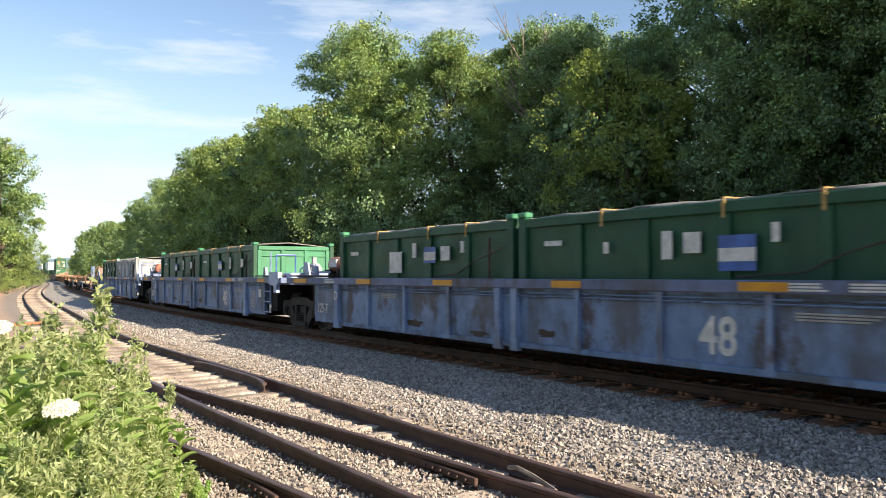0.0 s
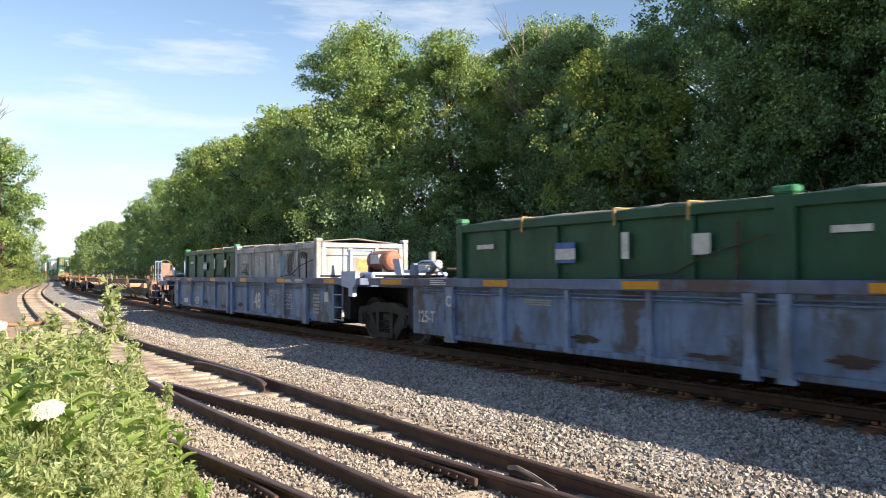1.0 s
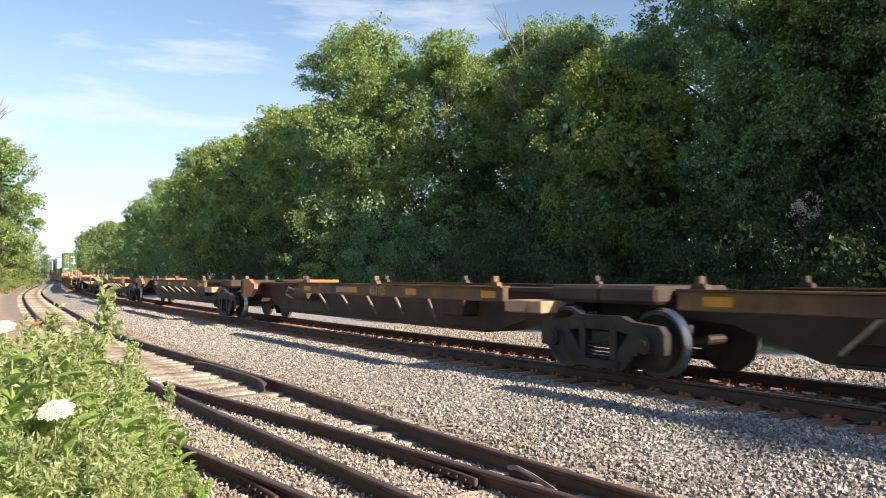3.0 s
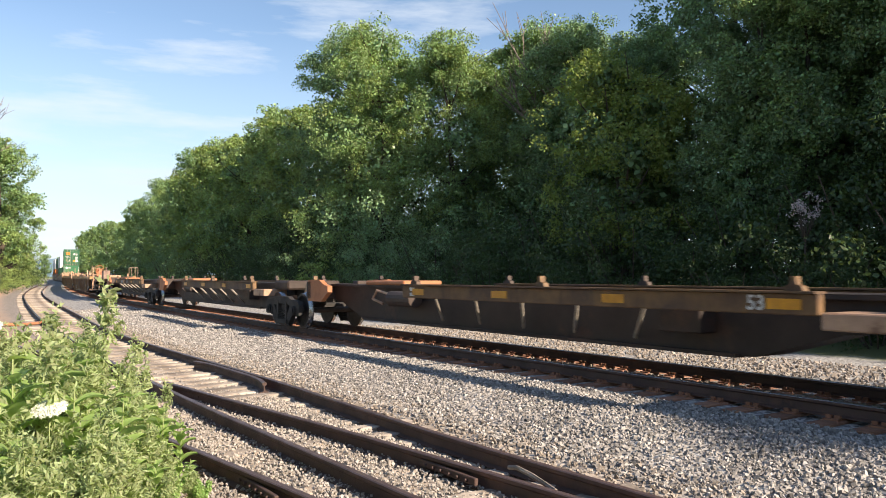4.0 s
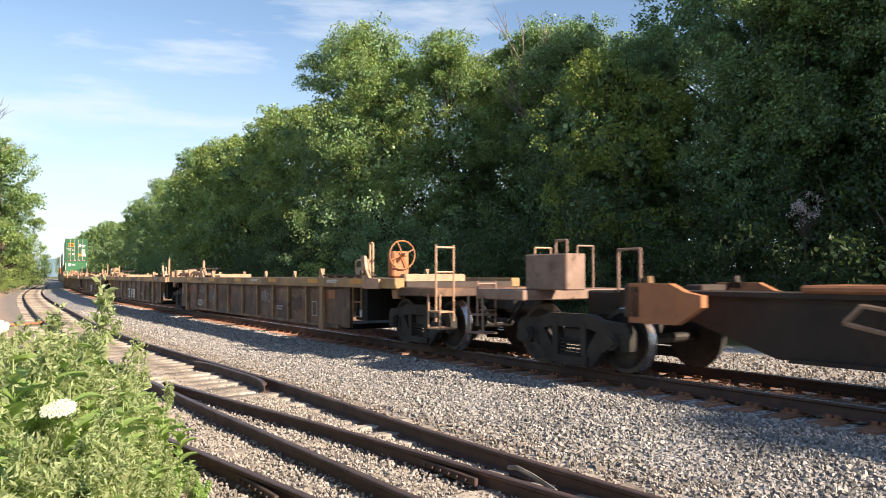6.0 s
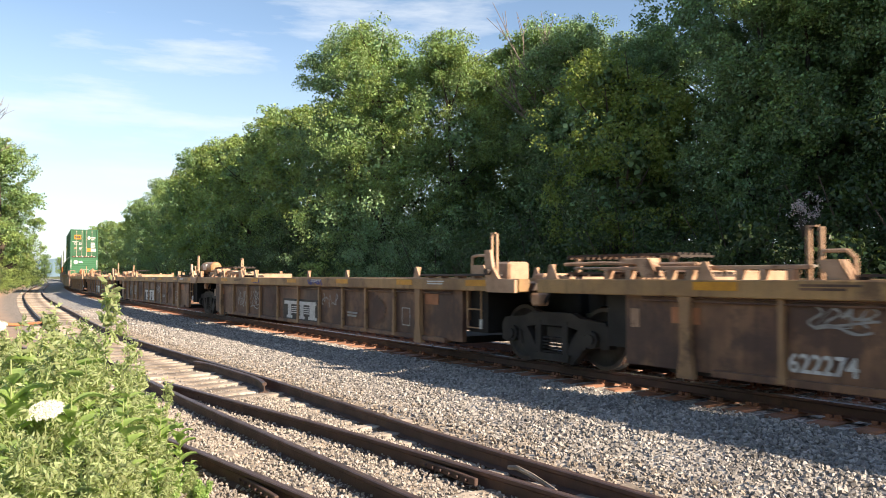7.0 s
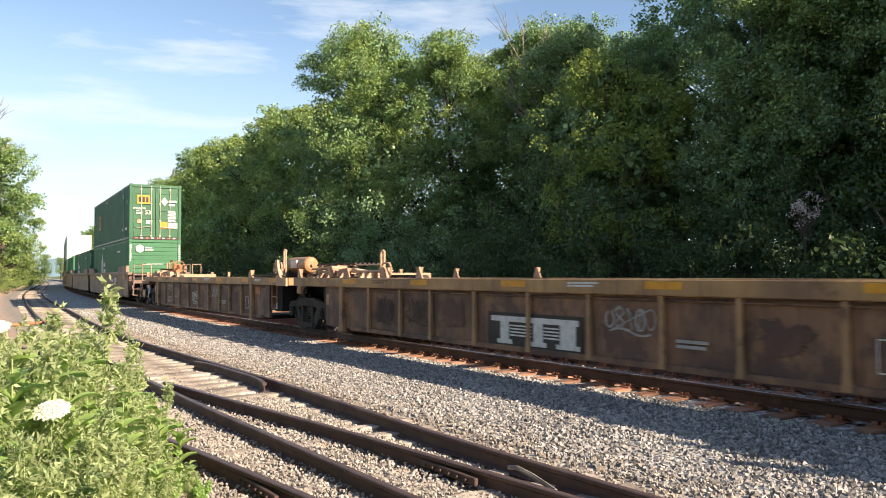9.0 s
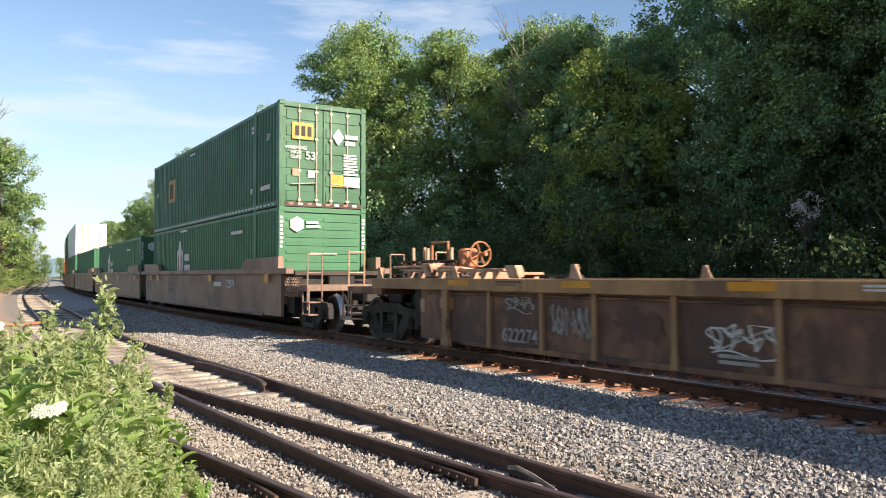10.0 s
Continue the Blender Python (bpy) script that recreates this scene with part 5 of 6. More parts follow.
    part("valve", block(8.75, 8.98, -1.3, -1.1, 0.92, 1.12, 0.03), TTX_BEIGE, u)
    if k in (2, 4):
        tank(u, 7.95, -0.85, 1.66, 1.45, 0.22, TANK_TAN, "orange-beige air tank with a label plate")
    elif k:
        part("valve_box", block(7.25, 7.75, -0.95, -0.5, 1.28, 1.62, 0.04), TTX_BEIGE, u)


# -- empty yellow-brown well cars
TTX_RIBS = [(-6.75, 0.2), (-5.5, 0.09), (-4.2, 0.09), (-3.1, 0.09), (-1.72, 0.09), (-0.3, 0.09), (1.02, 0.09), (2.32, 0.09), (3.45, 0.09), (4.68, 0.09), (5.66, 0.22)]
FRONT = 7.05
TTX_PLACES = ((-88.9, 7.75), (-70.35, 7.5), (-52.2, 7.85), (-33.8, 7.7), (-15.3, 7.65))
ttx_units = []
for k, (place, half) in enumerate(TTX_PLACES):
    u = well_unit("well_car", "empty weathered yellow-brown articulated well car with graffiti", place, half, 18.5, TTX, TTX_SILL, TTX_RIBS, "brown well cars", (-9.6, 9.4) if k == 0 else (-9.6,) if k < 4 else (-9.5,), ahead=8.75 if k else 9.3, behind=9.4, front=FRONT, open_floor=True, sill_h=0.205, bottom=0.20)
    ttx_units.append(u)
    for x in (-6.3, -3.4, -0.6, 2.4, 5.2, 7.6):
        reflector(u, x, -1.522, 1.262, 0.6)
    for x in (-4.9, 1.0, 6.4):
        bars("stencil", x, -1.522, 1.262, 0.7, 0.08, 2, TTX if x < 0 else WHITE, u)
    part("orange_placard", block(5.82, 6.28, -1.43, -1.424, 0.86, 1.06), ORANGE, u)
    if k in (1, 2, 3):
        part("logo_panel", block(-1.36, 0.87, -1.442, -1.436, 0.27, 0.80), LOGO_BLACK, u, "black panel with a striped white logo shape")
        bm = bmesh.new()
        slab(bm, -1.26, 0.80, -1.448, -1.444, 0.66, 0.745)
        for x0, wide in ((-1.02, 0.22), (-0.20, 0.22), (0.40, 0.34)):
            slab(bm, x0, x0 + wide, -1.448, -1.444, 0.38, 0.66)
            slab(bm, x0 - 0.08, x0 + wide + 0.08, -1.448, -1.444, 0.31, 0.38)
        for x0, x1 in ((-0.78, -0.24), (0.04, 0.38)):
            for st in range(4):
                slab(bm, x0, x1, -1.448, -1.444, 0.44 + st * 0.05, 0.463 + st * 0.05)
        bmesh.ops.recalc_face_normals(bm, faces=bm.faces)
        part("logo_shape", bm, WHITE, u)
    part("orange_placard", block(-7.0, -6.58, -1.43, -1.424, 0.80, 1.0), ORANGE, u)
    part("pale_placard", block(-7.66, -7.52, -1.43, -1.424, 0.72, 0.96), TTX_BEIGE, u)
    blotch("paint_patch", -2.4, -1.4365, 0.72, 1.05, 0.7, PRIMER, u, k + 2.6, "faded red primer patch")
    blotch("paint_patch", 3.95, -1.4365, 0.7, 0.8, 0.6, PRIMER, u, k + 5.1, "faded red primer patch")
    outline_box(u, 5.12, 0.6, 0.3, 0.34, -1.44, 0)
    for j, (x, z, w, hgt) in enumerate(((-4.85, 0.72, 0.75, 0.5), (-3.65, 0.74, 0.85, 0.45), (1.66, 0.82, 0.9, 0.32))):
        scrawl("graffiti", x + 0.1 * math.sin(k * 2 + j), -1.437, z + (0.24 if k in (0, 4) and j == 0 else 0), w, hgt * (0.45 if k in (0, 4) and j == 0 else 1), SPINE if k == 3 and j < 2 else GRAFFITI, u, 100 + k * 10 + j)
    bars("stencil", 2.8, -1.441, 0.55, 0.55, 0.13, 2, GRAFFITI, u)
    deck_gear(u, k)
    bm = bmesh.new()
    rod(bm, (7.18, -1.4, 0.5), (7.18, -1.4, 1.2), 0.016, 6)
    rod(bm, (7.58, -1.4, 0.5), (7.58, -1.4, 1.2), 0.016, 6)
    for z in (0.51, 0.82):
        rod(bm, (7.18, -1.4, z), (7.58, -1.4, z), 0.014, 6)
    ladder = part("ladder", bm, RIB_PAINT, u)
    part("post_tip", rod(bmesh.new(), (7.58, -1.405, 0.5), (7.58, -1.405, 0.66), 0.026, 6), WHITE, ladder, "white painted post end")
end_platform(ttx_units[0], 9.2, 10.6, TTX, 1, TTX_BEIGE)
brake_wheel(ttx_units[0], 8.3, -0.8, 1.82, ORANGE, 0.3)
part("brake_housing", block(8.0, 8.25, -1.0, -0.6, 1.34, 1.9, 0.04), ORANGE, ttx_units[0], "orange hand-brake housing")
end_platform(ttx_units[4], -9.2, -10.7, TTX, -1, TTX_BEIGE)
brake_wheel(ttx_units[4], -6.9, -0.6, 1.78, ORANGE, 0.23)
bm = block(-7.42, -7.16, -0.78, -0.42, 1.50, 1.90, 0.06)
rod(bm, (-7.3, -0.6, 1.78), (-6.9, -0.6, 1.78), 0.05, 10)
slab(bm, -7.36, -7.22, -0.7, -0.5, 1.26, 1.52)
part("brake_housing", bm, ORANGE, ttx_units[4], "orange hand-brake housing")
handrail(ttx_units[4], ((-8.54, -0.6, 1.30), (-8.54, -0.6, 2.04), (-7.97, -0.6, 2.04), (-7.97, -0.6, 1.60), (-8.54, -0.6, 1.60)), ORANGE, 0.026)
for x, zt in ((-8.84, 1.96), (-8.72, 1.94), (-9.28, 1.97), (-7.86, 1.93)):
    part("post", block(x - 0.028, x + 0.028, -0.62, -0.56, 1.26, zt, 0.006), TTX_BEIGE, ttx_units[4])
writing("car_number", "622274", 0.3, -4.75, -1.438, 0.44, GRAFFITI, ttx_units[4], squeeze=0.98)
scrawl("graffiti", -0.77, -1.44, 0.68, 1.05, 0.36, WHITE, ttx_units[4], 140)
bars("stencil", -0.8, -1.44, 0.42, 0.6, 0.14, 2, GRAFFITI, ttx_units[4])
writing("length_number", "48", 0.5, -5.1, -1.438, 0.55, LOGO_BLACK, ttx_units[2], squeeze=0.85)
scrawl("graffiti", -2.5, -1.44, 0.72, 1.2, 0.6, LOGO_BLACK, ttx_units[2], 143)
scrawl("graffiti", 0.9, -1.5235, 1.235, 0.9, 0.12, SPRAY_NAVY, ttx_units[1], 141)
scrawl("graffiti", -3.3, -1.5235, 1.24, 0.5, 0.11, SPRAY_NAVY, ttx_units[1], 142)
writing("car_number", "622274", 0.28, -5.07, -1.438, 0.45, WHITE, ttx_units[0], squeeze=0.9)


# -- maroon double-stack cars
maroon_units = []
for k in range(6):
    place = 8.3 + 19.3 * k + (2.5 if k > 4 else 0)
    u = well_unit("double_stack_car", "maroon-brown articulated double-stack well car with smooth sides", place, 8.85, 19.3, MAROON, MAROON, (), "double-stack cars", (-9.65, 9.95) if k == 0 else (-9.65,), smooth=True, top=1.58)
    maroon_units.append(u)
    for sgn in (-1, 1):
        for e in (-1, 1):
            a, b = sorted((e * 5.9, e * 8.8))
            bm = bmesh.new()
            plate(bm, ((e * 5.6, 1.58), (e * 6.0, 1.86), (e * 8.85, 1.90), (e * 8.85, 1.58)), sgn * 1.36, sgn * 1.50)
            bmesh.ops.recalc_face_normals(bm, faces=bm.faces)
            part("raised_side", bm, MAROON, u)
    for x in (-7.4, -6.0, 2.2, 7.9):
        part("yellow_placard", block(x - 0.17, x + 0.17, -1.508, -1.502, 1.2, 1.42), YELLOW, u)
u = maroon_units[0]
bars("owner_mark", 2.9, -1.43, 1.12, 0.9, 0.22, 1, WHITE, u)
writing("car_number", "728074", 0.36, 4.3, -1.432, 1.12, WHITE, u, squeeze=0.8)
scrawl("graffiti", -3.6, -1.436, 1.0, 2.6, 0.7, GRAFFITI, u, 77)
end_platform(u, 9.2, 10.6, MAROON, 1, PINK_BROWN)
bm = bmesh.new()
for i in range(9):
    rod(bm, (9.0 + 0.12 * i, -1.42, 0.85), (9.4 + 0.12 * i, -1.42, 1.35), 0.012, 4)
    rod(bm, (9.4 + 0.12 * i, -1.42, 0.85), (9.0 + 0.12 * i, -1.42, 1.35), 0.012, 4)
part("mesh_guard", bm, MAROON, u)


def container(place, base, label, skin, length=16.15, height=2.896, doors=True):
    """A 53-foot box: corrugated sides, corner posts, rails, castings, doors with locking bars."""
    b = thing("shipping_container", label, "container", "containers on the double stack")
    h, w, z0, z1 = length / 2, 1.295, base, base + height
    for sgn in (-1, 1):
        bm = bmesh.new()
        xs, ys = [], []
        x = -h + 0.12
        while x < h - 0.16:
            for dx, o in ((0, 0.0), (0.09, 0.0), (0.125, 0.032), (0.215, 0.032), (0.25, 0.0)):
                xs.append(x + dx)
                ys.append(sgn * (w - 0.012 - o))
            x += 0.25
        lo = [bm.verts.new((a, y, z0 + 0.16)) for a, y in zip(xs, ys)]
        hi = [bm.verts.new((a, y, z1 - 0.10)) for a, y in zip(xs, ys)]
        for i in range(len(xs) - 1):
            if xs[i + 1] - xs[i] > 1e-6:
                bm.faces.new((lo[i], lo[i + 1], hi[i + 1], hi[i]))
        bmesh.ops.remove_doubles(bm, verts=bm.verts, dist=0.001)
        part("side_wall", bm, skin, b)
        part("top_side_rail", block(-h, h, min(sgn * (w - 0.08), sgn * w), max(sgn * (w - 0.08), sgn * w), z1 - 0.11, z1 - 0.02), skin, b)
        part("bottom_side_rail", block(-h, h, min(sgn * (w - 0.08), sgn * w), max(sgn * (w - 0.08), sgn * w), z0 + 0.02, z0 + 0.17), skin, b)
        for e in (-1, 1):
            for xx, ww in ((e * (h - 0.07), 0.07), (e * 6.05, 0.09)):
                part("corner_post", block(xx - ww, xx + ww, min(sgn * (w - 0.14), sgn * (w + 0.004)), max(sgn * (w - 0.14), sgn * (w + 0.004)), z0, z1, 0.008), skin, b)
                part("corner_casting", block(xx - 0.09, xx + 0.09, min(sgn * (w - 0.16), sgn * (w + 0.008)), max(sgn * (w - 0.16), sgn * (w + 0.008)), z1 - 0.11, z1 + 0.012, 0.01), skin, b)
    part("roof", block(-h + 0.05, h - 0.05, -w + 0.07, w - 0.07, z1 - 0.06, z1 - 0.03), skin, b)
    part("underframe", block(-h + 0.05, h - 0.05, -w + 0.07, w - 0.07, z0 + 0.03, z0 + 0.14), BLACK, b)
    part("rear_wall", block(-h + 0.02, -h + 0.06, -w + 0.1, w - 0.1, z0 + 0.1, z1 - 0.08), skin, b)
    part("header", block(h - 0.1, h, -w + 0.13, w - 0.13, z1 - 0.14, z1 - 0.01), skin, b)
    part("threshold", block(h - 0.1, h, -w + 0.13, w - 0.13, z0 + 0.01, z0 + 0.13), SPINE, b)
    for e in (-1, 1):
        ya, yb = sorted((e * (0.015 if doors else 0.0), e * (w - 0.15)))
        dr = part("door", block(h - 0.09, h - 0.05, ya, yb, z0 + 0.14, z1 - 0.15), skin, b)
        n = 6 if doors else 11
        for i in range(n):
            zz = z0 + 0.3 + i * (height - 0.65) / (n - 1)
            part("door_panel", block(h - 0.06, h - 0.03, ya + (0.06 if doors or e < 0 else 0.0), yb - (0.06 if doors or e > 0 else 0.0), zz - (0.14 if doors else 0.045), zz + (0.14 if doors else 0.045), 0.012), skin, dr)
        if doors:
            for y in (e * 0.22, e * 0.72):
                bm = rod(bmesh.new(), (h - 0.005, y, z0 + 0.08), (h - 0.005, y, z1 - 0.06), 0.02, 6)
                for zz in (z0 + 0.2, z0 + 1.0, z0 + 1.9, z1 - 0.25):
                    slab(bm, h - 0.03, h + 0.015, y - 0.05, y + 0.05, zz - 0.03, zz + 0.03)
                part("locking_bar", bm, PALE_STEEL, dr, "galvanised locking bar")
            part("lock_handle", rod(bmesh.new(), (h + 0.01, e * 0.22, z0 + 0.68), (h + 0.01, e * 0.95, z0 + 0.62), 0.018, 6), PALE_STEEL, dr)
            for zz in (z0 + 0.35, z0 + 1.1, z0 + 1.9, z0 + 2.5):
                part("hinge", block(h - 0.04, h + 0.01, min(e * 1.13, e * 1.27), max(e * 1.13, e * 1.27), zz - 0.05, zz + 0.05), skin, dr)
    return riding(b, place, 6.0)


def end_patch(b, y, z, w, hgt, mat, x=8.075 + 0.003):
    return part("sticker", block(x - 0.02, x, y - w / 2, y + w / 2, z - hgt / 2, z + hgt / 2), mat, b)


LOW, HIGH = 0.377, 3.273
top_box = container(8.07, HIGH, "green 53-foot container with locking bars, on top of another", EMP_GREEN)
low_box = container(8.07, LOW, "bright green 53-foot container sitting in the well", HUB_GREEN, doors=False)
z = HIGH
end_patch(top_box, -0.62, z + 2.1, 0.62, 0.46, YELLOW)
bm = bmesh.new()
for k in range(3):
    slab(bm, 8.08, 8.084, -0.85 + k * 0.18, -0.73 + k * 0.18, z + 1.96, z + 2.24)
part("logo_shape", bm, SPINE, top_box)
bm = bmesh.new()
bm.faces.new([bm.verts.new((8.082, yy, zz)) for yy, zz in ((0.44, z + 1.78), (0.62, z + 2.02), (0.44, z + 2.26), (0.26, z + 2.02))])
part("logo_shape", bm, WHITE, top_box)
bars("code", 8.08, 0.86, z + 1.95, 0.42, 0.36, 2, WHITE, top_box, "end")
writing("length_number", "53'", 0.3, 8.082, -0.36, z + 1.42, WHITE, top_box, "end")
writing("warning", "WARNING\nHIGH\nCUBE", 0.13, 8.082, -0.82, z + 1.5, WHITE, top_box, "end")
bars("data_panel", 8.08, 0.83, z + 1.25, 0.45, 0.62, 8, WHITE, top_box, "end")
end_patch(top_box, -0.82, z + 0.95, 0.2, 0.2, TTX_BEIGE)
end_patch(top_box, -0.37, z + 0.92, 0.2, 0.2, WHITE)
end_patch(top_box, 0.42, z + 0.78, 0.36, 0.34, YELLOW)
end_patch(top_box, 0.86, z + 0.76, 0.48, 0.3, WHITE)
for k in range(8):
    end_patch(top_box, -0.95 + k * 0.27, z + 0.085, 0.13, 0.06, WHITE if k % 2 else RED_TANK, 8.081)
side_y = -1.302
part("logo_panel", block(-5.2, -4.0, side_y, side_y + 0.006, z + 1.1, z + 2.0), STRAP, top_box, "yellow square with a dark logo shape")
part("logo_shape", block(-4.95, -4.45, side_y - 0.004, side_y - 0.001, z + 1.25, z + 1.85), SPINE, top_box)
bm = bmesh.new()
for k in range(46):
    slab(bm, -7.8 + k * 0.34, -7.62 + k * 0.34, side_y, side_y + 0.006, z + 0.065, z + 0.115)
part("reflective_tape", bm, WHITE, top_box, "broken white reflective tape")
writing("length_number", "53'", 0.24, 7.2, side_y, z + 2.0, WHITE, top_box)
writing("length_number", "53'", 0.24, -7.3, side_y, z + 1.6, WHITE, top_box)
bars("code", 5.75, side_y, z + 0.6, 0.2, 0.24, 1, WHITE, top_box)
bars("code", 7.0, side_y, z + 0.6, 0.9, 0.2, 1, WHITE, top_box)
bars("code", 5.85, side_y, z + 2.4, 0.25, 0.25, 2, WHITE, top_box)
bars("code", -1.2, side_y, z + 2.62, 0.9, 0.08, 1, WHITE, top_box)
z = LOW


def hub_marks(b):
    bm = bmesh.new()
    bm.faces.new([bm.verts.new((8.084, -0.78 + 0.22 * math.sin(a), z + 2.42 + 0.22 * math.cos(a))) for a in [k * math.tau / 6 for k in range(6)][::-1]])
    part("logo_shape", bm, WHITE, b, "white hexagon")
    bars("owner_mark", 8.08, -0.3, z + 2.42, 0.42, 0.22, 2, WHITE, b, "end")
    for yy in (-1.22, 1.22):
        bars("code", 8.082, yy, z + 2.2, 0.09, 0.9, 8, WHITE, b, "end")
    bars("stencil", 8.08, 0.0, z + 1.62, 0.8, 0.06, 1, WHITE, b, "end")
    bm = bmesh.new()
    plate(bm, ((-3.6, z + 0.9), (-2.7, z + 0.9), (-2.7, z + 1.95), (-2.95, z + 2.05), (-3.05, z + 2.35), (-3.25, z + 2.35), (-3.35, z + 2.05), (-3.6, z + 1.95)), side_y, side_y + 0.006)
    bmesh.ops.recalc_face_normals(bm, faces=bm.faces)
    part("logo_shape", bm, WHITE, b, "white tower shape")
    for xx in (-3.4, -2.98):
        part("logo_mark", block(xx, xx + 0.13, side_y - 0.004, side_y - 0.001, z + 1.0, z + 1.8), RED_TANK, b)
    bars("owner_mark", -1.9, side_y, z + 1.5, 1.0, 0.8, 2, WHITE, b)
    bars("code", 4.3, side_y, z + 2.35, 1.2, 0.16, 1, WHITE, b)
    bars("code", -2.5, side_y, z + 2.72, 1.2, 0.12, 1, WHITE, b)


hub_marks(low_box)
b2 = container(27.37, LOW, "bright green 53-foot container sitting in the well", HUB_GREEN, doors=False)
hub_marks(b2)
container(46.7, LOW, "bright green 53-foot container sitting in the well", HUB_GREEN, doors=False)
container(66.0, LOW, "green 53-foot container sitting in the well", HUB_GREEN)
container(66.0, HIGH, "white 53-foot container on top of a green one", WHITE_BOX)
container(85.3, LOW, "orange 53-foot container sitting in the well", ORANGE_BOX)
container(85.3, HIGH, "yellow-green 53-foot container on an orange one", EMP_GREEN)
container(107.1, LOW, "orange 53-foot container sitting in the well", ORANGE_BOX)
container(107.1, HIGH, "white 53-foot container on an orange one", WHITE_BOX)


# ---- trees and plants
SWAYERS = []


def leaf_cards(rg, centres, radii, per, size, upward=0.35, squash=0.8, lean=0.6, slim=0.35):
    """Small folded leaves on the outer sides of clumps. Returns vertices and triangles' quads."""
    n = len(centres) * per
    idx = np.repeat(np.arange(len(centres)), per)
    d = rg.normal(size=(n, 3))
    d[:, 2] += upward
    d /= np.linalg.norm(d, axis=1)[:, None]
    rad = radii[idx] * np.sqrt(rg.uniform(0.03, 1.45, n))
    pos = centres[idx] + d * rad[:, None] * np.array([1, 1, squash])
    nor = d * lean + rg.normal(size=(n, 3)) * 0.55 + np.array([0, 0, 0.35])
    nor /= np.linalg.norm(nor, axis=1)[:, None]
    tip = np.cross(nor, rg.normal(size=(n, 3)))
    tip[:, 2] -= 0.5
    tip -= nor * (tip * nor).sum(1)[:, None]
    tip /= np.linalg.norm(tip, axis=1)[:, None]
    side = np.cross(nor, tip)
    L = (size * rg.uniform(0.65, 1.35, n))[:, None]
    Wd = L * (slim * rg.uniform(0.8, 1.2, n))[:, None]
    v = np.stack([pos - tip * L * 0.5, pos + side * Wd + nor * L * 0.06, pos + tip * L * 0.5 - nor * L * 0.1, pos - side * Wd + nor * L * 0.06], 1).reshape(-1, 3)
    f = np.arange(n * 4).reshape(-1, 4)
    return v, f


def leafy(name, parts, mats, parent):
    vs, fs, mi, base = [], [], [], 0
    for k, (v, f) in enumerate(parts):
        vs.append(v)
        fs.append(f + base)
        mi.append(np.full(len(f), k))
        base += len(v)
    vs, fs, mi = np.concatenate(vs), np.concatenate(fs), np.concatenate(mi)
    me = bpy.data.meshes.new(name)
    me.vertices.add(len(vs))
    me.vertices.foreach_set("co", vs.astype(np.float32).ravel())
    me.loops.add(fs.size)
    me.loops.foreach_set("vertex_index", fs.astype(np.int32).ravel())
    me.polygons.add(len(fs))
    me.polygons.foreach_set("loop_start", np.arange(0, fs.size, 4, dtype=np.int32))
    me.polygons.foreach_set("material_index", mi.astype(np.int32))
    me.update()
    me.validate()
    for m in mats:
        me.materials.append(m)
    ob = new(name, me)
    ob.parent = parent
    return ob


def limbs(bm, rnd, height, crown_low, spread, trunk_r, count):
    prev, pr = Vector((0, 0, -0.3)), trunk_r
    tips = []
    nseg = 6
    for k in range(1, nseg + 1):
        p = Vector((rnd.uniform(-0.25, 0.25) * k / 3, rnd.uniform(-0.25, 0.25) * k / 3, height * 0.86 * k / nseg))
        r = trunk_r * (1 - k / (nseg + 0.6))
        rod(bm, prev, p, pr, 7, r)
        prev, pr = p, r
        if p.z > crown_low:
            for j in range(count):
                a = rnd.uniform(0, math.tau)
                q = p + Vector((math.cos(a), math.sin(a), rnd.uniform(0.2, 0.9))) * spread * rnd.uniform(0.32, 0.58)
                mid = (p + q) / 2 + Vector((0, 0, -0.2))
                rod(bm, p, mid, r * 0.6 + 0.02, 5, r * 0.4 + 0.015)
                rod(bm, mid, q, r * 0.4 + 0.015, 5, 0.012)
                tips.append(q)
    return tips


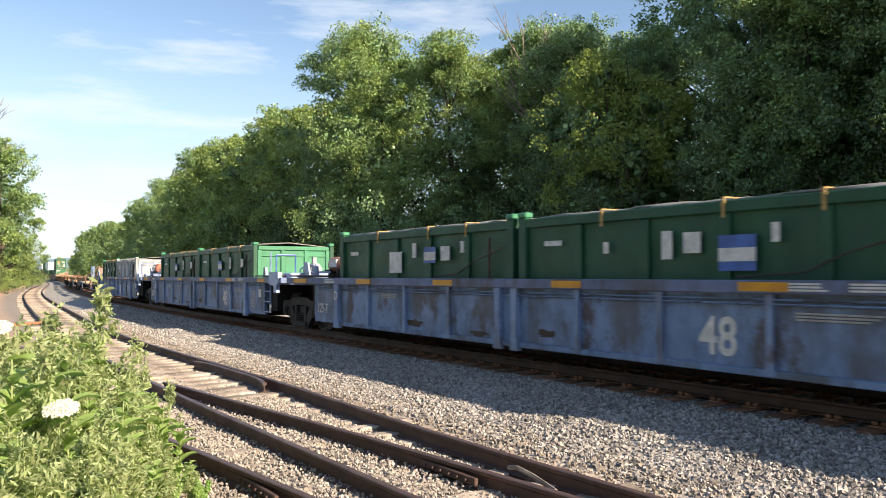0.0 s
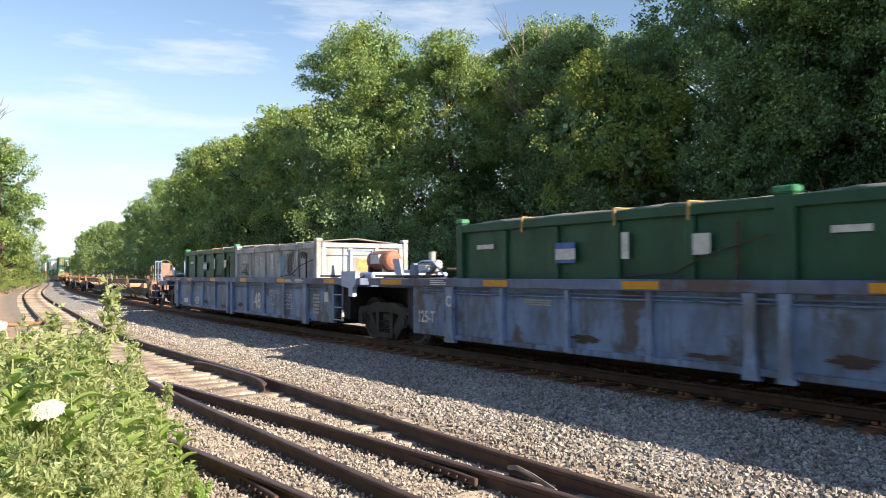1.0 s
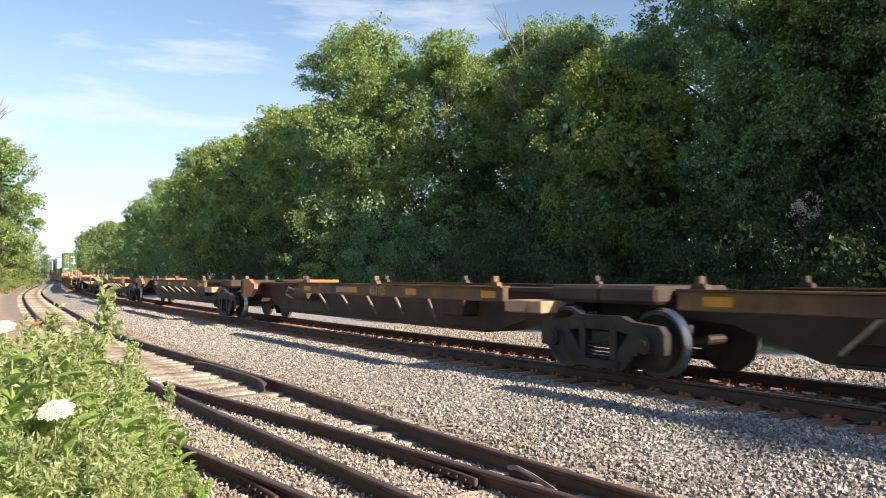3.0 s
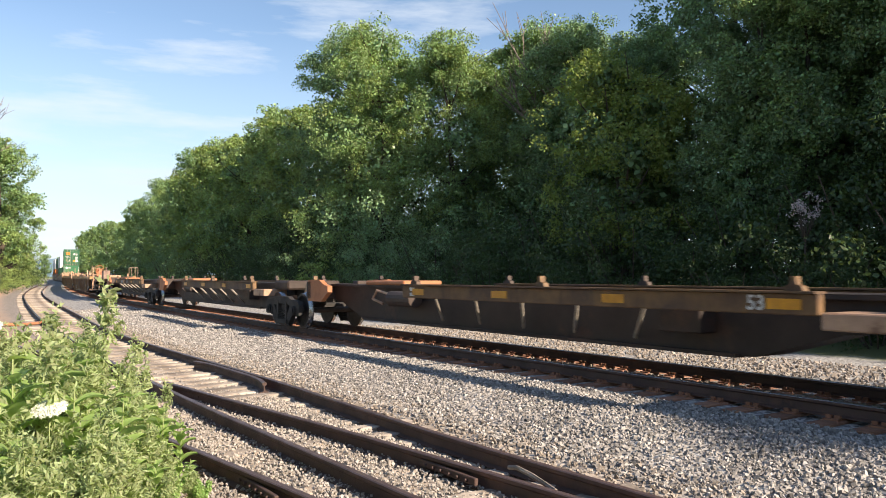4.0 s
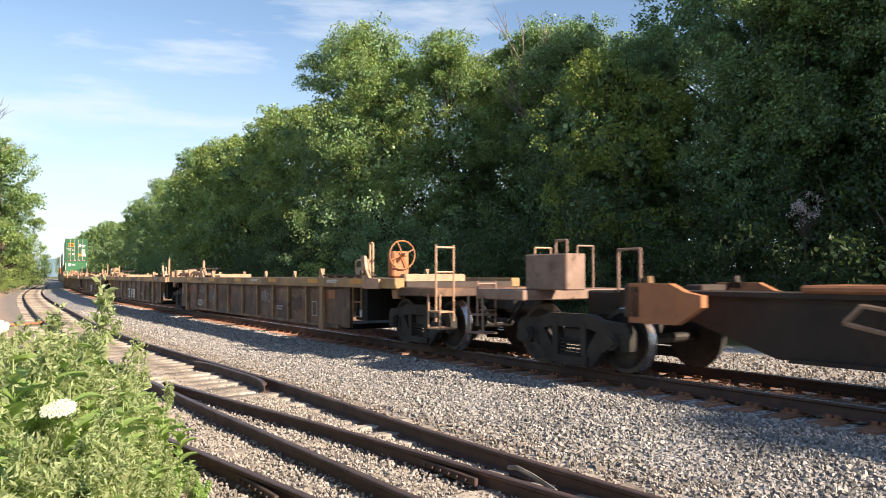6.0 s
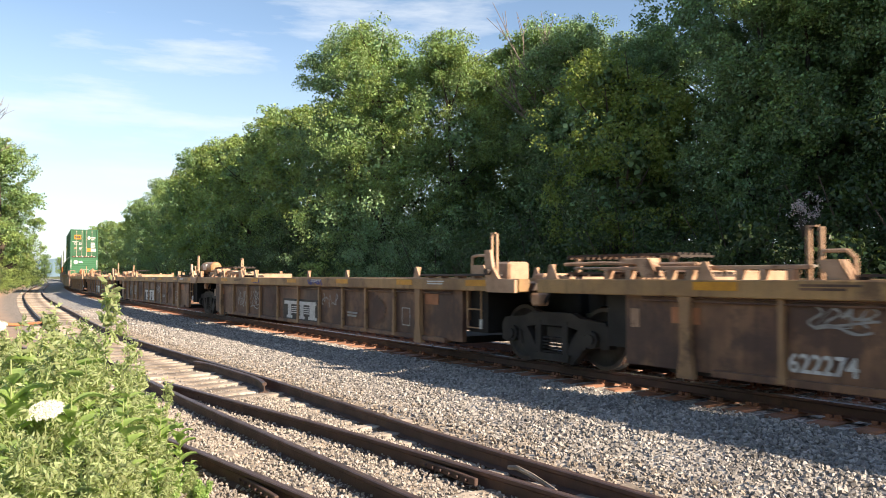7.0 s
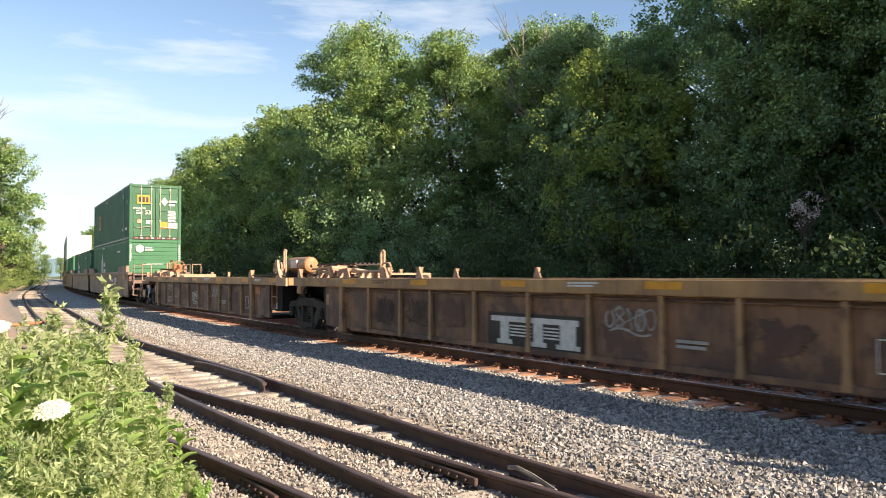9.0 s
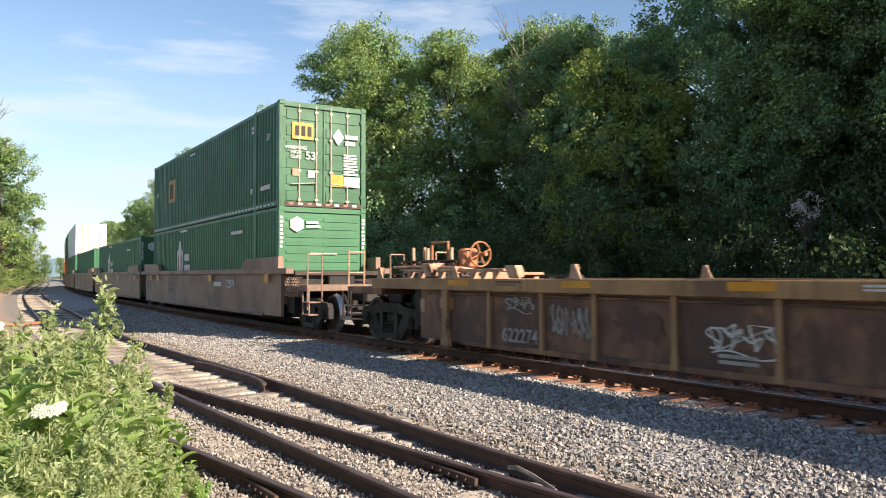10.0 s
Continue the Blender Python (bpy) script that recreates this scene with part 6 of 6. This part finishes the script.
def make_tree(seed, height, spread, low, leaf_mats, label, clumps=110, per=210, leaf=0.24, name="tree"):
    rg, rnd = np.random.default_rng(seed), random.Random(seed)
    t = thing(name, label, "tree", "trees beyond the tracks")
    bm = bmesh.new()
    limbs(bm, rnd, height, low, spread, 0.14 + height * 0.011, 4)
    part("trunk", bm, BARK, t)
    # lobes set irregularly round the stem, clumps over the lobes
    nl = 11
    lob = []
    for k in range(nl):
        a = k * 2.4 + rg.uniform(-0.5, 0.5)
        f = (k + 0.5) / nl
        zz = low + (height - low) * (0.12 + 0.80 * f)
        rr = spread * (1 - 0.55 * f ** 1.7) * rg.uniform(0.35, 0.75)
        lob.append((rr * math.cos(a), rr * math.sin(a), zz, spread * rg.uniform(0.36, 0.58) * (1 - 0.25 * f)))
    lob.append((rg.uniform(-0.5, 0.5), rg.uniform(-0.5, 0.5), height - spread * 0.3, spread * 0.36))
    cen, rad = [], []
    for k in range(clumps):
        x, y, zc, r = lob[rg.integers(len(lob))]
        d = rg.normal(size=3)
        d /= np.linalg.norm(d)
        r = r * rg.uniform(0.7, 1.08)
        cen.append((x + d[0] * r, y + d[1] * r, max(low * 0.8, zc + d[2] * r * 0.85)))
        rad.append(rg.uniform(0.35, 0.95) * (0.12 * spread + 0.15))
    cen, rad = np.array(cen), np.array(rad)
    cut = int(len(cen) * 0.7)
    # core leaves in the darker green, added inside the lobes to block light
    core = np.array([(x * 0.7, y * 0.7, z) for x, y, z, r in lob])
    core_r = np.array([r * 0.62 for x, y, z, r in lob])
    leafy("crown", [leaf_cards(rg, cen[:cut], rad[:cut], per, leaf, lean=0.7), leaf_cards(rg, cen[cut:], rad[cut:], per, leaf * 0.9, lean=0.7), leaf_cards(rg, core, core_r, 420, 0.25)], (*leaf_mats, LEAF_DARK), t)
    return t


NEAR_TREES = [
    make_tree(11, 16.5, 5.2, 2.5, (LEAF, LEAF_LIGHT), "tall broadleaf tree with a mid-green crown", 470, 100, 0.135),
    make_tree(12, 15.0, 4.4, 2.0, (LEAF, LEAF_DARK), "tall broadleaf tree with a dense green crown", 430, 100, 0.135),
    make_tree(13, 17.5, 5.0, 3.0, (LEAF_DARK, LEAF), "tall dark green broadleaf tree", 470, 100, 0.14),
    make_tree(14, 12.5, 4.2, 1.5, (LEAF_LIGHT, LEAF), "light green leafy tree", 380, 80, 0.15),
    make_tree(15, 9.5, 3.6, 1.2, (LEAF_OLIVE, LEAF_OLIVE), "olive-tinted drooping tree at the wood's edge", 520, 62, 0.115),
]
FAR_TREES = [
    make_tree(16, 16.5, 5.2, 2.0, (LEAF, LEAF_LIGHT), "distant broadleaf tree in the wood along the line", 300, 80, 0.205),
    make_tree(17, 15.0, 4.6, 1.8, (LEAF, LEAF_DARK), "distant dense green tree in the wood along the line", 290, 80, 0.20),
    make_tree(18, 17.5, 5.2, 2.0, (LEAF_DARK, LEAF), "distant dark green tree in the wood along the line", 300, 80, 0.21),
    make_tree(19, 12.5, 4.4, 1.2, (LEAF_LIGHT, LEAF), "distant light green tree beside the line", 270, 80, 0.19),
]
used = set()


def plant(kind, s, d, turn, size):
    m = on_line(s, d, ground_z(d) - 0.1)
    m = Matrix.Translation(m) @ Matrix.Rotation(turn, 4, "Z") @ Matrix.Scale(size, 4)
    if id(kind) in used:
        ob = copy_thing(kind, Matrix.Translation(m.translation) @ Matrix.Rotation(turn, 4, "Z"))
        ob.scale = (size, size, size)
        return ob
    used.add(id(kind))
    kind.location, kind.rotation_euler, kind.scale = m.translation, (0, 0, turn), (size, size, size)
    return kind


wood = random.Random(21)
# the wood's edge, one tree after another: place along, distance beyond, kind, height
TALL = (16.5, 15.0, 17.5, 12.5, 9.5)
WOOD = [
    # those at -16, -12, -9 and -2 are unseen, added to shade the right
    (5, 20, 2, 18), (10, 22, 0, 18), (13.6, 20.5, 2, 18.5), (20.5, 22, 1, 14), (8, 17, 1, 13), (14.8, 14.2, 4, 10.6), (2, 16, 2, 13), (-3, 20, 2, 17), (-9, 18, 2, 18), (-16, 20, 1, 20), (-12, 26, 0, 22), (17, 17, 2, 12), (-2, 27, 2, 20), (4, 29, 0, 17), (12, 29, 2, 16), (8.5, 20, 2, 17), (9.8, 16.5, 2, 13.5),
    # the dark kind at 42 puts a shaded tree into leaf colour
    (23.5, 19.5, 2, 14.6), (29.5, 21, 1, 16.3), (26.5, 22, 2, 15.4), (32, 16.5, 0, 16), (36, 14, 0, 17.6), (42, 14.4, 2, 18.8), (46, 17, 2, 16), (34, 21, 3, 15),
    (52, 14.5, 3, 15.5), (58, 14.2, 0, 16.1), (64, 13, 3, 14.4), (72, 13.8, 3, 16.2), (80, 13.6, 3, 16.4), (88, 13, 3, 15), (98, 14.5, 2, 18.6), (105, 12.5, 3, 13.5),
    (113, 14.5, 0, 17), (125, 12.5, 1, 14.5), (140, 14.5, 2, 19.4), (152, 12.5, 0, 15), (165, 13, 1, 17.5), (178, 12, 3, 14), (190, 13, 2, 14.5), (202, 11, 0, 15.5), (217, 10, 1, 16), (235, 8.8, 0, 16), (250, 8.3, 1, 15.5), (262, 8.2, 3, 15), (274, 8.2, 0, 15), (286, 8, 1, 9), (299, 8, 3, 9), (312, 8, 0, 8.5),
    (372, -9, 0, 10.5), (370, -4, 3, 9.5), (374, 2, 1, 11), (371, 8, 0, 10), (375, 14, 3, 11), (372, 20, 1, 12),
]
for s, d, k, tall in WOOD:
    plant((NEAR_TREES if s < 50 and d < 30 and s > -12 else FAR_TREES)[k], s, d, wood.uniform(0, 6.28), tall / TALL[k])
# small trees beside the line towards the sun, which shade the near ballast
for s, d, k, tall in ((-32.9, 8.5, 0, 17.8), (-39.8, 8.5, 2, 18), (-47.6, 8.5, 2, 19)):
    plant(FAR_TREES[k], s, d, wood.uniform(0, 6.28), tall / TALL[k])
# the near side of the line, far off, curving out of sight
for s, d, k, tall in ((100, -8.4, 0, 18.8), (110, -11, 2, 19), (92, -12.5, 3, 12), (120, -10.0, 3, 12), (132, -10.0, 1, 11.5), (148, -10, 3, 9), (166, -10, 0, 8), (186, -9.5, 3, 9), (205, -9.5, 1, 9), (225, -9.5, 3, 9), (248, -9.5, 0, 10), (270, -9.5, 1, 9), (292, -9.5, 3, 10), (314, -9.5, 2, 10)):
    plant(FAR_TREES[k], s, d, wood.uniform(0, 6.28), tall / TALL[k])


# unseen trees added behind the camera, to cut skylight from the near side
for k in range(13):
    plant(FAR_TREES[k % 4], -42 + 7.0 * k, -19.5 - 2.5 * (k % 2), wood.uniform(0, 6.28), wood.uniform(8.5, 10.5) / TALL[k % 4])


def bare_tree(s, d, tall, seed, tag):
    rnd = random.Random(seed)
    t = thing("bare_tree", tag, "tree")
    bm = bmesh.new()

    def grow(p, way, length, r, level):
        q = p + way * length
        rod(bm, p, q, r, 5, r * 0.65)
        if level:
            for k in range(3):
                w = (way + Vector((rnd.uniform(-0.7, 0.7), rnd.uniform(-0.7, 0.7), rnd.uniform(-0.1, 0.5)))).normalized()
                grow(p.lerp(q, rnd.uniform(0.5, 1.0)), w, length * rnd.uniform(0.55, 0.8), r * 0.6, level - 1)

    grow(Vector((0, 0, -0.2)), Vector((0, 0, 1)), tall * 0.4, 0.02 * tall ** 0.9, 5)
    part("trunk", bm, BARE_TWIG, t)
    t.location = on_line(s, d, ground_z(d))


bare_tree(88, -11.5, 21, 5, "leafless grey tree above the green ones")
bare_tree(150, -8.6, 10, 6, "small leafless pinkish-grey tree far down the line")
bare_tree(27, 21, 17, 9, "half-dead tree with bare grey top twigs")


# bushes along the wood's foot; LEAF_SHADE carries the shade under the trees
def make_bush(seed, width, height, mats, leaf, label, clumps=44, per=78):
    rg = np.random.default_rng(seed)
    b = thing("bush", label, "bush", "undergrowth beside the line")
    bm = bmesh.new()
    for k in range(7):
        a = k * 0.9
        rod(bm, (0.1 * math.cos(a), 0.1 * math.sin(a), -0.2), (width * 0.4 * math.cos(a), width * 0.4 * math.sin(a), height * 0.7), 0.03, 5, 0.01)
    part("stem", bm, BARK, b)
    c = np.stack([rg.normal(0, width * 0.33, clumps), rg.normal(0, width * 0.33, clumps), np.abs(rg.normal(0.45, 0.3, clumps)) * height], -1)
    r = rg.uniform(0.25, 0.5, clumps)
    leafy("foliage", [leaf_cards(rg, c, r, per, leaf)], mats, b)
    return b


BUSHES = [make_bush(31, 3.2, 2.6, (LEAF_SHADE,), 0.08, "dark green undergrowth bush with shade in its colour", 44, 105), make_bush(32, 3.6, 3.4, (LEAF_SHADE,), 0.085, "green leafy bush at the wood's foot", 44, 105), make_bush(33, 2.8, 2.2, (LEAF_LIGHT,), 0.11, "light green trackside bush", 44, 105), make_bush(34, 3.4, 3.2, (LEAF_DARK,), 0.09, "mid-green leafy bush at the wood's foot", 44, 100)]
for k in range(62):
    s = -2 + k * 1.3 + wood.uniform(-0.5, 0.5) if k < 42 else 53 + (k - 42) * 7.0
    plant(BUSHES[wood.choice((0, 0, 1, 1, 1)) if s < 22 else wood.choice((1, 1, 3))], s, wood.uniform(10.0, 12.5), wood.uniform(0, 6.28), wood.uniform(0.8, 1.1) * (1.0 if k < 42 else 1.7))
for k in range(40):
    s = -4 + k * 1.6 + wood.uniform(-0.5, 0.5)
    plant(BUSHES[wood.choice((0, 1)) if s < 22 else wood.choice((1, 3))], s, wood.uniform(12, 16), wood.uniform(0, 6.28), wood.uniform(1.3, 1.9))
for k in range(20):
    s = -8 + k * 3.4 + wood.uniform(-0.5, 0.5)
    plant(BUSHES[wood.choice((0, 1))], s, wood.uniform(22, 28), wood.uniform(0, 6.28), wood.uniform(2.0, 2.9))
plant(BUSHES[2], 36, 10.5, 1.0, 1.5)
for s, d, size in ((54, -10.8, 1.2), (58, -11.4, 1.5), (63, -10.9, 1.4), (60, -10.5, 0.7), (68, -10.2, 0.9), (75, -9.8, 1.0), (82, -9.4, 1.2), (88, -9.0, 1.3), (95, -8.9, 1.5), (103, -8.8, 1.6), (112, -8.6, 1.6), (122, -8.5, 1.6), (134, -8.4, 1.6), (147, -8.4, 1.6), (160, -8.4, 1.5), (175, -8.3, 1.5), (190, -8.2, 1.7), (205, -8.2, 1.8), (222, -8.2, 1.8), (240, -8.2, 1.9), (258, -8.2, 2.0), (276, -8.2, 2.0), (295, -8.2, 2.0), (312, -8.2, 2.1)):
    plant(BUSHES[2 if wood.random() < 0.6 else 1], s, d, wood.uniform(0, 6.28), size)


# an added pale pink shrub, standing in for a bright patch among the trees
PALE_PINK = material("pale_pink_card", (0.86, 0.72, 0.74), (0.70, 0.50, 0.55), 20.0, 0.7, bump=0, island=0.2, leaf=0.4)
rg_b = np.random.default_rng(71)
pale_shrub = thing("flowering_shrub", "added pale pink shrub standing in for a bright patch", "bush")
bm = bmesh.new()
tips = [(rg_b.normal(0, 0.26), rg_b.normal(0, 0.26), 3.6 + rg_b.normal(0, 0.33)) for _ in range(16)]
rod(bm, (0, 0, -0.2), (0.05, 0, 2.9), 0.04, 6, 0.025)
for tip in tips:
    rod(bm, (0.05, 0, 2.7), tip, 0.014, 5, 0.006)
part("stem", bm, BARK, pale_shrub)
leafy("blossom", [leaf_cards(rg_b, np.array(tips), np.full(16, 0.14), 34, 0.06)], (PALE_PINK,), pale_shrub)
pale_shrub.location = (10.15, 22.1, -0.4)


# -- weeds in the foreground, from single stems
def make_weed(seed, height, mats, label, leaf=0.05, stems=3, lean=0.12, slim=0.16):
    """A feathery weed: stems with many narrow leaves."""
    rg, rnd = np.random.default_rng(seed), random.Random(seed)
    w = thing("weed", label, "plant", "foreground weeds")
    bm = bmesh.new()
    pts, dirs = [], []
    for k in range(stems):
        a = rnd.uniform(0, 6.28)
        top = Vector((math.cos(a) * lean * height * rnd.uniform(0.3, 1.6), math.sin(a) * lean * height * rnd.uniform(0.3, 1.6), height * (rnd.uniform(0.7, 1.0) if stems > 1 else 1.0)))
        base = Vector((rnd.uniform(-0.06, 0.06), rnd.uniform(-0.06, 0.06), -0.05))
        rod(bm, base, top, 0.006, 5, 0.002)
        nb = 9
        for i in range(nb):
            f = 0.25 + 0.7 * i / nb
            p = base.lerp(top, f)
            b = rnd.uniform(0, 6.28)
            ln = height * 0.2 * (1.15 - f) + 0.03
            q = p + Vector((math.cos(b), math.sin(b), 0.8)) * ln
            rod(bm, p, q, 0.003, 4, 0.0015)
            for j in range(10):
                pts.append(p.lerp(q, 0.15 + 0.09 * j))
        for i in range(34):
            pts.append(base.lerp(top, 0.15 + 0.85 * (i + rnd.random()) / 34))
    part("stem", bm, WEED_STEM, w)
    c = np.array([tuple(p) for p in pts])
    leafy("leaves", [leaf_cards(rg, c, np.full(len(c), leaf * 0.75), 6, leaf, 0.5, 1.0, 0.3, slim)], mats, w)
    return w


def make_broad(seed, height, label, leaf=0.23):
    """A milkweed-like plant with big paired leaves up an upright stem."""
    rnd = random.Random(seed)
    w = thing("broad_leaf_plant", label, "plant", "foreground weeds")
    part("stem", rod(bmesh.new(), (0, 0, -0.05), (0.02, 0.02, height), 0.009, 6, 0.004), WEED_STEM, w)
    for i in range(8):
        for e in (0, 1):
            a = i * 1.57 + e * math.pi + rnd.uniform(-0.3, 0.3)
            z = height * (0.25 + 0.72 * i / 8)
            L = leaf * rnd.uniform(0.8, 1.15) * (1.0 if i < 6 else 0.7)
            bm = bmesh.new()
            rows = []
            for j in range(6):
                f = j / 5
                wd = L * 0.30 * math.sin(math.pi * (0.08 + 0.9 * f)) ** 0.8
                up = 0.75 * f - 0.75 * f * f
                y = L * f
                rows.append([bm.verts.new((-wd, y, L * (up + 0.12))), bm.verts.new((0, y, L * up)), bm.verts.new((wd, y, L * (up + 0.12)))])
            for A, B in zip(rows, rows[1:]):
                for q in (0, 1):
                    bm.faces.new((A[q], A[q + 1], B[q + 1], B[q]))
            lf = part("leaf", bm, BROAD, w, smooth=True)
            lf.matrix_basis = Matrix.Translation((0.005, 0.005, z)) @ Matrix.Rotation(a, 4, "Z") @ Matrix.Rotation(radians(rnd.uniform(5, 35)), 4, "X")
    return w


def make_lace(seed, height, label):
    """A white lace flower: a thin stem with a flat cluster of many tiny blossoms."""
    rg, rnd = np.random.default_rng(seed), random.Random(seed)
    w = thing("lace_flower", label, "flower", "white flowers")
    bm = rod(bmesh.new(), (0, 0, 0), (0, 0, height - 0.04), 0.004, 5, 0.003)
    for k in range(24):
        a, r = k * 2.4, 0.085 * math.sqrt((k + 0.5) / 24)
        rod(bm, (0, 0, height - 0.05), (r * math.cos(a), r * math.sin(a), height - 0.012), 0.0012, 3)
    part("stem", bm, WEED_STEM, w)
    c = np.array([(0.098 * math.sqrt((k + 0.5) / 110) * math.cos(k * 2.4), 0.098 * math.sqrt((k + 0.5) / 110) * math.sin(k * 2.4), height - 0.006 - 0.012 * (k / 110) ** 2) for k in range(110)])
    v, fc = leaf_cards(rg, c, np.full(110, 0.011), 20, 0.015, 0.8, 0.6)
    tilt = np.array(Matrix.Rotation(radians(24), 3, "X"))
    v = (v - np.array([0, 0, height])) @ tilt.T + np.array([0, 0, height])
    leafy("blossom", [(v, fc)], (PETAL,), w)
    return w


WEEDS = [make_weed(41, 1.3, (WEED,), "tall feathery green weed", 0.062, 4, 0.12, 0.11), make_weed(42, 1.0, (WEED,), "bushy green weed with narrow leaves", 0.056, 5, 0.2, 0.12), make_weed(43, 0.75, (BROAD,), "low bright green weed", 0.065, 5, 0.3, 0.2)]
SPRIG = make_weed(44, 1.8, (WEED,), "tall slender weed with a feathery top", 0.075, 1, 0.03)
BROADS = [make_broad(51, 1.05, "upright plant with large pale green leaves"), make_broad(52, 0.8, "upright plant with large pale green leaves", 0.20)]


def ground_at(x, y):
    j = int(np.argmin((LINE_P[:, 0] - x) ** 2 + (LINE_P[:, 1] - y) ** 2))
    d = (x - LINE_P[j, 0]) * math.sin(_th[j]) - (y - LINE_P[j, 1]) * math.cos(_th[j])
    return ground_z(d), d


placed = set()


def put(kind, x, y, turn, size, sway=2.0):
    gz, d = ground_at(x, y)
    m = Matrix.Translation((x, y, gz)) @ Matrix.Rotation(turn, 4, "Z")
    if id(kind) in placed:
        ob = copy_thing(kind, m)
    else:
        placed.add(id(kind))
        ob = kind
        ob.matrix_basis = m
    ob.scale = (size, size, size)
    if sway:
        SWAYERS.append((ob, m, sway, x * 3 + y))
    return ob


weeds = random.Random(7)
count = 0
while count < 190:
    y = weeds.uniform(3.6, 10.5)
    u = weeds.uniform(-0.62, -0.27)
    x = u * y
    # right-hand edge of the patch recedes towards the siding
    if u > -0.275 - 0.016 * (y - 6.0) * (1 if y > 6 else -1.2):
        continue
    gz, d = ground_at(x, y)
    if d > -7.25 and d < -3:
        continue
    edge = min(1.0, max(0.35, (-0.26 - u) / 0.16))
    kind = weeds.choice((WEEDS[0], WEEDS[1], WEEDS[1], WEEDS[2], WEEDS[2], BROADS[0], BROADS[1]))
    put(kind, x, y, weeds.uniform(0, 6.28), edge * weeds.uniform(0.75, 1.1) * (0.9 if y < 5 else 1.0), 1.6 if count % 2 else 0)
    count += 1
for px, py, dist in ((175, 492, 6.4), (108, 538, 6.6), (60, 565, 5.2), (222, 590, 7.0), (25, 560, 5.6), (145, 570, 6.0), (292, 668, 7.0), (10, 610, 4.6), (85, 590, 5.0), (250, 640, 6.6)):
    x, z = (px - 784) / 1390.6 * dist, 1.397 - (py - 487) / 1390.6 * dist
    gz, d = ground_at(x, dist)
    put(SPRIG, x, dist, px * 0.7, (z - gz) / 1.8, 1.2)
for px, py, dist in ((70, 575, 5.6), (112, 560, 6.2), (30, 600, 5.0), (235, 655, 6.4), (285, 690, 6.6), (320, 725, 6.6), (205, 700, 5.6), (340, 800, 6.4), (130, 650, 5.2)):
    x, z = (px - 784) / 1390.6 * dist, 1.397 - (py - 487) / 1390.6 * dist
    gz, d = ground_at(x, dist)
    put(BROADS[px % 2], x, dist, px * 0.9, (z - gz) / (1.15 if px % 2 == 0 else 0.9), 1.5)
LACE = make_lace(61, 1.0, "white lace flower head on a thin stem")
for px, py, dist, sz in ((97, 718, 4.9, 1.0), (197, 850, 5.6, 0.8), (270, 876, 5.8, 0.8), (-10, 575, 7.5, 0.9)):
    x, z = (px - 784) / 1390.6 * dist, 1.397 - (py - 487) / 1390.6 * dist
    gz, d = ground_at(x, dist)
    put(LACE, x, dist, 0.25 * math.sin(px), max(0.5, (z - gz) / 1.0), 2.5)

# distant low hills, with the blue haze put into their colour
hill = bmesh.new()
hr = random.Random(3)
prev = None
for k in range(41):
    a = radians(96 + k * 1.2)
    hh = 30 + 8 * math.sin(k * 0.55) + hr.uniform(-4, 4)
    p = (1500 * math.cos(a), 1500 * math.sin(a))
    q = (1650 * math.cos(a), 1650 * math.sin(a))
    cur = [hill.verts.new((p[0], p[1], -2)), hill.verts.new((q[0], q[1], hh)), hill.verts.new((q[0] * 1.1, q[1] * 1.1, -2))]
    if prev:
        hill.faces.new((prev[0], cur[0], cur[1], prev[1]))
        hill.faces.new((prev[1], cur[1], cur[2], prev[2]))
    prev = cur
HAZE = material("hazy_far_hill", (0.20, 0.30, 0.36), (0.16, 0.25, 0.30), 0.01, 0.95, bump=0)
tagged(part("hill", hill, HAZE), "low wooded hill in blue haze", "hill", kind="structure")


# ---- everything that moves
def station(place, t):
    """Where along the line a place of the train stands at t seconds."""
    return place + 11.76 + 22.686 * (10.0 - t) + 0.0347 * (10.0 - t) ** 2


def ride_pose(place, half, t):
    s = station(place, t)
    a, b = on_line(s - half), on_line(s + half)
    mid, way = (a + b) / 2, a - b
    return Matrix.Translation((mid.x, mid.y, 0)) @ Matrix.Rotation(math.atan2(way.y, way.x), 4, "Z")


def motions():
    times = [k * 0.2 for k in range(51)]
    for ob, place, half in RIDERS:
        walk(ob, [(t, ride_pose(place, half, t)) for t in times])
    for ob, x in SPINNERS:
        walk(ob, [(k / 30, Matrix.Translation((x, 0, 0)) @ Matrix.Rotation(radians(88) * k, 4, "Y")) for k in range(301)])
    for ob, m, size, phase in SWAYERS:
        walk(ob, [(k * 0.4, m @ pose(0, 0, 0, size * math.sin(k * 1.25 + phase), size * 0.8 * math.sin(k * 0.9 + phase * 2), 0)) for k in range(26)])


motions()
